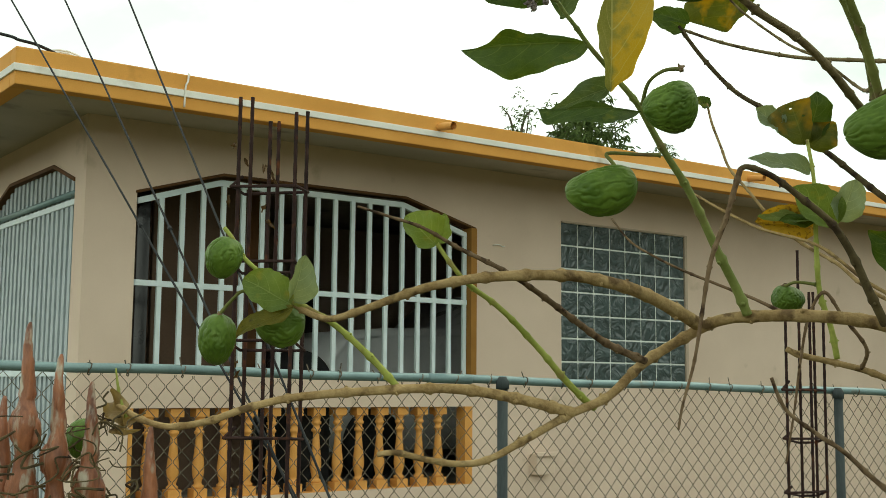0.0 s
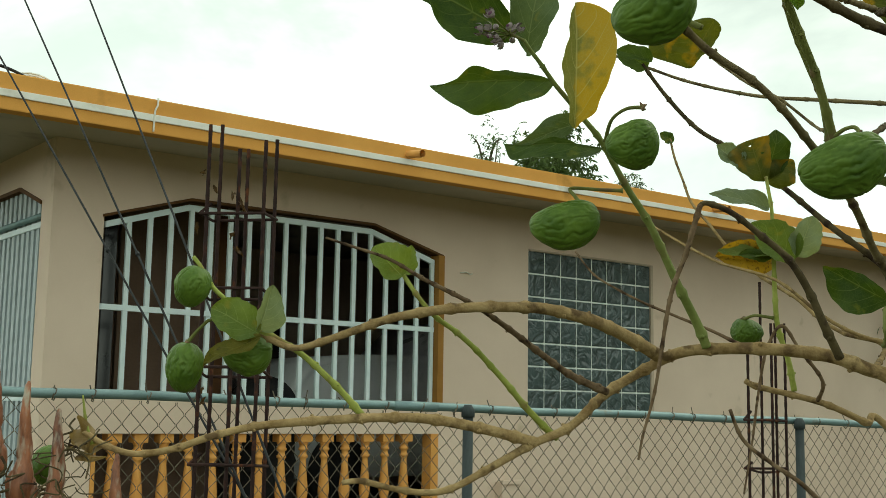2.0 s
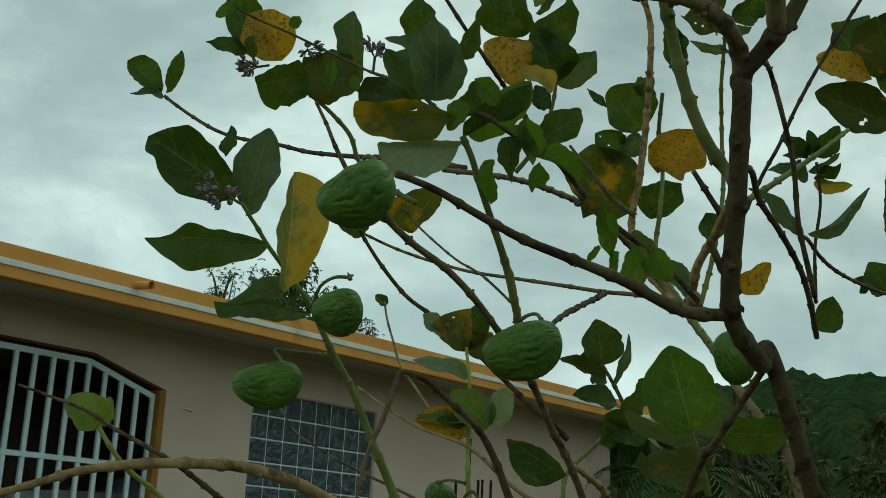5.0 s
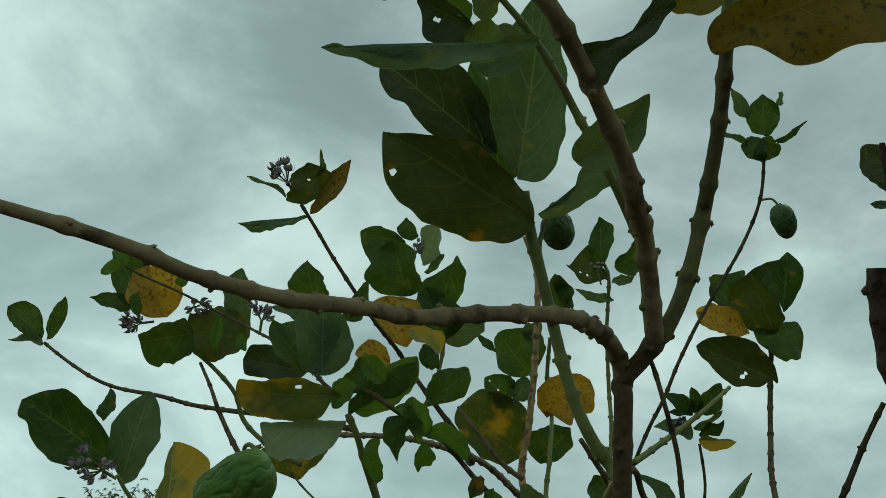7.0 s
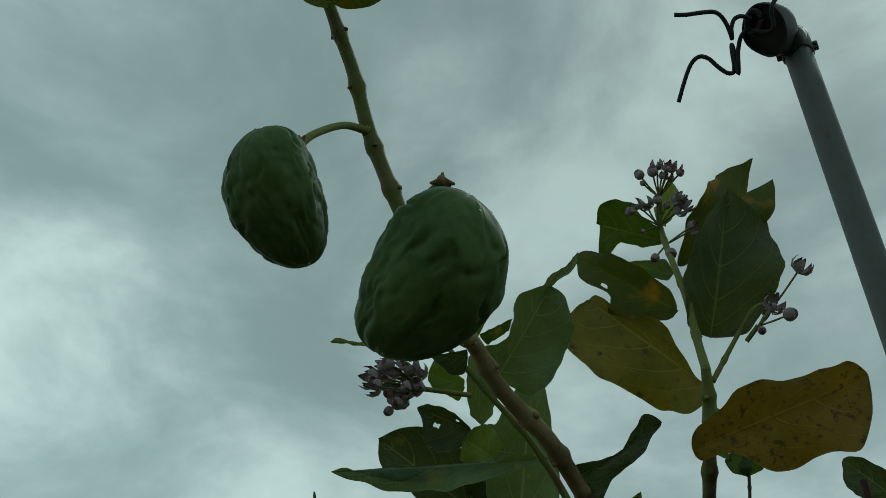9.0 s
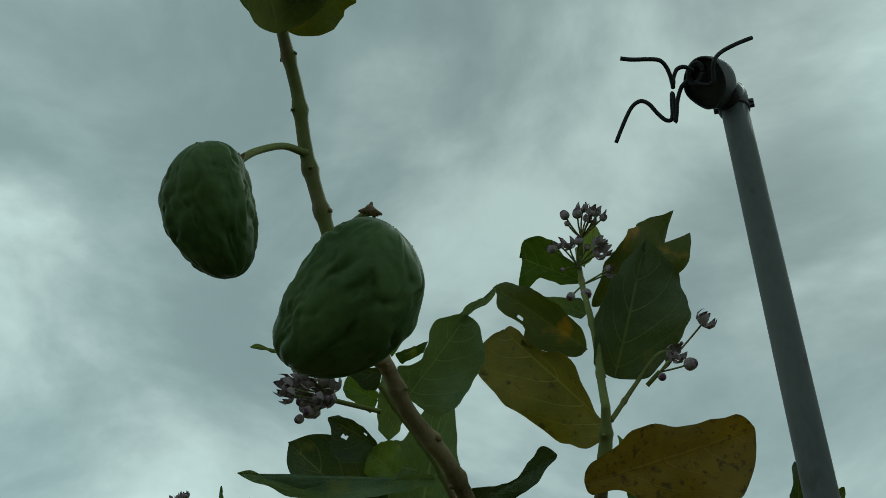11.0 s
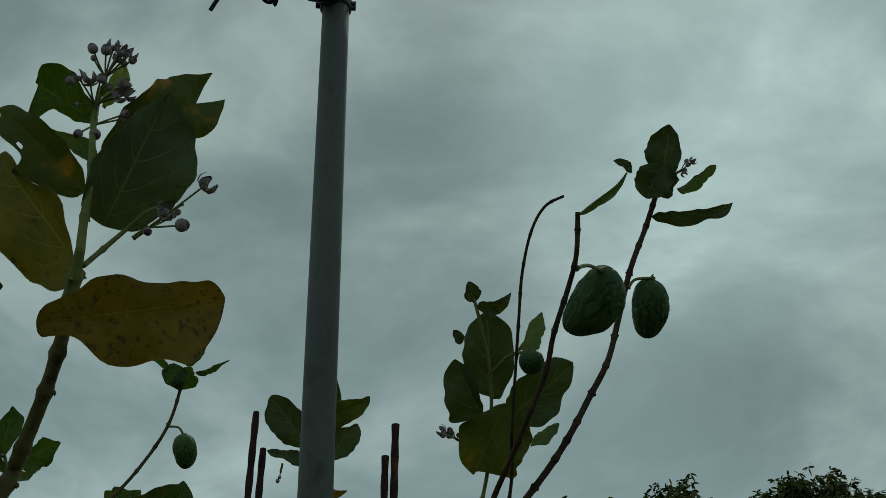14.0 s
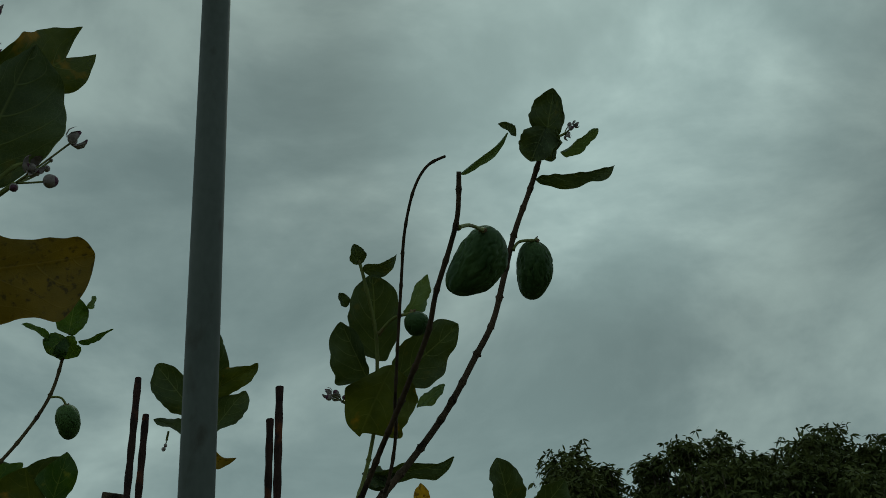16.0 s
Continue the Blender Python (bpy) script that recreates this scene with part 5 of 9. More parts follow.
leaf(green_stem, (1.465, 0.806, 2.232), (1.387, 0.797, 2.338), (-0.416, -0.828, -0.377), 0.064, LEAF, bend=0.05)
leaf(green_stem, (1.394, 0.798, 2.407), (1.37, 0.832, 2.425), (-0.8, -0.309, -0.515), 0.030, LEAF, bend=0.04, cup=0.11, twist=0.11, edge=((0, 0.245, -0.101), (0.05, 0.383, 0.165), (0.12, 0.37, 0.197), (0.2, 0.355, 0.234), (0.3, 0.336, 0.28), (0.4, 0.317, 0.32), (0.5, 0.303, 0.347), (0.6, 0.292, 0.374), (0.7, 0.28, 0.4), (0.78, 0.259, 0.396), (0.86, 0.194, 0.389), (0.93, 0.137, 0.383), (1, 0.008, 0.377)))
fruit(green_stem, (1.505, 0.761, 2.183), (0.019, -0.002, -0.035), 0.040, 0.038, [(1.466, 0.764, 2.149), (1.476, 0.752, 2.198), (1.495, 0.752, 2.197)], mat=POD_BACKLIT)
# right arm cluster with the ochre leaf
leaf(right_top, (1.276, 0.473, 2.278), (1.237, 0.419, 2.398), (-0.763, -0.458, -0.457), 0.081, LEAF_BACKLIT, bend=0.04, cup=0.10, twist=0.08, edge=((0, 0.167, 0.158), (0.05, 0.185, 0.205), (0.12, 0.209, 0.246), (0.2, 0.228, 0.287), (0.3, 0.238, 0.328), (0.4, 0.233, 0.357), (0.5, 0.213, 0.377), (0.6, 0.188, 0.36), (0.7, 0.156, 0.33), (0.78, 0.124, 0.288), (0.86, 0.071, 0.221), (0.93, 0.033, 0.093), (1, 0.007, 0.004)))
leaf(right_top, (1.277, 0.49, 2.367), (1.311, 0.395, 2.461), (-0.643, -0.643, -0.416), 0.064, LEAF_OLIVE, bend=0.05, cup=0.08, twist=-0.08, split=0.20, edge=((0, 0.036, 0.024), (0.05, 0.068, 0.033), (0.12, 0.117, 0.047), (0.2, 0.174, 0.063), (0.3, 0.215, 0.083), (0.4, 0.238, 0.125), (0.5, 0.262, 0.167), (0.6, 0.257, 0.198), (0.7, 0.249, 0.217), (0.78, 0.226, 0.192), (0.86, 0.203, 0.152), (0.93, 0.172, 0.113), (1, 0.136, 0.057)))
leaf(right_top, (1.278, 0.479, 2.225), (1.256, 0.576, 2.353), (-0.906, -0.077, -0.417), 0.060, LEAF_TURN, bend=0.03, cup=0.10, twist=-0.12, edge=((0, 0.157, 0.016), (0.05, 0.18, 0.011), (0.12, 0.215, 0.007), (0.2, 0.241, 0.026), (0.3, 0.269, 0.08), (0.4, 0.277, 0.142), (0.5, 0.284, 0.138), (0.6, 0.29, 0.086), (0.7, 0.284, 0.061), (0.78, 0.271, 0.06), (0.86, 0.239, 0.065), (0.93, 0.179, 0.057), (1, 0.076, -0.009)))
leaf(right_tip, (1.283, 0.499, 2.323), (1.248, 0.583, 2.401), (-0.946, -0.11, -0.305), 0.052, LEAF_OLIVE, bend=0.03, cup=0.10, twist=-0.06, holes=((0.52, 0.12),), edge=((0, 0.095, -0.005), (0.05, 0.134, 0.053), (0.12, 0.186, 0.102), (0.2, 0.224, 0.121), (0.3, 0.266, 0.139), (0.4, 0.276, 0.157), (0.5, 0.156, 0.155), (0.6, 0.141, 0.153), (0.7, 0.145, 0.141), (0.78, 0.147, 0.125), (0.86, 0.078, 0.107), (0.93, 0.022, 0.088), (1, 0.008, 0.009)))
leaf(right_tip, (1.274, 0.498, 2.399), (1.244, 0.552, 2.425), (-0.803, -0.169, -0.572), 0.055, LEAF, bend=0.01, cup=0.08, twist=-0.09, edge=((0, 0.048, 0.015), (0.05, 0.069, 0.091), (0.12, 0.101, 0.184), (0.2, 0.138, 0.201), (0.3, 0.155, 0.222), (0.4, 0.16, 0.285), (0.5, 0.166, 0.355), (0.6, 0.168, 0.419), (0.7, 0.4, 0.418), (0.78, 0.399, 0.418), (0.86, 0.389, 0.374), (0.93, 0.052, 0.324), (1, -0.041, 0.257)))
leaf(right_tip, (1.295, 0.502, 2.373), (1.27, 0.549, 2.396), (-0.823, -0.166, -0.543), 0.021, LEAF_LIGHT, bend=0.01, cup=0.10, twist=-0.08, edge=((0, -0.022, 0.052), (0.05, 0.092, 0.1), (0.12, 0.116, 0.173), (0.2, 0.127, 0.229), (0.3, 0.118, 0.193), (0.4, 0.109, 0.159), (0.5, 0.1, 0.126), (0.6, 0.091, 0.093), (0.7, 0.081, 0.061), (0.78, 0.066, 0.041), (0.86, 0.044, 0.027), (0.93, 0.025, 0.016), (1, 0.008, 0.005)))
leaf(right_tip, (1.275, 0.494, 2.416), (1.269, 0.478, 2.463), (-0.851, -0.453, -0.266), 0.019, LEAF_YOUNG, bend=0.03, cup=0.09, twist=0.16, edge=((0, 0.063, -0.059), (0.05, 0.079, -0.005), (0.12, 0.108, 0.077), (0.2, 0.141, 0.105), (0.3, 0.16, 0.138), (0.4, 0.17, 0.171), (0.5, 0.179, 0.202), (0.6, 0.188, 0.183), (0.7, 0.164, 0.164), (0.78, 0.141, 0.149), (0.86, 0.117, 0.101), (0.93, 0.084, 0.046), (1, 0.029, -0.002)))
leaf(right_top, (1.239, 0.495, 2.157), (1.263, 0.351, 2.186), (-0.787, -0.244, -0.567), 0.071, LEAF_BROWN, bend=0.04, cup=0.08, twist=-0.09, edge=((0, 0.034, 0.078), (0.08, 0.105, 0.078), (0.2, 0.126, 0.089), (0.35, 0.212, 0.261), (0.5, 0.191, 0.285), (0.65, 0.137, 0.275), (0.8, 0.121, 0.307), (0.92, 0.112, 0.193), (1, 0.033, 0.034)))
branch(milkweed, [(1.247, 0.47, 2.216), (1.257, 0.449, 2.252), (1.259, 0.426, 2.28), (1.272, 0.416, 2.289)], 0.0024, 0.0015, GREEN_STEM)
flowers(milkweed, (1.252, 0.489, 2.412), (1.236, 0.481, 2.434), 0, 0, ends=[((1.226, 0.494, 2.446), 1.1), ((1.226, 0.481, 2.443), 1.15), ((1.231, 0.494, 2.439), 0.6), ((1.232, 0.457, 2.434), 0.85), ((1.24, 0.477, 2.447), 0.8), ((1.246, 0.471, 2.444), 0.75), ((1.231, 0.477, 2.451), -0.85), ((1.224, 0.465, 2.437), -0.9), ((1.235, 0.462, 2.445), -0.8), ((1.232, 0.471, 2.436), -0.75)])
flowers(milkweed, (1.255, 0.491, 2.39), (1.244, 0.492, 2.402), 0, 0, ends=[((1.232, 0.512, 2.413), 1.0), ((1.234, 0.484, 2.415), 1.0), ((1.243, 0.479, 2.412), 0.8), ((1.224, 0.5, 2.408), -0.8), ((1.241, 0.497, 2.419), -0.95), ((1.252, 0.471, 2.418), -1.0), ((1.252, 0.465, 2.411), -0.95), ((1.24, 0.468, 2.398), -0.9), ((1.243, 0.466, 2.415), -0.8), ((1.241, 0.505, 2.392), 0.5)])
flowers(milkweed, (1.251, 0.489, 2.378), (1.253, 0.489, 2.375), 0, 0, ends=[((1.247, 0.5, 2.362), 0.95), ((1.248, 0.485, 2.361), 1.2), ((1.252, 0.463, 2.381), -0.9), ((1.244, 0.459, 2.379), 0.7)])
flowers(milkweed, (1.267, 0.44, 2.256), (1.262, 0.418, 2.271), 0, 0, ends=[((1.253, 0.379, 2.298), -1.15), ((1.243, 0.406, 2.264), -1.1), ((1.286, 0.423, 2.291), 0.8), ((1.269, 0.4, 2.269), 1.35), ((1.25, 0.421, 2.25), 0.85), ((1.29, 0.41, 2.308), 0.4), ((1.301, 0.417, 2.308), 0.7)])
# second tier: middle branches
branch(milkweed, [(1.539, 0.727, 1.792), (1.499, 0.746, 1.788), (1.447, 0.752, 1.789), (1.383, 0.756, 1.796), (1.317, 0.764, 1.799), (1.256, 0.767, 1.8), (1.197, 0.767, 1.804), (1.146, 0.769, 1.81), (1.113, 0.778, 1.814)], 0.0062, 0.0023, BARK_DARK)
dark_arm = branch(milkweed, [(2.42, 1.2, 0.9), (2.3, 1.25, 1.3), (2.048, 1.184, 1.586), (1.992, 1.161, 1.646), (1.931, 1.146, 1.695), (1.859, 1.133, 1.74), (1.773, 1.108, 1.787), (1.658, 1.089, 1.84), (1.593, 1.076, 1.863), (1.536, 1.069, 1.879), (1.48, 1.074, 1.896), (1.436, 1.076, 1.915)], 0.0077, 0.0038, BARK_MID)
fruit(dark_arm, (1.406, 1.091, 1.935), (-0.041, 0.059, -0.042), 0.086, 0.067, [(1.461, 1.098, 1.924), (1.438, 1.107, 1.968), (1.415, 1.091, 1.974), (1.412, 1.082, 1.977), (1.415, 1.074, 1.971)], (0.027, -0.019, -0.03))
fruit(dark_arm, (1.674, 1.055, 1.81), (-0.055, 0.072, -0.031), 0.096, 0.07, [(1.76, 1.121, 1.865), (1.746, 1.097, 1.868), (1.747, 1.084, 1.868), (1.745, 1.076, 1.858)], (0.015, -0.002, -0.042), drops=16)
olive_stem = branch(milkweed, [(1.791, 1.129, 1.82), (1.758, 1.121, 1.87), (1.731, 1.114, 1.904), (1.709, 1.112, 1.939), (1.676, 1.109, 1.979), (1.645, 1.105, 2.014), (1.625, 1.104, 2.044), (1.605, 1.105, 2.067)], 0.0055, 0.0039, GREEN_STEM)
leaf(olive_stem, (1.584, 1.099, 2.084), (1.501, 1.193, 2.076), (-0.737, -0.66, -0.149), 0.050, LEAF_PATCHY, bend=0.02, cup=0.08, twist=-0.01, holes=1, edge=((0, 0.004, 0), (0.08, 0.032, 0.046), (0.2, 0.218, 0.103), (0.35, 0.25, 0.145), (0.5, 0.252, 0.147), (0.65, 0.251, 0.122), (0.8, 0.247, 0.117), (0.92, 0.158, 0.129), (1, 0.017, 0.136)))
leaf(olive_stem, (1.586, 1.092, 2.046), (1.513, 1.162, 2.038), (-0.558, -0.643, -0.524), 0.038, LEAF_PALE, bend=0.02, cup=0.12, twist=-0.14, edge=((0, -0.054, 0.069), (0.08, 0.131, 0.073), (0.2, 0.231, 0.08), (0.35, 0.268, 0.088), (0.5, 0.298, 0.069), (0.65, 0.319, 0.05), (0.8, 0.337, 0.042), (0.92, 0.271, 0.037), (1, 0.024, 0.034)))
leaf(olive_stem, (1.612, 1.153, 2.127), (1.587, 1.144, 2.228), (-0.571, -0.793, -0.212), 0.079, LEAF_LIGHT, bend=0.05, cup=0.05)
leaf(olive_stem, (1.607, 1.106, 2.067), (1.647, 1.035, 2.137), (-0.546, -0.721, -0.426), 0.036, LEAF, bend=0.03, cup=0.07, twist=0.18, edge=((0, 0.008, 0.012), (0.08, 0.123, 0.021), (0.2, 0.147, 0.036), (0.35, 0.173, 0.057), (0.5, 0.164, 0.162), (0.65, 0.121, 0.215), (0.8, 0.071, 0.195), (0.92, 0.028, 0.104), (1, 0.003, 0.01)))
leaf(olive_stem, (1.627, 1.195, 2.142), (1.583, 1.221, 2.205), (-0.569, -0.82, -0.059), 0.048, LEAF, bend=0.05)
leaf(olive_stem, (1.643, 1.19, 2.178), (1.602, 1.225, 2.208), (-0.622, -0.781, 0.062), 0.031, LEAF_LIGHT, bend=0.05)
leaf(olive_stem, (1.613, 1.119, 2.111), (1.625, 1.094, 2.146), (-0.267, -0.825, -0.498), 0.033, LEAF, bend=0.05)
leaf(olive_stem, (1.62, 1.051, 2.06), (1.637, 1.051, 2.006), (-0.582, -0.79, -0.192), 0.029, LEAF, bend=0.02, cup=0.10, twist=-0.07, edge=((0, 0.126, 0.094), (0.05, 0.227, 0.129), (0.12, 0.241, 0.184), (0.2, 0.257, 0.224), (0.3, 0.275, 0.239), (0.4, 0.251, 0.255), (0.5, 0.226, 0.269), (0.6, 0.198, 0.157), (0.7, 0.131, 0.112), (0.78, 0.078, 0.076), (0.86, 0.047, 0.049), (0.93, 0.024, 0.024), (1, 0.003, 0.003)))
branch(milkweed, [(2.32, 0.78, 0.4), (2.5, 0.9, 0.4), (2.6, 1, 1.2), (2.563, 1.076, 1.734), (2.596, 1.137, 1.818), (2.659, 1.225, 1.916), (2.734, 1.303, 2.001), (2.807, 1.385, 2.081), (2.828, 1.46, 2.169), (2.761, 1.505, 2.25), (2.545, 1.476, 2.279), (2.326, 1.433, 2.253), (2.12, 1.393, 2.214), (1.883, 1.356, 2.152)], 0.0150, 0.0040, BARK_MID)
far_twig = branch(milkweed, [(2.003, 1.406, 2.2), (2.008, 1.51, 2.232), (2.023, 1.602, 2.261), (2.042, 1.718, 2.293), (2.063, 1.846, 2.332), (2.056, 1.936, 2.364), (2.031, 2.053, 2.398), (2.008, 2.149, 2.453), (1.993, 2.232, 2.513)], 0.0053, 0.0034, BARK_DARK)
leaf(far_twig, (1.987, 2.234, 2.521), (1.923, 2.282, 2.584), (-0.562, -0.826, 0.053), 0.060, LEAF, bend=0.03, cup=0.10, twist=-0.18, edge=((0, 0.004, 0), (0.08, -0.034, 0.129), (0.2, 0.161, 0.202), (0.35, 0.226, 0.294), (0.5, 0.248, 0.342), (0.65, 0.232, 0.345), (0.8, 0.176, 0.268), (0.92, 0.096, 0.137), (1, 0.004, 0)))
leaf(far_twig, (1.993, 2.228, 2.519), (1.984, 2.176, 2.604), (-0.592, -0.662, -0.461), 0.032, LEAF, bend=0.00, cup=0.06, twist=0.07, edge=((0, 0.004, 0), (0.08, 0.015, 0.099), (0.2, 0.083, 0.136), (0.35, 0.134, 0.169), (0.5, 0.137, 0.177), (0.65, 0.14, 0.177), (0.8, 0.094, 0.129), (0.92, 0.048, 0.081), (1, 0.004, 0)))
leaf(far_twig, (1.992, 2.235, 2.51), (1.948, 2.295, 2.518), (-0.568, -0.504, 0.651), 0.034, LEAF_LIGHT, bend=0.05)
branch(milkweed, [(1.766, 1.419, 2.09), (1.765, 1.452, 2.134), (1.766, 1.481, 2.18), (1.773, 1.51, 2.224), (1.777, 1.542, 2.27)], 0.0043, 0.0025, BARK_DARK)
twig_b = branch(milkweed, [(1.99, 1.50, 2.15), (1.965, 1.56, 2.19), (1.948, 1.599, 2.232), (1.925, 1.602, 2.272), (1.893, 1.622, 2.308), (1.858, 1.649, 2.341)], 0.0049, 0.0034, GREEN_STEM)
# yellowing cluster with a climbing vine
leaf(twig_b, (1.816, 1.674, 2.39), (1.768, 1.685, 2.472), (-0.686, -0.652, -0.322), 0.094, LEAF_YELLOW, bend=0.04, cup=0.12, twist=-0.08, edge=((0, 0.004, 0), (0.08, 0.277, 0.208), (0.2, 0.409, 0.357), (0.35, 0.487, 0.434), (0.5, 0.524, 0.463), (0.65, 0.481, 0.44), (0.8, 0.402, 0.299), (0.92, 0.313, 0.187), (1, 0.257, -0.066)))
leaf(twig_b, (1.816, 1.724, 2.414), (1.746, 1.758, 2.507), (-0.503, -0.862, -0.063), 0.075, LEAF, bend=0.05)
leaf(twig_b, (1.776, 1.722, 2.404), (1.73, 1.779, 2.421), (-0.753, -0.648, 0.113), 0.031, LEAF, bend=0.02, cup=0.11, twist=0.12, edge=((0, 0.152, 0.016), (0.08, 0.174, 0.21), (0.2, 0.203, 0.21), (0.35, 0.194, 0.21), (0.5, 0.184, 0.21), (0.65, 0.153, 0.164), (0.8, 0.087, 0.094), (0.92, 0.035, 0.037), (1, 0.003, 0.004)))
leaf(twig_b, (1.827, 1.617, 2.353), (1.782, 1.695, 2.337), (-0.536, -0.454, -0.712), 0.076, LEAF, bend=0.02, cup=0.11, twist=-0.14, edge=((0, 0.105, 0.107), (0.08, 0.321, 0.354), (0.2, 0.367, 0.348), (0.35, 0.417, 0.335), (0.5, 0.467, 0.322), (0.65, 0.505, 0.31), (0.8, 0.539, 0.297), (0.92, 0.356, 0.287), (1, 0.168, 0.122)))
leaf(twig_b, (1.843, 1.651, 2.365), (1.903, 1.567, 2.358), (-0.815, -0.572, -0.099), 0.099, LEAF_OLIVE, bend=0.01, cup=0.06, twist=0.03, holes=1, edge=((0, 0.301, 0.142), (0.08, 0.336, 0.244), (0.2, 0.39, 0.325), (0.35, 0.457, 0.407), (0.5, 0.525, 0.418), (0.65, 0.54, 0.407), (0.8, 0.443, 0.353), (0.92, 0.304, 0.309), (1, 0.03, 0.061)))
leaf(twig_b, (1.924, 1.601, 2.364), (1.881, 1.573, 2.485), (-0.665, -0.64, -0.384), 0.048, LEAF_LIGHT, bend=0.02, cup=0.05, twist=-0.03, edge=((0, 0.01, 0.029), (0.08, 0.05, 0.119), (0.2, 0.113, 0.124), (0.35, 0.193, 0.129), (0.5, 0.215, 0.134), (0.65, 0.235, 0.127), (0.8, 0.255, 0.102), (0.92, 0.133, 0.051), (1, 0.013, 0.005)))
flowers(milkweed, (1.806, 1.694, 2.383), (1.787, 1.726, 2.378), 0.020, 8, 1.3, 0.35)
flowers(milkweed, (1.832, 1.642, 2.401), (1.837, 1.627, 2.411), 0.021, 8, 1.3, 0.7)
vine = branch(milkweed, [(1.716, 1.7, 2.461), (1.748, 1.669, 2.44), (1.788, 1.627, 2.418), (1.823, 1.564, 2.38), (1.835, 1.482, 2.331), (1.707, 1.282, 2.212), (1.626, 1.149, 2.112), (1.608, 1.081, 2.093), (1.64, 1.052, 2.069), (1.676, 1.018, 2.044), (1.721, 0.989, 1.994), (1.748, 0.969, 1.967), (1.78, 0.943, 1.94), (1.809, 0.921, 1.912), (1.835, 0.904, 1.883)], 0.0019, 0.0036, BARK_DARK)
leaf(vine, (1.706, 1.681, 2.452), (1.694, 1.713, 2.434), (-0.866, -0.448, -0.22), 0.023, LEAF_MID, bend=0.08)
leaf(vine, (1.713, 1.674, 2.448), (1.691, 1.688, 2.474), (-0.541, -0.841, -0.005), 0.021, LEAF_MID, bend=0.08)
leaf(vine, (1.737, 1.672, 2.405), (1.753, 1.674, 2.37), (-0.828, -0.393, -0.401), 0.023, LEAF_MID, bend=0.08)
leaf(vine, (1.772, 1.61, 2.419), (1.773, 1.594, 2.436), (-0.292, -0.705, -0.646), 0.023, LEAF_MID, bend=0.08)
leaf(vine, (1.828, 1.562, 2.371), (1.844, 1.579, 2.319), (-0.862, -0.34, -0.376), 0.021, LEAF_MID, bend=0.08)
leaf(vine, (1.856, 1.54, 2.346), (1.872, 1.536, 2.32), (-0.83, -0.313, -0.462), 0.019, LEAF_MID, bend=0.08)
leaf(vine, (1.7, 1.193, 2.175), (1.682, 1.209, 2.189), (-0.667, -0.745, -0.007), 0.034, LEAF_MID, bend=0.08)
leaf(vine, (1.589, 1.085, 2.1), (1.585, 1.114, 2.071), (-0.941, -0.298, -0.16), 0.030, LEAF_MID, bend=0.08)
leaf(vine, (1.626, 1.05, 2.073), (1.658, 1.035, 2.032), (-0.656, -0.718, -0.231), 0.016, LEAF_YOUNG, bend=0.03, cup=0.11, twist=0.13, edge=((0, 0.162, 0.068), (0.05, 0.196, 0.048), (0.12, 0.249, 0.019), (0.2, 0.309, -0.014), (0.3, 0.326, -0.047), (0.4, 0.342, -0.079), (0.5, 0.357, -0.079), (0.6, 0.353, -0.071), (0.7, 0.294, -0.059), (0.78, 0.247, -0.037), (0.86, 0.2, -0.016), (0.93, 0.125, 0.003), (1, 0.014, 0.019)))
leaf(vine, (1.628, 1.073, 2.038), (1.645, 1.087, 1.987), (-0.901, -0.243, -0.36), 0.026, LEAF_MID, bend=0.01, cup=0.05, twist=-0.09, edge=((0, 0.023, 0.115), (0.05, 0.051, 0.213), (0.12, 0.044, 0.28), (0.2, -0.018, 0.325), (0.3, 0.007, 0.329), (0.4, 0.049, 0.333), (0.5, 0.09, 0.337), (0.6, 0.124, 0.341), (0.7, 0.12, 0.255), (0.78, 0.118, 0.184), (0.86, 0.115, 0.116), (0.93, 0.072, 0.065), (1, -0.003, 0.02)))
leaf(vine, (1.661, 1.027, 2.037), (1.668, 1.043, 2.001), (-0.686, -0.604, -0.406), 0.024, LEAF_MID, bend=0.02, cup=0.06, twist=-0.09, edge=((0, 0.004, 0), (0.05, 0.022, 0.039), (0.12, 0.104, 0.102), (0.2, 0.197, 0.174), (0.3, 0.326, 0.203), (0.4, 0.37, 0.219), (0.5, 0.356, 0.235), (0.6, 0.341, 0.219), (0.7, 0.317, 0.195), (0.78, 0.099, 0.175), (0.86, 0.063, 0.127), (0.93, 0.031, 0.063), (1, 0.004, 0.007)))
leaf(vine, (1.658, 1.024, 2.045), (1.696, 0.991, 2.014), (-0.717, -0.673, -0.184), 0.024, LEAF_MID, bend=0.03, cup=0.06, twist=0.10, edge=((0, 0.187, -0.039), (0.05, 0.243, 0.089), (0.12, 0.328, 0.065), (0.2, 0.359, 0.038), (0.3, 0.376, 0.004), (0.4, 0.391, -0.027), (0.5, 0.39, -0.057), (0.6, 0.388, -0.057), (0.7, 0.374, -0.029), (0.78, 0.323, -0.006), (0.86, 0.272, 0.006), (0.93, 0.227, 0.007), (1, 0.044, 0.009)))
leaf(vine, (1.633, 1.031, 2.085), (1.661, 1.024, 2.041), (-0.842, -0.205, -0.499), 0.033, LEAF_MID, bend=0.08)
leaf(vine, (1.609, 1.056, 2.1), (1.583, 1.073, 2.128), (-0.604, -0.793, -0.077), 0.028, LEAF_MID, bend=0.08)
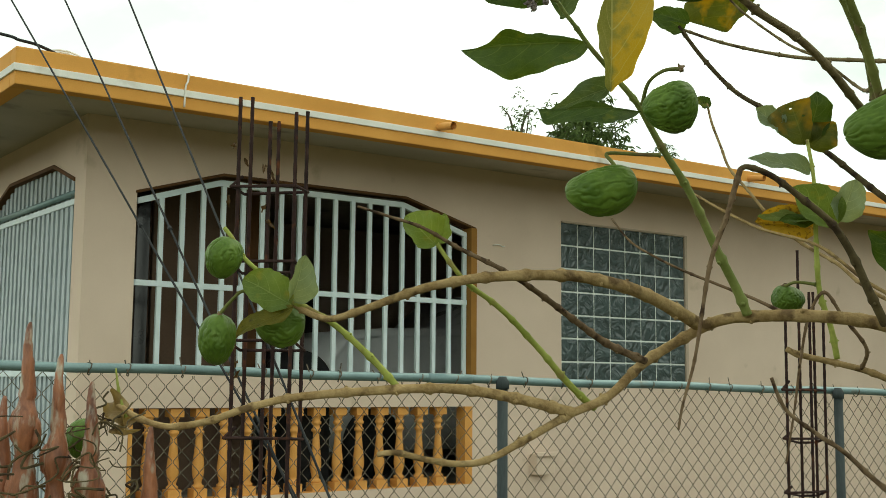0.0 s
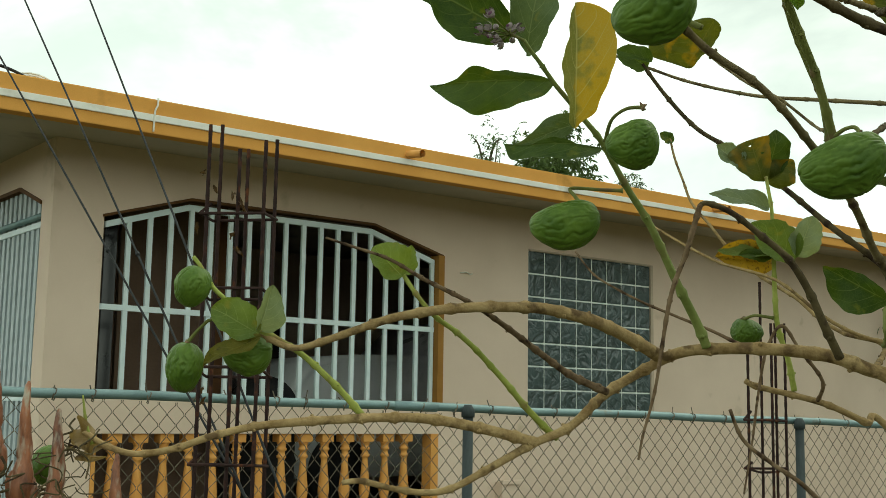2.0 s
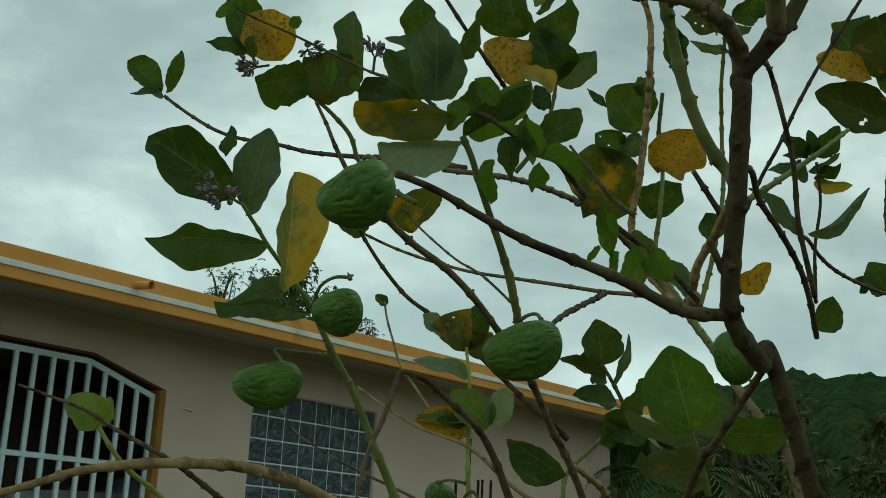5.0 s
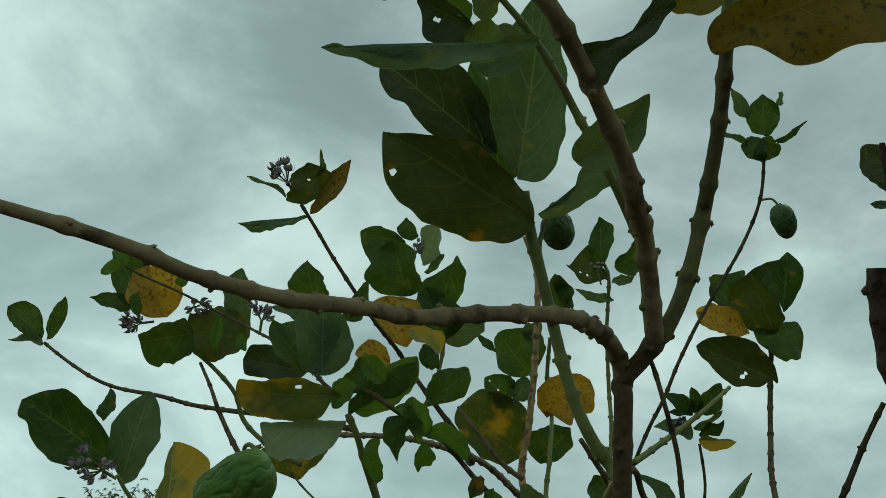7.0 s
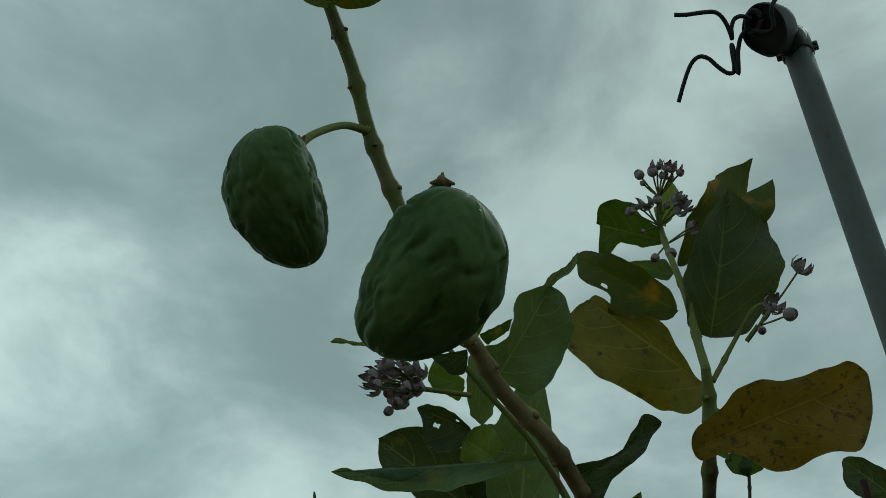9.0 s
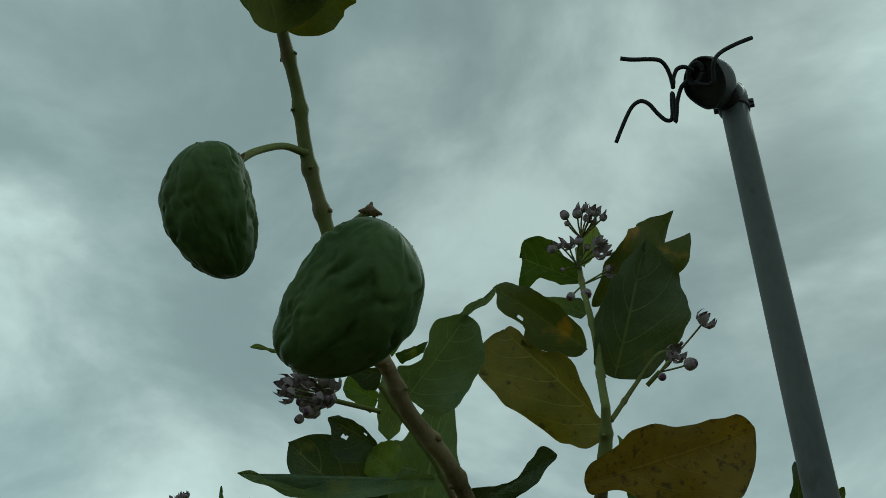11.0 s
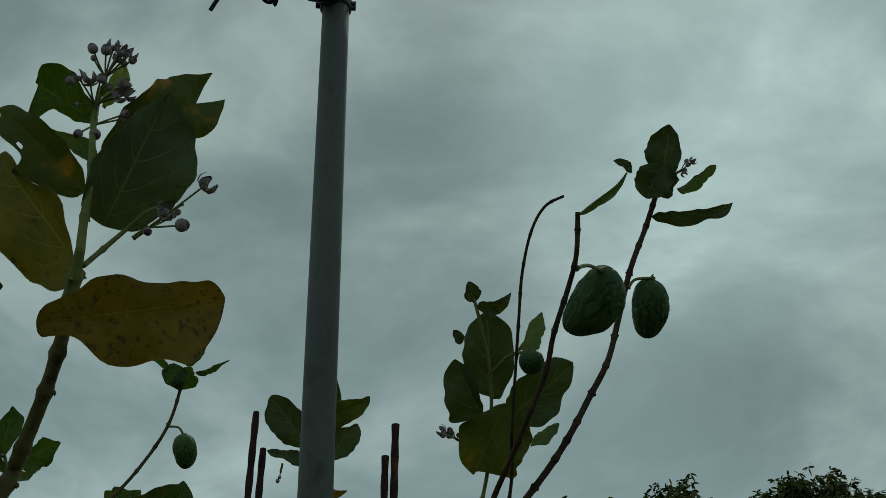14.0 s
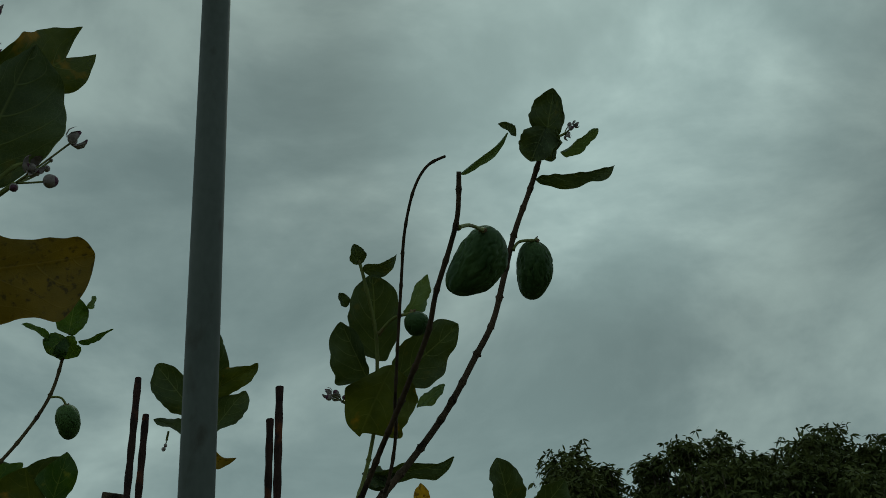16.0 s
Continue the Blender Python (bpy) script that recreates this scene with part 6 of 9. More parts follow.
leaf(vine, (1.725, 0.971, 1.986), (1.749, 0.978, 1.928), (-0.906, -0.144, -0.398), 0.030, LEAF_MID, bend=0.00, cup=0.07, twist=-0.06, edge=((0, 0.004, 0), (0.05, 0.015, 0.183), (0.12, 0.132, 0.196), (0.2, 0.185, 0.211), (0.3, 0.225, 0.231), (0.4, 0.24, 0.242), (0.5, 0.206, 0.237), (0.6, 0.172, 0.232), (0.7, 0.131, 0.19), (0.78, 0.096, 0.131), (0.86, 0.061, 0.078), (0.93, 0.031, 0.039), (1, 0.004, 0.004)))
leaf(vine, (1.746, 0.973, 1.938), (1.761, 0.983, 1.9), (-0.464, -0.803, -0.375), 0.012, LEAF_MID, bend=0.03, cup=0.04, twist=-0.17, edge=((0, -0.079, 0.092), (0.05, 0.13, 0.097), (0.12, 0.138, 0.104), (0.2, 0.147, 0.112), (0.3, 0.158, 0.122), (0.4, 0.169, 0.133), (0.5, 0.155, 0.143), (0.6, 0.124, 0.153), (0.7, 0.093, 0.118), (0.78, 0.068, 0.087), (0.86, 0.043, 0.055), (0.93, 0.022, 0.028), (1, 0.002, 0.003)))
leaf(vine, (1.735, 0.988, 1.944), (1.735, 1.006, 1.919), (-0.688, -0.583, -0.432), 0.009, LEAF_MID, bend=0.04, cup=0.08, twist=-0.09, edge=((0, 0.004, 0), (0.05, 0.147, -0.026), (0.12, 0.144, 0.098), (0.2, 0.141, 0.115), (0.3, 0.137, 0.135), (0.4, 0.133, 0.155), (0.5, 0.129, 0.175), (0.6, 0.11, 0.166), (0.7, 0.082, 0.124), (0.78, 0.06, 0.091), (0.86, 0.038, 0.058), (0.93, 0.019, 0.029), (1, 0.002, 0.003)))
leaf(vine, (1.711, 0.981, 2), (1.713, 0.997, 1.973), (-0.661, -0.614, -0.43), 0.019, LEAF_OLIVE, bend=0.04, cup=0.08, twist=-0.09, edge=((0, 0.004, 0), (0.05, 0.17, -0.009), (0.12, 0.193, 0.268), (0.2, 0.22, 0.274), (0.3, 0.253, 0.282), (0.4, 0.287, 0.289), (0.5, 0.32, 0.296), (0.6, 0.318, 0.292), (0.7, 0.239, 0.219), (0.78, 0.175, 0.16), (0.86, 0.111, 0.102), (0.93, 0.056, 0.051), (1, 0.006, 0.006)))
leaf(vine, (1.763, 0.946, 1.944), (1.781, 0.961, 1.888), (-0.93, -0.145, -0.337), 0.034, LEAF_MID, bend=0.02, cup=0.06, twist=-0.03, edge=((0, 0.004, 0), (0.05, 0.132, 0.074), (0.12, 0.188, 0.182), (0.2, 0.252, 0.237), (0.3, 0.261, 0.255), (0.4, 0.267, 0.273), (0.5, 0.273, 0.29), (0.6, 0.258, 0.295), (0.7, 0.222, 0.245), (0.78, 0.194, 0.206), (0.86, 0.152, 0.138), (0.93, 0.076, 0.069), (1, 0.009, 0.008)))
leaf(vine, (1.774, 0.932, 1.941), (1.799, 0.923, 1.903), (-0.838, -0.162, -0.52), 0.037, LEAF_MID, bend=0.08)
# central cluster
leaf(twig_b, (1.796, 1.326, 2.322), (1.763, 1.324, 2.392), (-0.892, -0.15, -0.426), 0.064, LEAF, bend=0.04, cup=0.11, twist=0.13, edge=((0, -0.109, 0.264), (0.08, 0.253, 0.302), (0.2, 0.33, 0.361), (0.35, 0.415, 0.403), (0.5, 0.409, 0.371), (0.65, 0.38, 0.338), (0.8, 0.271, 0.206), (0.92, 0.121, 0.095), (1, -0.018, 0.028)))
leaf(olive_stem, (1.67, 1.236, 2.179), (1.625, 1.261, 2.234), (-0.459, -0.888, 0.018), 0.029, LEAF_MID, bend=0.03, cup=0.04, twist=0.12, edge=((0, -0.033, 0.044), (0.08, 0.102, 0.069), (0.2, 0.191, 0.108), (0.35, 0.238, 0.141), (0.5, 0.23, 0.129), (0.65, 0.215, 0.117), (0.8, 0.125, 0.077), (0.92, 0.05, 0.031), (1, 0.005, 0.003)))
leaf(olive_stem, (1.681, 1.239, 2.239), (1.643, 1.278, 2.261), (-0.602, -0.746, 0.283), 0.029, LEAF_LIGHT, bend=0.05)
leaf(olive_stem, (1.605, 1.142, 2.209), (1.627, 1.183, 2.137), (-0.763, -0.435, -0.479), 0.048, LEAF_LIGHT, bend=0.02, cup=0.07, twist=-0.02, edge=((0, 0.183, 0.022), (0.08, 0.218, 0.193), (0.2, 0.243, 0.313), (0.35, 0.252, 0.293), (0.5, 0.261, 0.238), (0.65, 0.21, 0.183), (0.8, 0.15, 0.128), (0.92, 0.063, 0.052), (1, 0.006, 0.005)))
leaf(olive_stem, (1.726, 1.275, 2.189), (1.669, 1.348, 2.205), (-0.791, -0.562, -0.242), 0.048, LEAF_BACKLIT, bend=0.02, cup=0.10, twist=-0.15, edge=((0, -0.024, 0.046), (0.08, 0.107, 0.117), (0.2, 0.137, 0.211), (0.35, 0.175, 0.242), (0.5, 0.213, 0.272), (0.65, 0.217, 0.293), (0.8, 0.216, 0.253), (0.92, 0.216, 0.22), (1, 0.004, 0)))
leaf(olive_stem, (1.878, 1.34, 2.339), (1.881, 1.294, 2.394), (-0.276, -0.745, -0.608), 0.036, LEAF, bend=0.05)
flowers(milkweed, (1.762, 1.407, 2.285), (1.753, 1.396, 2.317), 0.019, 6, 1.2, 0.6)
tall_twig = branch(milkweed, [(2.436, 1.454, 2.266), (2.158, 1.27, 2.164), (2.163, 1.296, 2.21), (2.134, 1.313, 2.245), (2.124, 1.354, 2.302), (2.108, 1.394, 2.369), (1.955, 1.33, 2.355), (1.91, 1.346, 2.403), (1.866, 1.361, 2.451), (1.835, 1.374, 2.493), (1.81, 1.386, 2.527)], 0.0061, 0.0028, BARK_DARK)
leaf(tall_twig, (1.814, 1.38, 2.526), (1.793, 1.362, 2.591), (-0.277, -0.898, -0.341), 0.068, LEAF_OLIVE, bend=0.03, cup=0.09, twist=0.17, holes=1, edge=((0, 0.509, 0.005), (0.08, 0.551, 0.096), (0.2, 0.547, 0.234), (0.35, 0.543, 0.33), (0.5, 0.539, 0.426), (0.65, 0.444, 0.483), (0.8, 0.32, 0.443), (0.92, 0.147, 0.275), (1, 0.034, 0.062)))
leaf(tall_twig, (1.824, 1.377, 2.512), (1.831, 1.303, 2.597), (-0.696, -0.566, -0.442), 0.030, LEAF_BROWN, bend=0.00, cup=0.04, twist=0.13, edge=((0, 0.004, 0), (0.08, 0.05, 0.062), (0.2, 0.068, 0.096), (0.35, 0.086, 0.131), (0.5, 0.102, 0.161), (0.65, 0.118, 0.145), (0.8, 0.094, 0.099), (0.92, 0.037, 0.04), (1, 0.004, 0.004)))
leaf(tall_twig, (1.824, 1.378, 2.509), (1.761, 1.478, 2.499), (-0.848, -0.529, 0.036), 0.014, LEAF_LIGHT, bend=0.00, cup=0.08, twist=-0.02, edge=((0, 0.025, -0.011), (0.08, 0.068, 0.025), (0.2, 0.137, -0.016), (0.35, 0.176, -0.067), (0.5, 0.193, -0.082), (0.65, 0.174, -0.085), (0.8, 0.154, -0.085), (0.92, 0.076, -0.04), (1, -0, 0.004)))
leaf(tall_twig, (1.792, 1.404, 2.537), (1.745, 1.45, 2.569), (-0.419, -0.767, 0.487), 0.017, LEAF_LIGHT, bend=0.05)
leaf(tall_twig, (1.808, 1.355, 2.57), (1.798, 1.34, 2.611), (0.255, -0.927, -0.277), 0.017, LEAF, bend=0.05)
flowers(milkweed, (1.8, 1.391, 2.539), (1.776, 1.401, 2.573), 0.024, 10, 1.5, 0.4)
leaf(tall_twig, (2.06, 1.343, 2.35), (2.009, 1.356, 2.431), (-0.565, -0.793, -0.226), 0.090, LEAF_YELLOW, bend=0.06, cup=0.06, twist=0.12, edge=((0, -0.004, 0.033), (0.08, 0.102, 0.122), (0.2, 0.254, 0.263), (0.35, 0.334, 0.369), (0.5, 0.414, 0.428), (0.65, 0.448, 0.487), (0.8, 0.45, 0.413), (0.92, 0.311, 0.222), (1, 0.227, 0.078)))
leaf(tall_twig, (2.002, 1.344, 2.282), (1.967, 1.354, 2.337), (-0.684, -0.658, -0.314), 0.051, LEAF_YELLOW, bend=0.04, cup=0.05, twist=0.08, edge=((0, 0.005, 0.11), (0.08, 0.09, 0.161), (0.2, 0.199, 0.242), (0.35, 0.29, 0.29), (0.5, 0.381, 0.298), (0.65, 0.463, 0.307), (0.8, 0.462, 0.237), (0.92, 0.271, 0.135), (1, 0.004, 0)))
leaf(tall_twig, (1.652, 1.132, 2.088), (1.673, 1.052, 2.154), (-0.44, -0.637, -0.633), 0.054, LEAF_MID, bend=0.05)
leaf(tall_twig, (2.041, 1.261, 2.317), (1.998, 1.296, 2.354), (-0.467, -0.846, 0.257), 0.046, LEAF_GOLD, bend=0.05)
leaf(tall_twig, (2.093, 1.299, 2.344), (2.083, 1.327, 2.326), (-0.953, -0.296, 0.069), 0.057, LEAF, bend=0.05)
mid_stem = branch(milkweed, [(2.106, 1.375, 2.218), (2.111, 1.333, 2.263), (2.133, 1.325, 2.32), (2.146, 1.322, 2.388), (2.13, 1.318, 2.425)], 0.0044, 0.0030, GREEN_STEM)
leaf(mid_stem, (2.048, 1.342, 2.546), (1.999, 1.408, 2.563), (-0.751, -0.425, -0.505), 0.070, LEAF, bend=0.01, cup=0.07, twist=0.08, edge=((0, 0.017, 0.022), (0.08, 0.081, 0.07), (0.2, 0.181, 0.144), (0.35, 0.365, 0.193), (0.5, 0.629, 0.208), (0.65, 0.548, 0.224), (0.8, 0.41, 0.17), (0.92, 0.227, 0.092), (1, 0.034, 0.046)))
leaf(mid_stem, (2.06, 1.339, 2.445), (2.009, 1.346, 2.535), (-0.85, -0.241, -0.468), 0.095, LEAF, bend=0.02, cup=0.10, twist=-0.07, edge=((0, 0.033, 0.144), (0.08, 0.206, 0.309), (0.2, 0.43, 0.381), (0.35, 0.504, 0.408), (0.5, 0.499, 0.42), (0.65, 0.416, 0.41), (0.8, 0.305, 0.308), (0.92, 0.21, 0.173), (1, 0.065, 0.03)))
leaf(mid_stem, (2.067, 1.343, 2.558), (2.048, 1.343, 2.597), (-0.799, -0.455, -0.393), 0.033, LEAF, bend=0.04, cup=0.06, twist=-0.01, edge=((0, 0.046, 0.09), (0.08, 0.16, 0.332), (0.2, 0.34, 0.323), (0.35, 0.421, 0.312), (0.5, 0.463, 0.301), (0.65, 0.46, 0.24), (0.8, 0.263, 0.137), (0.92, 0.105, 0.055), (1, 0.011, 0.005)))
leaf(mid_stem, (2.093, 1.336, 2.518), (2.085, 1.299, 2.584), (-0.513, -0.721, -0.466), 0.046, LEAF_PALE, bend=0.01, cup=0.09, twist=-0.15, edge=((0, -0.018, 0.05), (0.08, 0.053, 0.107), (0.2, 0.165, 0.196), (0.35, 0.288, 0.307), (0.5, 0.33, 0.221), (0.65, 0.371, 0.189), (0.8, 0.388, 0.162), (0.92, 0.283, 0.094), (1, 0.004, 0)))
leaf(mid_stem, (2.087, 1.327, 2.499), (2.095, 1.291, 2.53), (0.02, -0.65, -0.76), 0.026, LEAF_LIGHT, bend=0.05)
leaf(mid_stem, (2.138, 1.33, 2.438), (2.121, 1.281, 2.536), (-0.699, -0.586, -0.409), 0.077, LEAF, bend=0.02, cup=0.06, twist=-0.02, edge=((0, 0.307, 0.013), (0.08, 0.345, 0.139), (0.2, 0.406, 0.202), (0.35, 0.432, 0.26), (0.5, 0.339, 0.279), (0.65, 0.197, 0.239), (0.8, 0.07, 0.196), (0.92, 0.027, 0.078), (1, 0.003, 0.008)))
leaf(mid_stem, (2.132, 1.322, 2.381), (2.086, 1.322, 2.47), (-0.617, -0.72, -0.319), 0.089, LEAF, bend=0.05)
leaf(mid_stem, (2.148, 1.321, 2.386), (2.167, 1.252, 2.44), (-0.375, -0.633, -0.677), 0.057, LEAF_LIGHT, bend=0.05)
leaf(mid_stem, (2.111, 1.336, 2.26), (2.134, 1.259, 2.316), (-0.876, -0.426, -0.228), 0.058, LEAF, bend=0.02, cup=0.06, twist=-0.06, edge=((0, -0.003, 0.046), (0.08, 0.074, 0.086), (0.2, 0.196, 0.149), (0.35, 0.252, 0.219), (0.5, 0.308, 0.258), (0.65, 0.299, 0.298), (0.8, 0.208, 0.218), (0.92, 0.135, 0.131), (1, 0.092, -0.032)))
flowers(milkweed, (2.058, 1.332, 2.512), (2.055, 1.322, 2.532), 0.016, 5, 1.2, 0.7)
branch(milkweed, [(2.82, 1.44, 2.14), (2.862, 1.535, 2.24), (2.871, 1.574, 2.344), (2.867, 1.551, 2.45), (2.851, 1.524, 2.584), (2.81, 1.49, 2.709), (2.794, 1.481, 2.82), (2.751, 1.487, 2.896)], 0.0093, 0.0069, BARK)
pale_stem = branch(milkweed, [(2.734, 1.303, 2.001), (2.83, 1.42, 2.13), (2.931, 1.54, 2.271), (3.004, 1.567, 2.431), (3.091, 1.606, 2.55), (3.055, 1.598, 2.631), (3.02, 1.567, 2.739)], 0.0067, 0.0051, GREEN_STEM)
branch(milkweed, [(2.122, 1.152, 2.11), (2.106, 1.183, 2.138), (2.095, 1.219, 2.189), (2.087, 1.253, 2.237)], 0.0045, 0.0024, BARK_DARK)
leaf(pale_stem, (3.006, 1.618, 2.643), (2.927, 1.671, 2.739), (-0.806, -0.261, -0.53), 0.134, LEAF, bend=0.04, cup=0.09, twist=-0.14, edge=((0, 0.029, 0.121), (0.08, 0.159, 0.345), (0.2, 0.248, 0.59), (0.35, 0.325, 0.666), (0.5, 0.339, 0.654), (0.65, 0.323, 0.64), (0.8, 0.249, 0.458), (0.92, 0.172, 0.308), (1, 0.033, 0.122)))
leaf(pale_stem, (2.915, 1.667, 2.685), (2.87, 1.701, 2.728), (-0.708, -0.672, -0.215), 0.025, LEAF, bend=0.05, cup=0.06, twist=0.10, edge=((0, 0.044, -0.015), (0.08, 0.075, 0.023), (0.2, 0.126, 0.083), (0.35, 0.188, 0.158), (0.5, 0.198, 0.14), (0.65, 0.138, 0.098), (0.8, 0.079, 0.056), (0.92, 0.032, 0.022), (1, 0.003, 0.002)))
leaf(pale_stem, (2.934, 1.603, 2.732), (2.955, 1.556, 2.753), (-0.287, -0.491, -0.823), 0.069, LEAF_LIGHT, bend=0.05)
leaf(pale_stem, (3.084, 1.616, 2.548), (3.114, 1.503, 2.641), (-0.798, -0.495, -0.343), 0.127, LEAF_YELLOW, bend=0.03, cup=0.07, twist=0.06, edge=((0, 0.269, -0.162), (0.08, 0.356, -0.068), (0.2, 0.483, 0.329), (0.35, 0.514, 0.293), (0.5, 0.497, 0.353), (0.65, 0.426, 0.419), (0.8, 0.327, 0.312), (0.92, 0.206, 0.191), (1, 0.004, 0)))
leaf(pale_stem, (3.051, 1.655, 2.435), (2.909, 1.781, 2.548), (-0.767, -0.514, -0.384), 0.166, LEAF_PATCHY, bend=0.03, cup=0.12, twist=0.15, edge=((0, 0.004, 0), (0.08, 0.033, 0.041), (0.2, 0.199, 0.268), (0.35, 0.24, 0.455), (0.5, 0.265, 0.483), (0.65, 0.239, 0.462), (0.8, 0.2, 0.398), (0.92, 0.148, 0.341), (1, 0.049, 0.065)))
leaf(pale_stem, (2.976, 1.662, 2.573), (2.921, 1.704, 2.625), (-0.672, -0.731, -0.12), 0.078, LEAF, bend=0.05, holes=2)
leaf(pale_stem, (3.108, 1.661, 2.445), (3.13, 1.569, 2.523), (-0.686, -0.561, -0.463), 0.112, LEAF, bend=0.02, cup=0.07, twist=-0.13, edge=((0, 0.368, 0.069), (0.08, 0.461, 0.11), (0.2, 0.608, 0.176), (0.35, 0.65, 0.258), (0.5, 0.54, 0.28), (0.65, 0.431, 0.278), (0.8, 0.321, 0.233), (0.92, 0.159, 0.071), (1, 0.046, -0.025)))
leaf(pale_stem, (2.774, 1.419, 2.738), (2.788, 1.388, 2.751), (-0.559, -0.522, -0.644), 0.087, LEAF, bend=0.05)
leaf(pale_stem, (2.79, 1.428, 2.692), (2.757, 1.412, 2.781), (-0.747, -0.543, -0.384), 0.053, LEAF, bend=0.03, cup=0.04, twist=0.18, edge=((0, -0.022, 0.07), (0.08, 0.055, 0.182), (0.2, 0.135, 0.297), (0.35, 0.141, 0.359), (0.5, 0.147, 0.408), (0.65, 0.163, 0.365), (0.8, 0.165, 0.23), (0.92, 0.066, 0.092), (1, 0.007, 0.009)))
leaf(pale_stem, (2.984, 1.65, 2.573), (2.98, 1.615, 2.627), (-0.578, -0.665, -0.473), 0.063, LEAF_LIGHT, bend=0.05)
leaf(pale_stem, (2.559, 1.398, 2.229), (2.605, 1.359, 2.192), (-0.646, -0.038, -0.762), 0.046, LEAF_LIGHT, bend=0.05)
back_stem = branch(milkweed, [(2.80, 1.38, 2.075), (2.88, 1.375, 2.24), (2.961, 1.382, 2.42), (3.005, 1.402, 2.579), (2.961, 1.38, 2.694), (2.94, 1.363, 2.757), (2.918, 1.348, 2.821), (2.894, 1.354, 2.859)], 0.0060, 0.0042, GREEN_STEM)
leaf(back_stem, (2.901, 1.355, 2.839), (2.857, 1.337, 2.956), (-0.907, -0.193, -0.374), 0.061, LEAF, bend=0.02, cup=0.05, twist=0.16, edge=((0, 0.026, -0.02), (0.08, 0.145, 0.061), (0.2, 0.198, 0.147), (0.35, 0.201, 0.221), (0.5, 0.205, 0.28), (0.65, 0.188, 0.275), (0.8, 0.107, 0.27), (0.92, 0.043, 0.111), (1, 0.004, 0.011)))
leaf(back_stem, (2.922, 1.349, 2.81), (2.851, 1.427, 2.848), (-0.75, -0.661, -0.025), 0.088, LEAF_OLIVE, bend=0.01, cup=0.09, twist=-0.03, holes=2, edge=((0, 0.004, 0), (0.08, -0.024, 0.148), (0.2, 0.14, 0.213), (0.35, 0.259, 0.306), (0.5, 0.276, 0.438), (0.65, 0.213, 0.568), (0.8, 0.122, 0.403), (0.92, 0.05, 0.027), (1, 0.007, 0.012)))
leaf(back_stem, (2.917, 1.331, 2.843), (2.952, 1.241, 2.898), (-0.431, -0.583, -0.689), 0.090, LEAF, bend=0.04, cup=0.05, twist=0.09, edge=((0, -0.004, 0.123), (0.08, 0.17, 0.183), (0.2, 0.288, 0.277), (0.35, 0.396, 0.362), (0.5, 0.424, 0.387), (0.65, 0.353, 0.411), (0.8, 0.216, 0.241), (0.92, 0.099, 0.105), (1, 0.029, 0.024)))
leaf(back_stem, (2.944, 1.348, 2.769), (2.881, 1.426, 2.791), (-0.636, -0.326, -0.7), 0.024, LEAF_LIGHT, bend=0.02, cup=0.07, twist=-0.16, edge=((0, 0.031, -0.02), (0.08, 0.058, 0.035), (0.2, 0.1, 0.123), (0.35, 0.15, 0.085), (0.5, 0.16, 0.051), (0.65, 0.165, 0.04), (0.8, 0.089, 0.029), (0.92, 0.028, 0.02), (1, -0.008, 0.015)))
leaf(back_stem, (2.927, 1.345, 2.805), (2.955, 1.295, 2.822), (-0.833, -0.53, -0.161), 0.025, LEAF_LIGHT, bend=0.03, cup=0.11, twist=0.13, edge=((0, 0.004, 0), (0.08, 0.132, -0.01), (0.2, 0.151, 0.25), (0.35, 0.175, 0.236), (0.5, 0.197, 0.223), (0.65, 0.145, 0.209), (0.8, 0.094, 0.196), (0.92, 0.052, 0.079), (1, 0.028, -0.006)))
flowers(milkweed, (2.893, 1.357, 2.791), (2.87, 1.359, 2.832), 0.019, 5, 1.4, 0.8)
# stems beside the trunk
side_a = branch(milkweed, [(1.461, 0.683, 1.906), (1.513, 0.693, 1.92), (1.553, 0.703, 1.906), (1.627, 0.716, 1.898), (1.712, 0.731, 1.887), (1.796, 0.751, 1.871), (1.886, 0.776, 1.837)], 0.0029, 0.0034, BARK_DARK)
side_b = branch(milkweed, [(1.42, 0.644, 1.987), (1.627, 0.718, 2.07), (1.664, 0.72, 2.03), (1.706, 0.727, 1.991), (1.745, 0.74, 1.951), (1.771, 0.746, 1.925), (1.815, 0.75, 1.869)], 0.0021, 0.0032, BARK_DARK)
branch(milkweed, [(1.815, 0.75, 1.869), (1.869, 0.769, 1.88), (1.847, 0.759, 1.935), (1.832, 0.745, 1.985), (1.812, 0.74, 2.029)], 0.0023, 0.0017, BARK_DARK)
side_d = branch(milkweed, [(2.279, 1.029, 2.158), (2.362, 0.995, 2.219), (2.444, 0.961, 2.283), (2.536, 0.942, 2.35)], 0.0057, 0.0037, GREEN_STEM)
leaf(side_b, (1.771, 0.744, 1.93), (1.719, 0.784, 1.978), (-0.468, -0.859, 0.208), 0.024, LEAF_LIGHT, bend=0.05)
leaf(side_b, (1.773, 0.739, 1.931), (1.792, 0.674, 1.98), (-0.195, -0.626, -0.755), 0.020, LEAF_LIGHT, bend=0.08, cup=0.3)
leaf(side_d, (2.514, 1.009, 2.305), (2.474, 1.043, 2.337), (-0.712, -0.682, -0.166), 0.034, LEAF, bend=0.05)
leaf(side_d, (2.517, 1.004, 2.305), (2.497, 1.001, 2.349), (-0.688, -0.632, -0.356), 0.027, LEAF, bend=0.05)
leaf(side_d, (2.52, 1, 2.306), (2.525, 0.953, 2.356), (-0.678, -0.568, -0.466), 0.041, LEAF, bend=0.05)
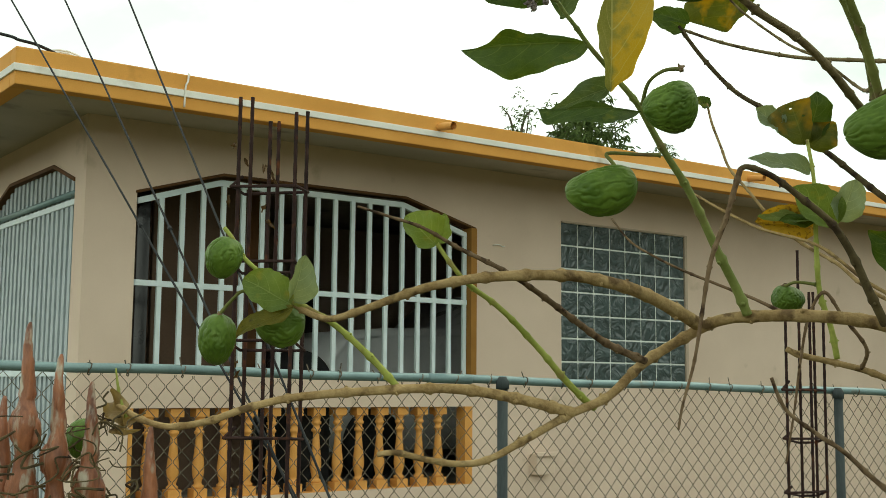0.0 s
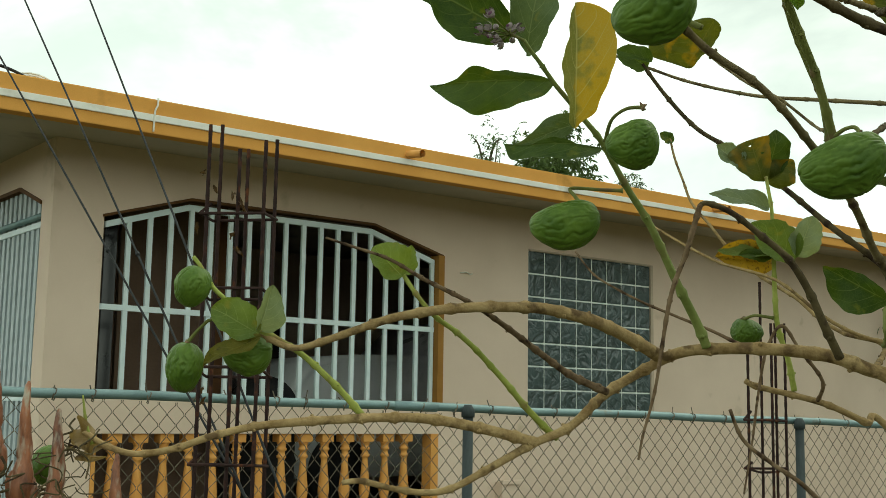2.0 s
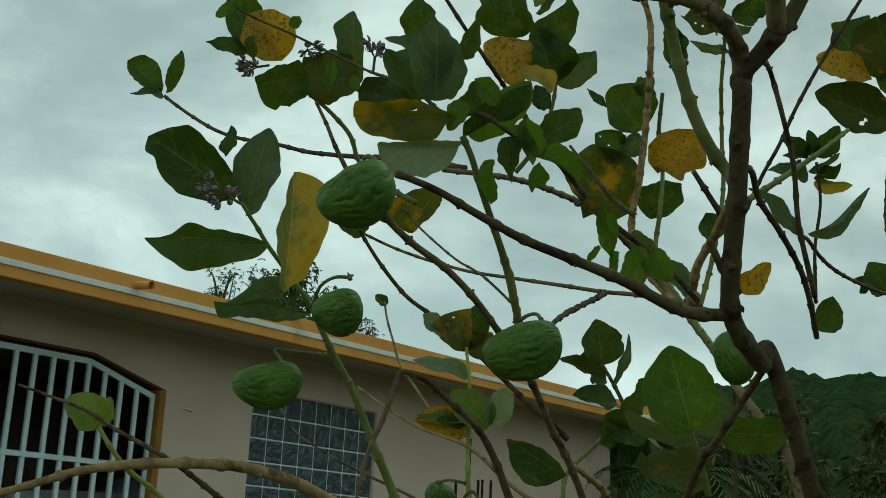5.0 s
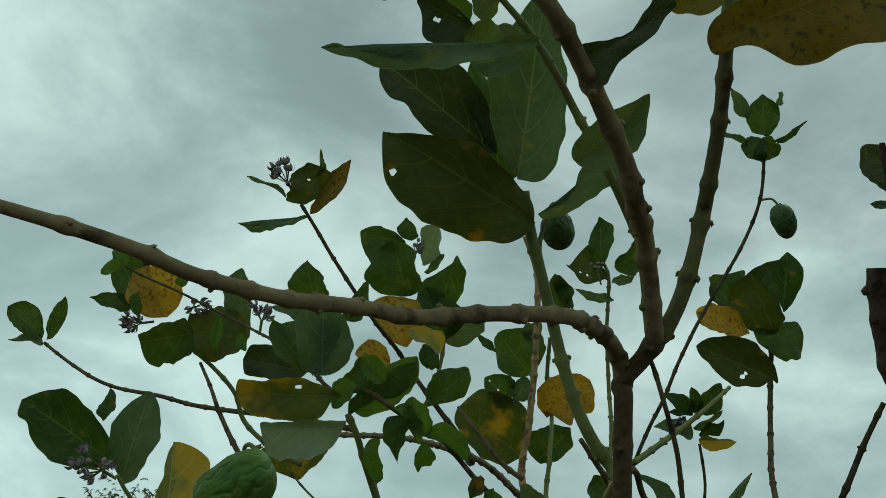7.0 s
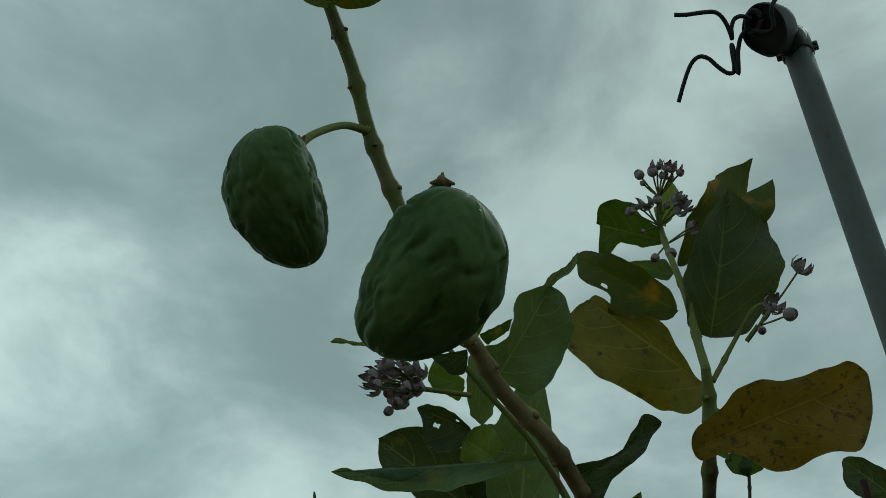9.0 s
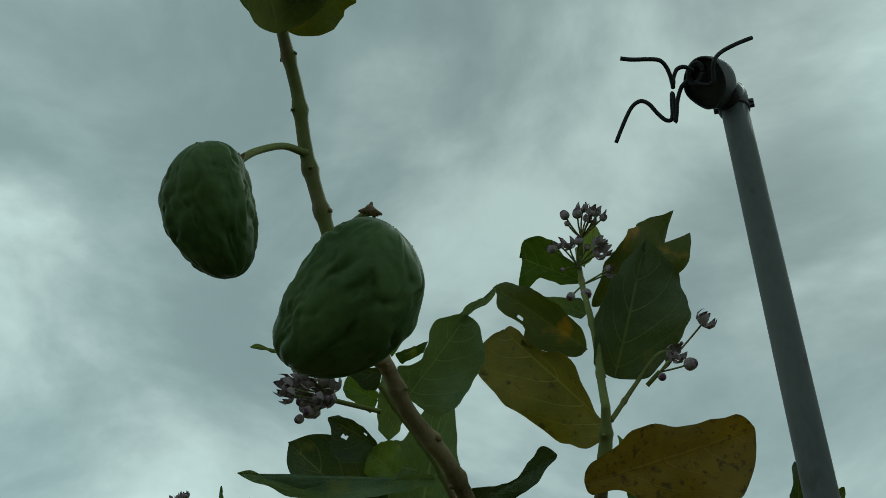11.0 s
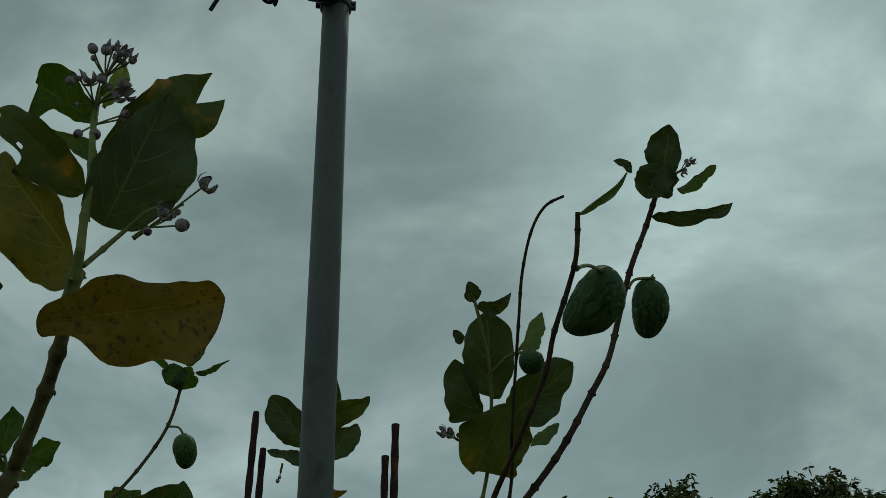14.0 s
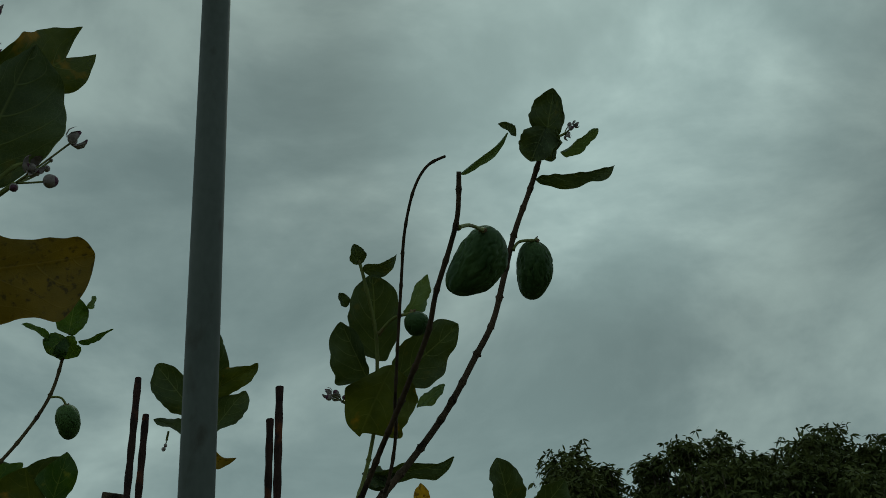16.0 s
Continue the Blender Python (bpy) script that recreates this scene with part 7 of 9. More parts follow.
leaf(side_d, (2.515, 1.009, 2.303), (2.488, 1.048, 2.305), (-0.759, -0.544, 0.357), 0.020, LEAF, bend=0.05)
leaf(side_d, (2.523, 1.014, 2.279), (2.542, 0.962, 2.311), (-0.233, -0.57, -0.788), 0.027, LEAF_LIGHT, bend=0.05)
leaf(side_d, (2.528, 1.017, 2.267), (2.482, 1.075, 2.28), (-0.702, -0.631, 0.331), 0.042, LEAF_LIGHT, bend=0.05)
leaf(side_d, (2.534, 1.008, 2.267), (2.55, 0.963, 2.294), (-0.243, -0.561, -0.791), 0.030, LEAF, bend=0.05)
leaf(side_d, (2.536, 1.01, 2.26), (2.576, 0.952, 2.258), (-0.454, -0.284, -0.845), 0.031, LEAF_GOLD, bend=0.05)
flowers(milkweed, (2.517, 1.029, 2.271), (2.507, 1.035, 2.283), 0.015, 5, 1.2, 0.35)
side_e = branch(milkweed, [(1.771, 0.746, 1.925), (1.806, 0.753, 1.936), (1.924, 0.775, 1.938), (2.083, 0.796, 1.952), (2.316, 0.816, 1.981), (2.511, 0.802, 2.002)], 0.0023, 0.0028, BARK_DARK)
leaf(side_e, (2.384, 0.845, 2.002), (2.352, 0.858, 2.048), (-0.726, -0.6, -0.336), 0.057, LEAF, bend=0.05)
leaf(side_e, (2.367, 0.867, 2.006), (2.349, 0.882, 2.023), (-0.633, -0.774, 0.012), 0.028, LEAF, bend=0.05)
leaf(side_b, (2.418, 0.972, 1.96), (2.413, 0.94, 2.013), (-0.73, -0.552, -0.402), 0.051, LEAF, bend=0.05)
branch(milkweed, [(2.16, 1.005, 2.036), (2.108, 0.992, 2.071), (2.064, 0.995, 2.1), (2.028, 1.002, 2.129)], 0.0056, 0.0038, BARK_DARK)
branch(milkweed, [(1.546, 0.724, 1.815), (1.502, 0.72, 1.83), (1.477, 0.719, 1.848)], 0.0042, 0.0033, BARK_DARK)
leaf(side_a, (2.274, 1.082, 2.097), (2.249, 1.088, 2.138), (-0.631, -0.724, -0.279), 0.051, LEAF, bend=0.05)
leaf(side_a, (2.323, 1.068, 2.019), (2.336, 1.015, 2.063), (-0.702, -0.549, -0.454), 0.045, LEAF_YELLOW, bend=0.05)
leaf(side_a, (2.282, 1.136, 2.009), (2.241, 1.155, 2.065), (-0.568, -0.811, -0.14), 0.047, LEAF_LIGHT, bend=0.05)
branch(milkweed, [(1.831, 0.907, 1.888), (2.095, 1.043, 1.942), (2.08, 1.024, 1.996), (2.018, 0.962, 2.03), (1.833, 0.853, 2.015)], 0.0084, 0.0049, BARK)
# yellow and olive cluster to the right
tall_right = branch(milkweed, [(2.9, 0.7, 0), (2.9, 0.75, 1), (2.682, 0.895, 1.904), (2.669, 0.908, 2.023), (2.715, 0.928, 2.129), (2.782, 0.957, 2.237), (2.855, 0.972, 2.352), (2.866, 0.962, 2.48), (2.846, 0.943, 2.546)], 0.0081, 0.0054, BARK_DARK)
leaf(tall_right, (2.836, 0.911, 2.603), (2.802, 0.875, 2.722), (-0.872, -0.342, -0.349), 0.082, LEAF, bend=0.04, cup=0.11, twist=-0.13, edge=((0, -0.021, 0.036), (0.08, 0.033, 0.084), (0.2, 0.119, 0.161), (0.35, 0.324, 0.218), (0.5, 0.367, 0.266), (0.65, 0.276, 0.261), (0.8, 0.173, 0.216), (0.92, 0.069, 0.102), (1, 0.007, 0.01)))
leaf(tall_right, (2.844, 0.935, 2.559), (2.772, 0.952, 2.679), (-0.859, -0.074, -0.507), 0.099, LEAF_OLIVE, bend=0.03, cup=0.05, twist=-0.08, edge=((0, 0.029, 0.012), (0.08, 0.192, 0.112), (0.2, 0.316, 0.259), (0.35, 0.416, 0.264), (0.5, 0.452, 0.252), (0.65, 0.476, 0.186), (0.8, 0.387, 0.12), (0.92, 0.307, 0.048), (1, 0.05, 0.005)))
leaf(tall_right, (2.894, 1.04, 2.66), (2.844, 1.067, 2.725), (-0.653, -0.731, -0.198), 0.078, LEAF, bend=0.03, cup=0.04, twist=0.15, edge=((0, 0.023, 0.064), (0.08, 0.076, 0.159), (0.2, 0.161, 0.308), (0.35, 0.25, 0.444), (0.5, 0.241, 0.558), (0.65, 0.231, 0.672), (0.8, 0.203, 0.407), (0.92, 0.106, 0.166), (1, 0.048, 0.022)))
leaf(tall_right, (2.793, 0.975, 2.55), (2.715, 1.057, 2.594), (-0.743, -0.666, -0.061), 0.075, LEAF_YELLOW, bend=0.03, cup=0.11, twist=-0.01, edge=((0, -0.019, 0.027), (0.08, 0.071, 0.063), (0.2, 0.209, 0.121), (0.35, 0.269, 0.193), (0.5, 0.329, 0.23), (0.65, 0.389, 0.231), (0.8, 0.29, 0.232), (0.92, 0.182, 0.137), (1, 0.046, 0.078)))
leaf(tall_right, (2.83, 0.936, 2.448), (2.711, 1.062, 2.514), (-0.766, -0.537, -0.354), 0.100, LEAF_OLIVE, bend=0.03, cup=0.10, twist=0.10, holes=2, edge=((0, 0.032, 0.008), (0.08, 0.018, 0.094), (0.2, 0.151, 0.174), (0.35, 0.204, 0.246), (0.5, 0.254, 0.286), (0.65, 0.214, 0.253), (0.8, 0.16, 0.204), (0.92, 0.097, 0.133), (1, 0.013, 0.035)))
leaf(tall_right, (2.83, 0.969, 2.541), (2.863, 0.889, 2.582), (-0.936, -0.341, 0.09), 0.101, LEAF, bend=0.02, cup=0.06, twist=-0.10, edge=((0, 0.284, 0.102), (0.08, 0.271, 0.302), (0.2, 0.251, 0.596), (0.35, 0.226, 0.721), (0.5, 0.202, 0.846), (0.65, 0.177, 0.674), (0.8, 0.139, 0.5), (0.92, 0.098, 0.331), (1, 0.073, 0.071)))
branch(milkweed, [(2.126, 0.566, 2.341), (2.142, 0.575, 2.298), (2.176, 0.58, 2.224), (2.216, 0.577, 2.15)], 0.0185, 0.0201, BARK_BACKLIT)
branch(milkweed, [(2.218, 0.777, 1.882), (2.211, 0.744, 1.94), (2.205, 0.707, 2.001), (2.199, 0.67, 2.06), (2.194, 0.639, 2.112), (2.191, 0.604, 2.165)], 0.0061, 0.0039, BARK_DARK)
# lower branches over the fence
branch(milkweed, [(2.31, 0.78, 0.5), (2.4, 0.85, 0.5), (2.36, 0.95, 1.1), (2.3, 1.15, 1.42), (2.138, 1.258, 1.576), (2.089, 1.291, 1.604), (2.05, 1.328, 1.623), (1.992, 1.383, 1.631), (1.94, 1.443, 1.631), (1.921, 1.491, 1.627), (1.912, 1.532, 1.612), (1.856, 1.583, 1.566), (1.78, 1.586, 1.514), (1.716, 1.597, 1.489), (1.654, 1.619, 1.455), (1.602, 1.642, 1.426), (1.566, 1.661, 1.42), (1.518, 1.675, 1.427), (1.476, 1.684, 1.437), (1.456, 1.7, 1.434)], 0.0210, 0.0038, BARK, 0.06)
branch(milkweed, [(1.914, 1.529, 1.62), (1.847, 1.524, 1.644), (1.756, 1.516, 1.665), (1.668, 1.518, 1.676), (1.585, 1.518, 1.674), (1.528, 1.531, 1.669), (1.493, 1.559, 1.664), (1.457, 1.599, 1.654), (1.428, 1.635, 1.639), (1.404, 1.666, 1.626), (1.379, 1.697, 1.615), (1.362, 1.72, 1.62), (1.343, 1.743, 1.636)], 0.0104, 0.0040, BARK, 0.06)
lower_limb = branch(milkweed, [(1.718, 1.595, 1.491), (1.668, 1.61, 1.503), (1.612, 1.631, 1.515), (1.561, 1.657, 1.523), (1.506, 1.689, 1.523), (1.452, 1.721, 1.519), (1.398, 1.753, 1.514), (1.351, 1.779, 1.507), (1.305, 1.806, 1.493), (1.27, 1.836, 1.477), (1.228, 1.87, 1.469), (1.193, 1.895, 1.481), (1.17, 1.91, 1.499)], 0.0081, 0.0040, BARK, 0.06)
branch(milkweed, [(1.49, 1.701, 1.523), (1.461, 1.708, 1.554), (1.424, 1.71, 1.584), (1.393, 1.72, 1.61), (1.362, 1.729, 1.628), (1.338, 1.736, 1.638)], 0.0051, 0.0036, YOUNG_STEM, 0.04)
shoot_b = branch(milkweed, [(1.768, 1.603, 1.497), (1.748, 1.601, 1.508), (1.702, 1.599, 1.542), (1.655, 1.597, 1.581), (1.61, 1.594, 1.615), (1.567, 1.591, 1.641), (1.525, 1.588, 1.661), (1.494, 1.586, 1.686), (1.47, 1.59, 1.715)], 0.0053, 0.0029, YOUNG_STEM, 0.04)
branch(milkweed, [(1.843, 1.572, 1.566), (1.773, 1.579, 1.589), (1.707, 1.582, 1.623), (1.607, 1.566, 1.665), (1.553, 1.562, 1.685), (1.493, 1.573, 1.708), (1.44, 1.578, 1.73), (1.395, 1.59, 1.742), (1.353, 1.599, 1.752)], 0.0058, 0.0015, BARK_DEAD, 0.03)
green_limb = branch(milkweed, [(1.922, 1.446, 1.633), (1.896, 1.448, 1.676), (1.859, 1.448, 1.723), (1.833, 1.451, 1.766), (1.797, 1.45, 1.811), (1.764, 1.457, 1.853), (1.731, 1.464, 1.902), (1.711, 1.465, 1.923), (1.687, 1.469, 1.944), (1.664, 1.473, 1.965), (1.64, 1.477, 1.986), (1.617, 1.48, 2.01), (1.603, 1.483, 2.025), (1.591, 1.485, 2.039)], 0.0071, 0.0027, MID_STEM, 0.06)
branch(milkweed, [(2.035, 1.298, 1.618), (1.999, 1.298, 1.662), (1.979, 1.306, 1.705), (1.943, 1.315, 1.751), (1.901, 1.331, 1.784), (1.86, 1.347, 1.813), (1.825, 1.362, 1.825), (1.817, 1.369, 1.821)], 0.0065, 0.0037, BARK_DARK)
branch(milkweed, [(1.817, 1.368, 1.823), (1.813, 1.376, 1.796), (1.807, 1.388, 1.753), (1.796, 1.405, 1.699), (1.793, 1.419, 1.629), (1.79, 1.433, 1.56), (1.783, 1.447, 1.505), (1.781, 1.454, 1.471)], 0.0040, 0.0016, BARK_DEAD, 0.03)
branch(milkweed, [(1.975, 1.403, 1.631), (2.021, 1.444, 1.637), (2.014, 1.469, 1.647), (1.999, 1.499, 1.664), (1.962, 1.535, 1.685), (1.924, 1.571, 1.707), (1.894, 1.601, 1.729), (1.87, 1.626, 1.752), (1.856, 1.652, 1.789)], 0.0031, 0.0014, BARK_DEAD)
branch(milkweed, [(2.095, 1.043, 1.942), (2.293, 1.158, 1.981), (2.287, 1.216, 2.016), (2.27, 1.293, 2.03), (2.237, 1.351, 2.04), (2.196, 1.43, 2.054), (2.146, 1.517, 2.07), (2.085, 1.6, 2.099), (2.043, 1.66, 2.13), (2.01, 1.723, 2.164)], 0.0050, 0.0022, BARK_MID)
thin_c = branch(milkweed, [(2.25, 1.352, 1.773), (2.225, 1.367, 1.795), (2.203, 1.4, 1.828), (2.185, 1.439, 1.868), (2.16, 1.473, 1.907), (2.141, 1.513, 1.944), (2.101, 1.539, 1.976), (2.074, 1.575, 2.007), (2.054, 1.597, 2.037), (2.032, 1.618, 2.075), (2.005, 1.641, 2.125)], 0.0054, 0.0031, BARK_DARK)
thin_d = branch(milkweed, [(1.749, 1.119, 1.881), (2.104, 1.366, 1.977), (2.089, 1.426, 2.035), (2.071, 1.473, 2.067), (2.035, 1.521, 2.117), (2.016, 1.552, 2.158)], 0.0035, 0.0018, BARK_MID)
thin_e = branch(milkweed, [(2.097, 1.285, 1.599), (2.338, 1.41, 1.654), (2.322, 1.472, 1.675), (2.318, 1.523, 1.707), (2.32, 1.568, 1.744), (2.305, 1.627, 1.783), (2.295, 1.68, 1.829), (2.29, 1.727, 1.886), (2.29, 1.772, 1.936), (2.292, 1.794, 1.983), (2.288, 1.811, 2.03), (2.29, 1.824, 2.072)], 0.0043, 0.0022, BARK)
branch(milkweed, [(2.27, 1.293, 2.03), (2.232, 1.276, 2.014), (2.107, 1.239, 1.968), (1.947, 1.18, 1.91), (1.832, 1.134, 1.858)], 0.0050, 0.0034, BARK_DARK)
leaf(thin_c, (2.013, 1.635, 2.121), (1.968, 1.665, 2.149), (-0.597, -0.795, -0.107), 0.044, LEAF, bend=0.05)
leaf(thin_e, (2.295, 1.82, 2.067), (2.273, 1.835, 2.084), (-0.474, -0.867, 0.152), 0.026, LEAF, bend=0.05)
leaf(thin_d, (2.684, 2.02, 2.46), (2.698, 2.118, 2.365), (-0.742, -0.407, -0.532), 0.122, LEAF_PATCHY, bend=0.01, cup=0.08, twist=0.10, edge=((0, 0.103, 0.069), (0.05, 0.148, 0.13), (0.12, 0.196, 0.221), (0.2, 0.199, 0.318), (0.3, 0.203, 0.407), (0.4, 0.206, 0.496), (0.5, 0.179, 0.585), (0.6, 0.147, 0.706), (0.7, 0.116, 0.774), (0.78, 0.099, 0.716), (0.86, 0.088, 0.658), (0.93, 0.078, 0.557), (1, 0.004, 0)))
leaf(thin_d, (1.973, 1.59, 2.112), (1.929, 1.631, 2.131), (-0.615, -0.759, 0.213), 0.030, LEAF, bend=0.05)
# leaves and pods of the green limb
leaf(green_limb, (1.648, 1.483, 1.993), (1.509, 1.589, 1.984), (-0.602, -0.796, -0.066), 0.067, LEAF, bend=0.06, cup=0.11, twist=-0.09, edge=((0, 0.028, -0.002), (0.08, 0.12, 0.015), (0.2, 0.187, 0.048), (0.35, 0.218, 0.068), (0.5, 0.252, 0.076), (0.65, 0.275, 0.106), (0.8, 0.208, 0.026), (0.92, 0.092, -0.011), (1, 0.009, -0.001)))
leaf(green_limb, (1.644, 1.441, 1.915), (1.632, 1.425, 2.087), (-0.61, -0.784, -0.114), 0.069, LEAF_GOLD, bend=0.06, cup=0.08, twist=-0.16, edge=((0, 0.013, 0.018), (0.05, 0.043, 0.051), (0.12, 0.047, 0.155), (0.2, 0.053, 0.185), (0.3, 0.078, 0.217), (0.4, 0.102, 0.253), (0.5, 0.117, 0.281), (0.6, 0.082, 0.29), (0.7, 0.066, 0.299), (0.78, 0.055, 0.291), (0.86, 0.04, 0.281), (0.93, 0.021, 0.206), (1, 0.004, 0.081)))
leaf(green_limb, (1.692, 1.614, 2.098), (1.58, 1.704, 2.181), (-0.678, -0.723, -0.132), 0.091, LEAF, bend=0.00, cup=0.09, twist=0.07, edge=((0, 0.055, -0.012), (0.08, 0.117, 0.088), (0.2, 0.215, 0.168), (0.35, 0.287, 0.221), (0.5, 0.301, 0.25), (0.65, 0.265, 0.265), (0.8, 0.172, 0.223), (0.92, 0.143, 0.116), (1, 0.014, 0.004)))
leaf(green_limb, (1.698, 1.598, 2.065), (1.693, 1.555, 2.2), (-0.762, -0.608, -0.223), 0.069, LEAF_LIGHT, bend=0.06, cup=0.06, twist=0.08, edge=((0, -0.033, 0.048), (0.08, 0.047, 0.153), (0.2, 0.141, 0.201), (0.35, 0.204, 0.236), (0.5, 0.218, 0.268), (0.65, 0.227, 0.229), (0.8, 0.172, 0.171), (0.92, 0.097, 0.109), (1, 0.023, 0.026)))
leaf(green_limb, (1.658, 1.61, 2.152), (1.655, 1.601, 2.202), (-0.917, -0.379, -0.124), 0.024, LEAF, bend=0.02, cup=0.10, twist=-0.03, edge=((0, 0.004, 0), (0.08, 0.053, 0.149), (0.2, 0.183, 0.253), (0.35, 0.167, 0.315), (0.5, 0.152, 0.29), (0.65, 0.113, 0.265), (0.8, 0.065, 0.24), (0.92, 0.026, 0.139), (1, 0.003, 0.014)))
leaf(green_limb, (1.657, 1.453, 1.925), (1.606, 1.521, 1.899), (-0.603, -0.629, -0.491), 0.032, LEAF_LIGHT, bend=0.01, cup=0.05, twist=0.04, edge=((0, 0.014, 0.238), (0.08, 0.076, 0.241), (0.2, 0.12, 0.247), (0.35, 0.128, 0.226), (0.5, 0.114, 0.192), (0.65, 0.086, 0.125), (0.8, 0.047, 0.072), (0.92, 0.018, 0.029), (1, 0.002, 0.003)))
leaf(green_limb, (1.667, 1.408, 1.886), (1.574, 1.506, 1.897), (-0.695, -0.687, 0.213), 0.035, LEAF, bend=0.04, cup=0.10, twist=-0.09, edge=((0, -0.005, 0.011), (0.08, 0.141, -0.014), (0.2, 0.233, -0.021), (0.35, 0.229, 0.025), (0.5, 0.2, 0.057), (0.65, 0.201, 0.024), (0.8, 0.202, -0.025), (0.92, 0.159, -0.008), (1, 0.011, 0.005)))
flowers(milkweed, (1.555, 1.444, 2.02), (1.531, 1.465, 2.036), 0.031, 15, 1.15, 0.3)
fruit(green_limb, (1.673, 1.363, 1.887), (-0.04, 0.053, -0.023), 0.07, 0.066, [(1.678, 1.416, 1.899), (1.667, 1.394, 1.922), (1.672, 1.372, 1.934), (1.68, 1.35, 1.933)], (0.01, 0, -0.033))
fruit(green_limb, (1.642, 1.457, 1.788), (-0.06, 0.072, -0.015), 0.095, 0.066, [(1.711, 1.416, 1.835), (1.685, 1.431, 1.835), (1.652, 1.455, 1.836), (1.651, 1.447, 1.824), (1.653, 1.437, 1.812)], (0.016, -0.004, -0.042))
# pod cluster at the end of the arch
pod_twig = branch(milkweed, [(1.338, 1.736, 1.637), (1.317, 1.768, 1.67), (1.294, 1.792, 1.698), (1.279, 1.799, 1.725), (1.269, 1.804, 1.739)], 0.0038, 0.0027, YOUNG_STEM)
fruit(pod_twig, (1.272, 1.808, 1.698), (-0.012, 0.019, -0.059), 0.058, 0.053, None)
fruit(pod_twig, (1.27, 1.817, 1.587), (0, 0.011, -0.068), 0.069, 0.054, [(1.341, 1.755, 1.639), (1.297, 1.786, 1.653), (1.282, 1.799, 1.641), (1.27, 1.812, 1.621)])
fruit(pod_twig, (1.344, 1.778, 1.611), (-0.054, 0.042, -0.005), 0.069, 0.061, None, (0.006, 0.003, -0.045))
leaf(pod_twig, (1.334, 1.729, 1.633), (1.28, 1.765, 1.667), (-0.448, -0.869, 0.21), 0.055, LEAF_YOUNG, bend=0.05, full=0.52)
leaf(pod_twig, (1.336, 1.737, 1.638), (1.348, 1.718, 1.699), (-0.107, -0.955, -0.276), 0.043, LEAF_PALE, bend=0.05, cup=0.3)
leaf(pod_twig, (1.332, 1.72, 1.63), (1.274, 1.772, 1.589), (-0.751, -0.479, 0.455), 0.028, LEAF_TURN, bend=0.05)
leaf(shoot_b, (1.465, 1.583, 1.71), (1.43, 1.604, 1.748), (-0.446, -0.891, 0.082), 0.052, LEAF_YOUNG, bend=0.05, cup=0.2, full=0.5)
leaf(shoot_b, (1.48, 1.603, 1.716), (1.486, 1.592, 1.755), (0.056, -0.959, -0.279), 0.030, LEAF_YOUNG, bend=0.05)
leaf(lower_limb, (1.183, 1.901, 1.49), (1.156, 1.923, 1.487), (-0.616, -0.71, 0.34), 0.039, LEAF_DRY, bend=0.05, wavy=0.2)
leaf(lower_limb, (1.183, 1.912, 1.486), (1.183, 1.917, 1.456), (-0.79, -0.605, -0.101), 0.040, LEAF_DRY, bend=0.05, wavy=0.2)
fruit(lower_limb, (1.151, 1.985, 1.449), (-0.003, 0.012, -0.055), 0.056, 0.049, None)
branch(milkweed, [(1.181, 1.904, 1.481), (1.172, 1.907, 1.506), (1.164, 1.906, 1.547)], 0.0031, 0.0012, YOUNG_STEM)
# right side stems above the fence
branch(milkweed, [(2.33, 0.78, 0.3), (2.45, 0.9, 0.3), (2.5, 1, 1), (2.304, 1.357, 1.49), (2.249, 1.393, 1.526), (2.199, 1.428, 1.553), (2.155, 1.459, 1.567), (2.107, 1.494, 1.58), (2.09, 1.505, 1.589)], 0.0122, 0.0046, BARK)
pale_shoot = branch(milkweed, [(2.154, 1.459, 1.574), (2.143, 1.46, 1.62), (2.124, 1.465, 1.673), (2.115, 1.463, 1.727), (2.11, 1.46, 1.771), (2.1, 1.454, 1.851), (2.1, 1.464, 1.916)], 0.0049, 0.0027, YOUNG_STEM)
leaf(pale_shoot, (2.122, 1.428, 1.781), (2.061, 1.465, 1.837), (-0.574, -0.814, -0.088), 0.062, LEAF_YOUNG, bend=0.05)
leaf(pale_shoot, (2.122, 1.427, 1.785), (2.137, 1.405, 1.849), (-0.484, -0.856, -0.181), 0.054, LEAF_PALE, bend=0.05)
leaf(pale_shoot, (2.125, 1.468, 1.78), (2.047, 1.526, 1.788), (-0.574, -0.797, 0.186), 0.055, LEAF_YELLOW, bend=0.05)
leaf(pale_shoot, (2.124, 1.462, 1.791), (2.046, 1.521, 1.795), (-0.551, -0.753, 0.361), 0.032, LEAF_YOUNG, bend=0.05)
leaf(pale_shoot, (2.106, 1.46, 1.787), (2.063, 1.493, 1.788), (-0.56, -0.741, 0.369), 0.023, LEAF, bend=0.05)
leaf(pale_shoot, (2.109, 1.466, 1.865), (2.03, 1.523, 1.888), (-0.447, -0.789, 0.42), 0.039, LEAF_PALE)
leaf(pale_shoot, (2.111, 1.478, 1.911), (2.089, 1.485, 1.979), (-0.706, -0.687, -0.17), 0.071, LEAF_PATCHY, bend=0.03, cup=0.07, twist=-0.17, holes=2, edge=((0, -0.006, 0.089), (0.08, 0.194, 0.128), (0.2, 0.322, 0.19), (0.35, 0.44, 0.268), (0.5, 0.514, 0.308), (0.65, 0.557, 0.346), (0.8, 0.599, 0.385), (0.92, 0.393, 0.416), (1, 0.228, 0.42)))
leaf(pale_shoot, (2.131, 1.482, 1.923), (2.135, 1.466, 2), (-0.467, -0.87, -0.157), 0.052, LEAF, bend=0.05)
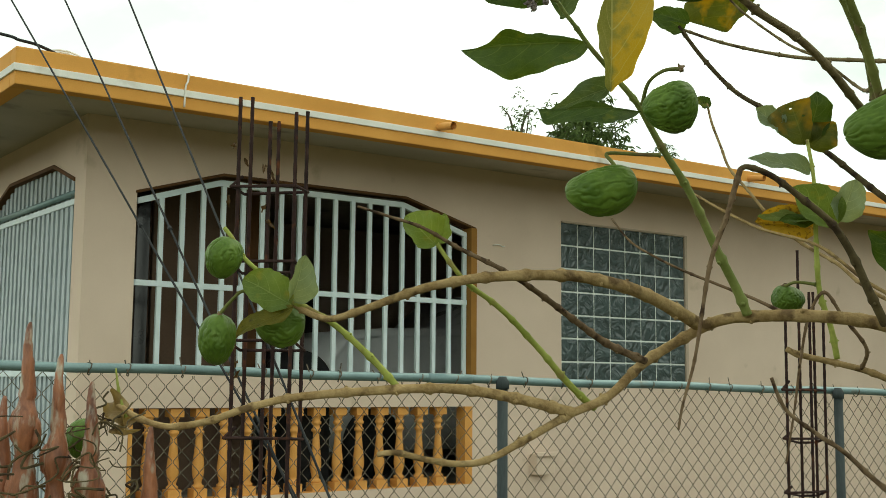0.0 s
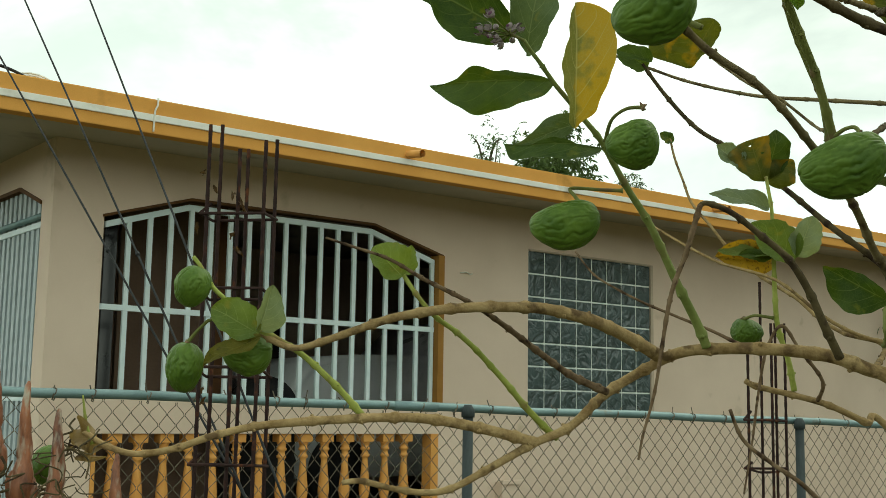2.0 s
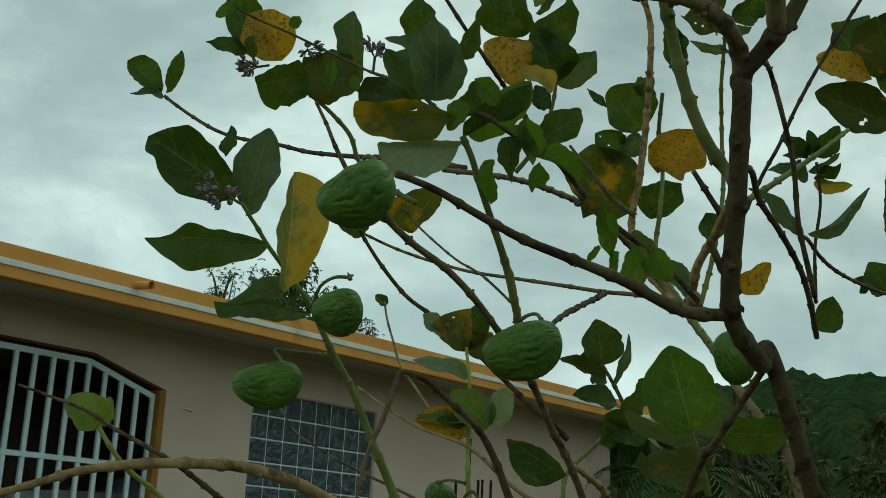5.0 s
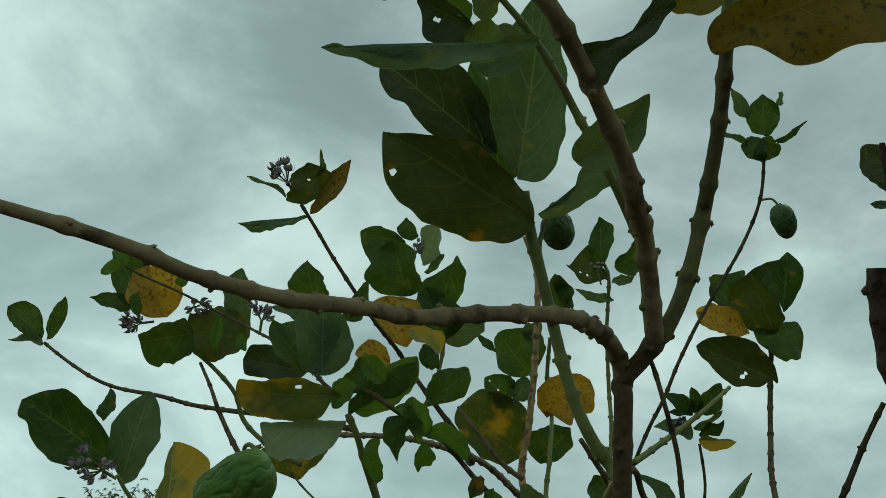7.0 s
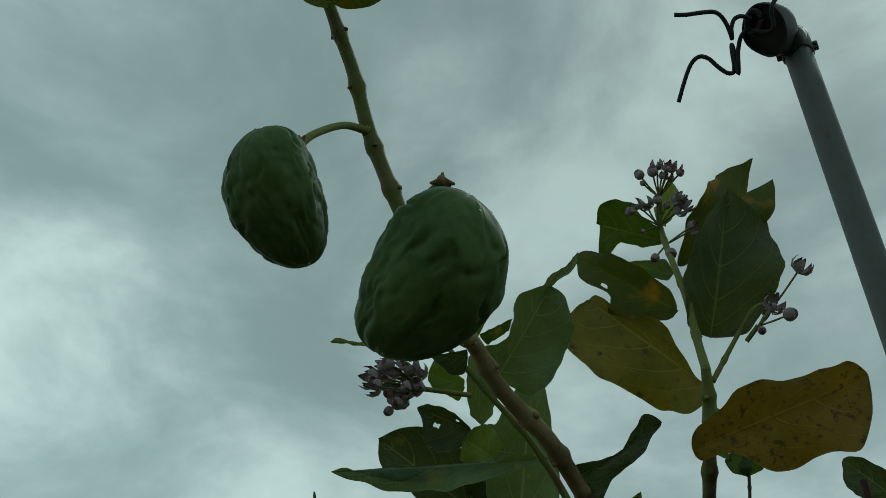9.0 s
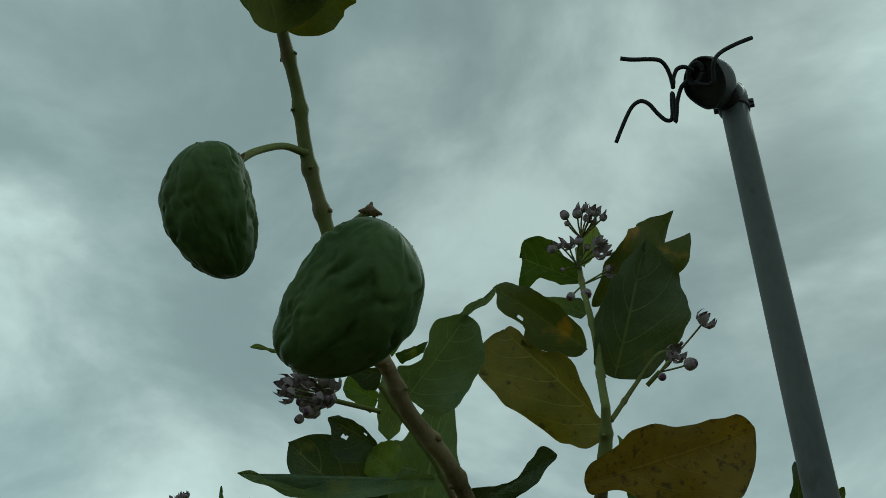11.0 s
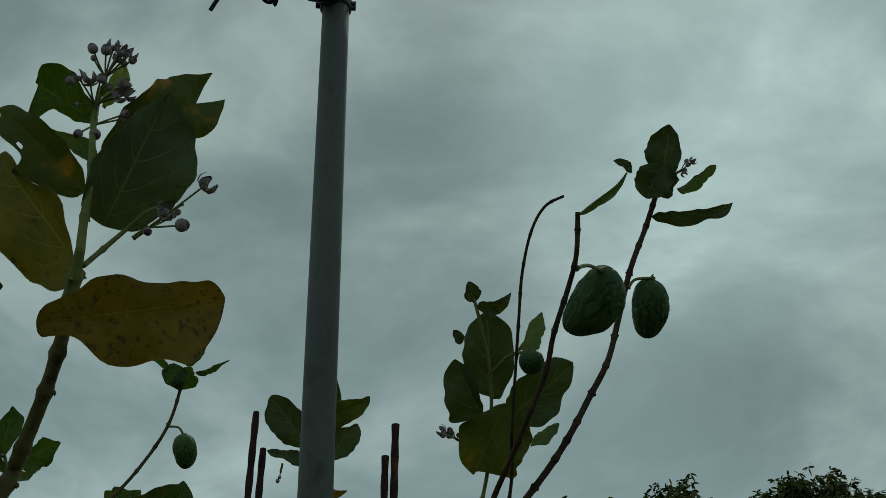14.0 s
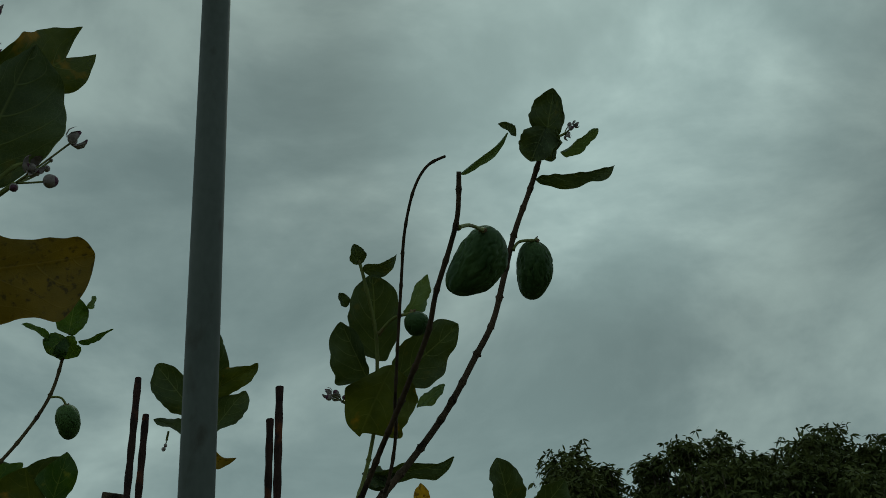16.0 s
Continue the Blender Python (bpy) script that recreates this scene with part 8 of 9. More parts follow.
leaf(pale_shoot, (2.086, 1.495, 1.929), (2.046, 1.519, 1.969), (-0.337, -0.917, 0.214), 0.041, LEAF_PALE, bend=0.05)
leaf(pale_shoot, (2.13, 1.484, 1.914), (2.163, 1.453, 1.95), (-0.464, -0.836, -0.294), 0.048, LEAF_PATCHY, bend=0.05)
fruit(pale_shoot, (2.119, 1.523, 1.668), (-0.007, 0.013, -0.043), 0.045, 0.055, [(2.117, 1.468, 1.689), (2.107, 1.496, 1.694), (2.108, 1.518, 1.689)])
branch(milkweed, [(2.184, 1.438, 1.558), (2.151, 1.405, 1.589), (2.119, 1.422, 1.636), (2.093, 1.436, 1.674), (2.077, 1.454, 1.635), (2.073, 1.469, 1.565), (2.073, 1.481, 1.496), (2.07, 1.497, 1.413)], 0.0032, 0.0014, BARK_DEAD, 0.03)
branch(milkweed, [(2.183, 1.367, 1.355), (2.138, 1.394, 1.396), (2.101, 1.416, 1.434), (2.064, 1.44, 1.463), (2.028, 1.463, 1.496), (2.006, 1.471, 1.543)], 0.0044, 0.0027, BARK_DEAD)
up_stem = branch(milkweed, [(2.293, 1.281, 1.63), (2.157, 1.224, 1.675), (2.02, 1.177, 1.692), (1.947, 1.154, 1.697)], 0.0075, 0.0039, BARK)
leaf(up_stem, (1.965, 1.175, 1.685), (1.897, 1.231, 1.731), (-0.72, -0.631, -0.289), 0.052, LEAF, bend=0.02, cup=0.11, twist=0.04, edge=((0, 0.01, 0.01), (0.08, 0.111, 0.055), (0.2, 0.243, 0.109), (0.35, 0.346, 0.141), (0.5, 0.369, 0.151), (0.65, 0.336, 0.132), (0.8, 0.23, 0.097), (0.92, 0.102, 0.044), (1, 0.008, 0.012)))
fork_stem = branch(milkweed, [(2.338, 1.41, 1.654), (2.082, 1.253, 1.644), (2.111, 1.267, 1.698), (2.163, 1.257, 1.742), (2.212, 1.258, 1.77)], 0.0039, 0.0032, GREEN_STEM)
leaf(fork_stem, (2.169, 1.234, 1.789), (2.2, 1.205, 1.775), (-0.658, -0.392, -0.643), 0.063, LEAF, bend=0.05)
leaf(fork_stem, (2.221, 1.184, 1.768), (2.168, 1.233, 1.798), (-0.674, -0.739, 0.016), 0.057, LEAF, bend=0.05)
leaf(fork_stem, (2.115, 1.164, 1.794), (2.203, 1.081, 1.755), (-0.55, -0.203, -0.81), 0.042, LEAF_LIGHT, bend=0.05)
leafy_stem = branch(milkweed, [(2.258, 1.249, 1.831), (2.243, 1.256, 1.857), (2.229, 1.264, 1.88), (2.219, 1.269, 1.893)], 0.0037, 0.0028, GREEN_STEM)
leaf(leafy_stem, (2.221, 1.268, 1.891), (2.198, 1.267, 1.965), (-0.678, -0.702, -0.22), 0.071, LEAF, bend=0.05)
leaf(leafy_stem, (2.228, 1.267, 1.875), (2.171, 1.321, 1.897), (-0.572, -0.744, 0.344), 0.040, LEAF_OLIVE, bend=0.05)
leaf(leafy_stem, (2.24, 1.26, 1.857), (2.242, 1.226, 1.943), (-0.075, -0.928, -0.365), 0.023, LEAF_LIGHT, bend=0.05)
leaf(leafy_stem, (2.214, 1.236, 1.824), (2.163, 1.289, 1.834), (-0.58, -0.651, 0.489), 0.042, LEAF, bend=0.05)
leaf(leafy_stem, (2.246, 1.274, 1.869), (2.227, 1.295, 1.867), (-0.658, -0.546, 0.519), 0.045, LEAF_LIGHT, bend=0.05)
leaf(leafy_stem, (2.257, 1.254, 1.821), (2.284, 1.206, 1.87), (-0.374, -0.757, -0.536), 0.057, LEAF, bend=0.05)
big_leaf_stem = branch(milkweed, [(1.909, 0.93, 1.654), (1.878, 0.925, 1.692), (1.848, 0.922, 1.723)], 0.0042, 0.0027, GREEN_STEM)
leaf(big_leaf_stem, (1.84, 0.918, 1.722), (1.799, 0.927, 1.824), (-0.741, -0.626, -0.243), 0.088, LEAF_MID, bend=0.03, full=0.5)
leaf(big_leaf_stem, (1.898, 0.941, 1.73), (1.908, 0.91, 1.785), (-0.559, -0.761, -0.327), 0.058, LEAF_LIGHT, bend=0.05)
leaf(big_leaf_stem, (1.945, 0.946, 1.678), (1.88, 1.013, 1.691), (-0.681, -0.702, 0.208), 0.062, LEAF_OLIVE, bend=0.05)
leaf(big_leaf_stem, (1.984, 0.98, 1.638), (1.916, 1.065, 1.612), (-0.724, -0.409, 0.556), 0.055, LEAF, bend=0.05)
leaf(big_leaf_stem, (2.023, 0.964, 1.745), (2.087, 0.892, 1.749), (-0.541, -0.518, -0.663), 0.066, LEAF, bend=0.05)
branch(milkweed, [(1.735, 0.892, 1.58), (1.733, 0.877, 1.628), (1.697, 0.837, 1.673), (1.666, 0.797, 1.702), (1.644, 0.758, 1.737), (1.626, 0.733, 1.757)], 0.0043, 0.0035, BARK_DARK)
fruit(trunk, (1.817, 0.85, 1.806), (0.023, -0.004, -0.06), 0.064, 0.052, None)
branch(milkweed, [(2.569, 1.063, 1.645), (2.404, 1.019, 1.667), (2.335, 1.099, 1.654), (2.269, 1.172, 1.652), (2.218, 1.234, 1.64), (2.149, 1.306, 1.648), (2.094, 1.355, 1.68), (2.068, 1.426, 1.742), (2.032, 1.516, 1.778), (2.019, 1.634, 1.846)], 0.0047, 0.0018, BARK)
branch(milkweed, [(1.764, 1.122, 1.862), (1.836, 1.175, 1.875), (1.815, 1.171, 1.933), (1.79, 1.173, 1.972), (1.762, 1.176, 2.018), (1.743, 1.174, 2.056)], 0.0051, 0.0036, GREEN_STEM)
# tall thin shrub behind
milkweed_b = tagged(new("milkweed_shrub"), "slender milkweed shrub with one hanging pod", "shrub", "milkweed shrubs")
hang_stem = branch(milkweed_b, [(2.621, 1.211, 0), (2.631, 1.221, 1.095), (2.661, 1.231, 1.94), (2.668, 1.227, 2.201), (2.661, 1.192, 2.277), (2.659, 1.156, 2.342), (2.662, 1.122, 2.397), (2.66, 1.086, 2.464), (2.661, 1.038, 2.541), (2.665, 0.984, 2.619), (2.669, 0.93, 2.697), (2.665, 0.882, 2.786), (2.641, 0.856, 2.867)], 0.0057, 0.0035, BARK_DARK)
leaf(hang_stem, (2.623, 0.846, 2.908), (2.595, 0.83, 2.991), (-0.924, -0.16, -0.347), 0.067, LEAF, bend=0.01, cup=0.07, twist=0.12, edge=((0, -0.097, 0.138), (0.08, 0.227, 0.2), (0.2, 0.294, 0.298), (0.35, 0.377, 0.365), (0.5, 0.385, 0.364), (0.65, 0.381, 0.363), (0.8, 0.256, 0.23), (0.92, 0.102, 0.092), (1, 0.01, 0.009)))
leaf(hang_stem, (2.6, 0.867, 2.944), (2.557, 0.885, 3.007), (-0.837, -0.07, -0.543), 0.033, LEAF_LIGHT, bend=0.01, cup=0.08, twist=0.10, edge=((0, 0.003, 0.003), (0.08, 0.066, 0.062), (0.2, 0.164, 0.155), (0.35, 0.217, 0.2), (0.5, 0.17, 0.191), (0.65, 0.124, 0.169), (0.8, 0.077, 0.092), (0.92, 0.04, 0.031), (1, 0.018, -0.005)))
leaf(hang_stem, (2.619, 0.85, 2.902), (2.616, 0.883, 2.864), (-0.975, -0.199, -0.096), 0.063, LEAF, bend=0.05, full=0.55)
leaf(hang_stem, (2.619, 0.85, 2.902), (2.65, 0.829, 2.87), (-0.705, 0.039, -0.708), 0.063, LEAF, bend=0.05, full=0.55)
leaf(hang_stem, (2.642, 0.829, 2.901), (2.665, 0.764, 2.942), (-0.076, -0.551, -0.831), 0.024, LEAF, bend=0.05)
leaf(hang_stem, (2.612, 0.879, 2.894), (2.57, 0.927, 2.911), (-0.694, -0.685, 0.222), 0.024, LEAF, bend=0.05)
leaf(hang_stem, (2.617, 0.813, 2.97), (2.616, 0.795, 2.997), (-0.342, -0.776, -0.53), 0.022, LEAF_LIGHT, bend=0.05)
fruit(hang_stem, (2.695, 0.847, 2.741), (0.037, -0.007, -0.062), 0.073, 0.053, [(2.665, 0.882, 2.786), (2.671, 0.86, 2.786), (2.68, 0.849, 2.771)], mat=POD_BACKLIT)
# shrub by the mast
milkweed_c = tagged(new("milkweed_shrub"), "milkweed shrub with bare stems, coloured dark as if backlit, and two pods", "shrub", "milkweed shrubs")
bare_a = branch(milkweed_c, [(1.95, 0.28, 0), (1.93, 0.27, 1.2), (1.92, 0.235, 2), (1.905, 0.215, 2.14), (1.836, 0.162, 2.241), (1.791, 0.138, 2.272), (1.746, 0.115, 2.302), (1.694, 0.088, 2.342), (1.659, 0.076, 2.375), (1.621, 0.057, 2.412), (1.591, 0.046, 2.438), (1.563, 0.042, 2.478)], 0.0077, 0.0029, BARK_BACKLIT, 0.04)
bare_b = branch(milkweed_c, [(1.95, 0.28, 0.02), (2, 0.29, 1.2), (2.09, 0.27, 2.08), (2.099, 0.232, 2.218), (2.111, 0.127, 2.354), (2.102, 0.068, 2.429), (2.09, 0.02, 2.507), (2.077, -0.015, 2.567), (2.057, -0.038, 2.636), (2.035, -0.061, 2.706), (2.019, -0.089, 2.77), (1.998, -0.111, 2.821)], 0.0101, 0.0041, BARK_BACKLIT, 0.045)
branch(milkweed_c, [(1.95, 0.28, 0.02), (1.93, 0.25, 1.2), (1.9, 0.2, 2), (1.828, 0.141, 2.237), (1.775, 0.133, 2.295), (1.719, 0.124, 2.357), (1.671, 0.116, 2.408), (1.632, 0.109, 2.446), (1.606, 0.096, 2.485), (1.59, 0.078, 2.509), (1.585, 0.055, 2.519)], 0.0052, 0.0017, BARK_BACKLIT, 0.035)
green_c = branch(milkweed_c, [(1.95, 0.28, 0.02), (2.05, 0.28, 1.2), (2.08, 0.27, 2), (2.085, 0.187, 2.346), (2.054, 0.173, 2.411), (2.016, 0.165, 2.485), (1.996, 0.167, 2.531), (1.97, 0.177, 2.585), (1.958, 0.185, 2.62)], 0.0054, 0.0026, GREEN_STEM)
leaf(bare_a, (1.599, 0.038, 2.501), (1.576, -0.021, 2.542), (-0.364, -0.432, -0.825), 0.009, LEAF_LIGHT, bend=0.05, cup=0.5)
fruit(bare_a, (1.751, 0.022, 2.473), (0.039, 0.059, -0.063), 0.099, 0.067, [(1.609, 0.046, 2.431), (1.652, 0.03, 2.463), (1.71, 0.011, 2.494)], (0.016, -0.019, -0.02), mat=POD_SHADED, folds=7)
fruit(bare_b, (2.09, -0.09, 2.668), (0.052, 0.008, -0.076), 0.096, 0.062, [(2.041, -0.056, 2.678), (2.044, -0.069, 2.695), (2.063, -0.099, 2.708)], mat=POD_SHADED, folds=7)
leaf(bare_b, (1.988, -0.127, 2.856), (1.94, -0.142, 2.925), (-0.812, 0.314, -0.491), 0.060, LEAF_BACKLIT, bend=0.04, cup=0.10, twist=-0.15, edge=((0, 0.066, 0.039), (0.08, 0.157, 0.221), (0.2, 0.301, 0.286), (0.35, 0.374, 0.328), (0.5, 0.378, 0.32), (0.65, 0.351, 0.288), (0.8, 0.235, 0.228), (0.92, 0.108, 0.09), (1, 0.031, 0.008)))
leaf(bare_b, (1.942, -0.121, 2.846), (1.972, -0.094, 2.8), (-0.871, 0.289, -0.398), 0.065, LEAF_BACKLIT, bend=0.05, full=0.55)
leaf(bare_b, (1.954, -0.13, 2.849), (1.983, -0.129, 2.806), (-0.668, 0.603, -0.436), 0.064, LEAF_BACKLIT, bend=0.05, full=0.5)
leaf(bare_b, (2.001, -0.148, 2.838), (1.984, -0.213, 2.871), (-0.183, -0.406, -0.895), 0.035, LEAF_LIGHT, bend=0.05)
leaf(bare_b, (2.006, -0.101, 2.789), (2.005, -0.234, 2.807), (-0.564, -0.101, -0.82), 0.025, LEAF_BACKLIT, bend=0.03, cup=0.04, twist=0.01, edge=((0, 0.004, 0), (0.08, 0.045, 0.089), (0.2, 0.024, 0.137), (0.35, 0.008, 0.18), (0.5, 0.004, 0.166), (0.65, 0.008, 0.12), (0.8, 0.012, 0.112), (0.92, 0.013, 0.077), (1, 0.013, 0.004)))
leaf(bare_b, (1.963, -0.074, 2.847), (1.949, -0.046, 2.864), (-0.89, -0.456, 0.018), 0.020, LEAF_BACKLIT, bend=0.05)
flowers(milkweed_c, (1.971, -0.139, 2.844), (1.966, -0.163, 2.854), 0.015, 6, 1.0, 0.5)
leaf(green_c, (2.057, 0.169, 2.5), (1.98, 0.166, 2.609), (-0.804, -0.145, -0.576), 0.080, LEAF_BACKLIT, bend=0.01, cup=0.09, twist=0.07, edge=((0, -0.065, 0.116), (0.08, 0.126, 0.152), (0.2, 0.244, 0.209), (0.35, 0.292, 0.265), (0.5, 0.324, 0.274), (0.65, 0.308, 0.284), (0.8, 0.242, 0.249), (0.92, 0.145, 0.151), (1, 0.024, 0.025)))
leaf(green_c, (2.049, 0.178, 2.456), (1.989, 0.216, 2.534), (-0.78, 0.058, -0.623), 0.051, LEAF_BACKLIT, bend=0.03, cup=0.05, twist=0.17, edge=((0, 0.004, 0), (0.08, 0.004, 0), (0.2, 0.387, 0.082), (0.35, 0.369, 0.11), (0.5, 0.351, 0.137), (0.65, 0.312, 0.153), (0.8, 0.27, 0.131), (0.92, 0.18, 0.057), (1, 0.06, 0.013)))
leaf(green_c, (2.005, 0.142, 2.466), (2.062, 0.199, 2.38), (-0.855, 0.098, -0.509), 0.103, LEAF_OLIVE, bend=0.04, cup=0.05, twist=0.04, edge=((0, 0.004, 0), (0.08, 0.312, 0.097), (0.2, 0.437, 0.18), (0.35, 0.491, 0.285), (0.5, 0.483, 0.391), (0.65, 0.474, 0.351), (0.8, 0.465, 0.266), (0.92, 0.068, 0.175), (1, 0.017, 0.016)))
leaf(green_c, (2.084, 0.141, 2.481), (2.046, 0.038, 2.548), (-0.796, -0.091, -0.599), 0.081, LEAF_BACKLIT, bend=0.01, cup=0.09, twist=0.17, edge=((0, -0.05, 0.113), (0.08, 0.178, 0.186), (0.2, 0.243, 0.281), (0.35, 0.323, 0.3), (0.5, 0.316, 0.316), (0.65, 0.287, 0.224), (0.8, 0.23, 0.169), (0.92, 0.166, 0.089), (1, 0.029, 0.009)))
leaf(green_c, (2.037, 0.12, 2.569), (2.006, 0.083, 2.619), (-0.584, -0.432, -0.688), 0.039, LEAF_LIGHT, bend=0.03, cup=0.05, twist=0.13, edge=((0, 0.112, -0.081), (0.08, 0.124, 0.078), (0.2, 0.143, 0.285), (0.35, 0.154, 0.405), (0.5, 0.14, 0.349), (0.65, 0.126, 0.293), (0.8, 0.094, 0.219), (0.92, 0.045, 0.091), (1, 0.015, 0.013)))
leaf(green_c, (2.083, 0.111, 2.431), (2.069, 0.066, 2.459), (-0.95, 0.311, -0.005), 0.023, LEAF_LIGHT, bend=0.01, cup=0.11, twist=0.02, edge=((0, 0.021, -0.002), (0.08, 0.064, 0.043), (0.2, 0.133, 0.113), (0.35, 0.176, 0.201), (0.5, 0.195, 0.226), (0.65, 0.181, 0.23), (0.8, 0.126, 0.235), (0.92, 0.083, 0.089), (1, 0.057, 0.002)))
leaf(green_c, (1.961, 0.186, 2.615), (1.943, 0.191, 2.641), (-0.81, -0.304, -0.502), 0.025, LEAF_BACKLIT, bend=0.05)
leaf(green_c, (1.967, 0.18, 2.608), (1.958, 0.128, 2.627), (-0.481, -0.226, -0.847), 0.026, LEAF_BACKLIT, bend=0.25)
leaf(green_c, (2.005, 0.209, 2.568), (1.992, 0.219, 2.586), (-0.801, -0.527, -0.286), 0.018, LEAF_BACKLIT, bend=0.05)
fruit(green_c, (1.974, 0.104, 2.514), (0.02, -0.006, -0.029), 0.036, 0.038, [(1.996, 0.161, 2.513), (1.975, 0.136, 2.527), (1.965, 0.107, 2.527)], mat=POD_SHADED, folds=7)
flowers(milkweed_c, (2.063, 0.207, 2.431), (2.054, 0.231, 2.44), 0.022, 5, 1.3, 0.6)
leaf(green_c, (2.395, 0.215, 2.443), (2.374, 0.053, 2.469), (-0.774, -0.002, -0.633), 0.034, LEAF_BACKLIT, bend=0.01, cup=0.08, twist=0.11, edge=((0, 0.035, 0.015), (0.08, 0.053, 0.082), (0.2, 0.08, 0.106), (0.35, 0.103, 0.096), (0.5, 0.118, 0.086), (0.65, 0.059, 0.119), (0.8, 0.011, 0.142), (0.92, 0.007, 0.084), (1, 0.026, -0.002)))
leaf(green_c, (2.398, 0.159, 2.436), (2.386, 0.216, 2.456), (-0.922, -0.286, 0.261), 0.052, LEAF_BACKLIT, bend=0.05)
leaf(green_c, (2.728, -0.061, 2.506), (2.671, -0.036, 2.593), (-0.842, -0.241, -0.482), 0.075, LEAF_BACKLIT, bend=0.05)
leaf(green_c, (2.83, -0.133, 2.54), (2.798, -0.184, 2.587), (-0.775, -0.09, -0.625), 0.077, LEAF_BACKLIT, bend=0.05)
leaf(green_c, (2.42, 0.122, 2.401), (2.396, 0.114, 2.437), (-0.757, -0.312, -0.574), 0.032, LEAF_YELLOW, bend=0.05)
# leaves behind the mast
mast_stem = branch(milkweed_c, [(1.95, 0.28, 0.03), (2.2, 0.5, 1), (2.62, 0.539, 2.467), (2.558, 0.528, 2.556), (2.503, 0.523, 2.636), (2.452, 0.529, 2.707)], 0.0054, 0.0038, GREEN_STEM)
leaf(mast_stem, (2.754, 0.599, 2.772), (2.694, 0.671, 2.865), (-0.888, -0.341, -0.308), 0.077, LEAF_BACKLIT, bend=0.02, cup=0.09, twist=-0.14, edge=((0, 0.079, 0.059), (0.08, 0.163, 0.102), (0.2, 0.253, 0.17), (0.35, 0.331, 0.234), (0.5, 0.354, 0.23), (0.65, 0.352, 0.213), (0.8, 0.27, 0.183), (0.92, 0.135, 0.124), (1, 0.028, 0.049)))
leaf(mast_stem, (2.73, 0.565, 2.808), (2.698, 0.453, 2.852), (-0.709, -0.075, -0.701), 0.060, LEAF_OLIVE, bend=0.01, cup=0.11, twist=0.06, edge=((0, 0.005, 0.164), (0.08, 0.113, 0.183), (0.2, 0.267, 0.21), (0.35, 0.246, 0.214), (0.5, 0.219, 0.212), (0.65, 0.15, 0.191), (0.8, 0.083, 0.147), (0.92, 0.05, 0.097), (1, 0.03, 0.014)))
leaf(mast_stem, (2.78, 0.573, 2.732), (2.729, 0.483, 2.806), (-0.915, 0.338, -0.222), 0.070, LEAF_BACKLIT, bend=0.01, cup=0.07, twist=0.04, edge=((0, 0.044, 0.053), (0.08, 0.102, 0.096), (0.2, 0.193, 0.165), (0.35, 0.242, 0.243), (0.5, 0.247, 0.306), (0.65, 0.207, 0.338), (0.8, 0.104, 0.311), (0.92, 0.041, 0.202), (1, 0.013, 0.029)))
leaf(mast_stem, (2.779, 0.604, 2.734), (2.759, 0.685, 2.767), (-0.905, -0.332, 0.266), 0.039, LEAF_BACKLIT, bend=0.05)
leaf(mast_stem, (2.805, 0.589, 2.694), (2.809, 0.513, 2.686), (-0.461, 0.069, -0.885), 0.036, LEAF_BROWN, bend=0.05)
leaf(mast_stem, (2.771, 0.566, 2.835), (2.703, 0.542, 2.937), (-0.675, -0.478, -0.562), 0.054, LEAF_BACKLIT, bend=0.05)
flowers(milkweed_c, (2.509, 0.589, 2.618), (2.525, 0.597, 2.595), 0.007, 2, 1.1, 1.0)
leaf(mast_stem, (3.101, 1.098, 2.751), (3.047, 0.961, 2.827), (-0.589, -0.202, -0.782), 0.096, LEAF_BACKLIT, bend=0.05)
leaf(mast_stem, (3.108, 1.099, 2.74), (3.052, 1.133, 2.826), (-0.738, -0.635, -0.229), 0.088, LEAF_BACKLIT, bend=0.05)


# ---- rebar cages ----
def cage_from(label, bars, ties, ring, r=0.0065):
    cage = tagged(new("rebar_cage"), label, "rebar cage", "rebar cages")
    for x, y, top in bars:
        rebar_bar(cage, x, y, 0.0, top, r, lean=(0.006, -0.004))
    mx, my = sum(b[0] for b in bars) / len(bars), sum(b[1] for b in bars) / len(bars)
    for n, z in enumerate(ties):
        bm = bmesh.new()
        pts = []
        for k in [*ring, ring[0]]:
            x, y, _ = bars[k]
            pts.append((mx + (x - mx) * 1.14, my + (y - my) * 1.14, z + 0.012 * math.sin(3.1 * k + n)))
        tube(bm, pts, 0.0042, 6)
        tube(bm, [pts[0], (pts[0][0] * 0.7 + mx * 0.3, pts[0][1] * 0.7 + my * 0.3, z + 0.03)], 0.0045, 6)
        part("tie", bm, RUST, cage)
    return cage


cage_a = cage_from("rusty column rebar cage rising above the fence",
          [(1.963, 3.17, 2.299), (2.042, 3.254, 2.327), (2.022, 3.107, 2.229), (2.095, 3.194, 2.255), (2.070, 3.052, 2.2515), (2.152, 3.135, 2.2805)],
          (2.052, 1.840, 1.629, 1.383, 1.05, 0.7, 0.35), (0, 2, 4, 5, 3, 1), 0.0053)
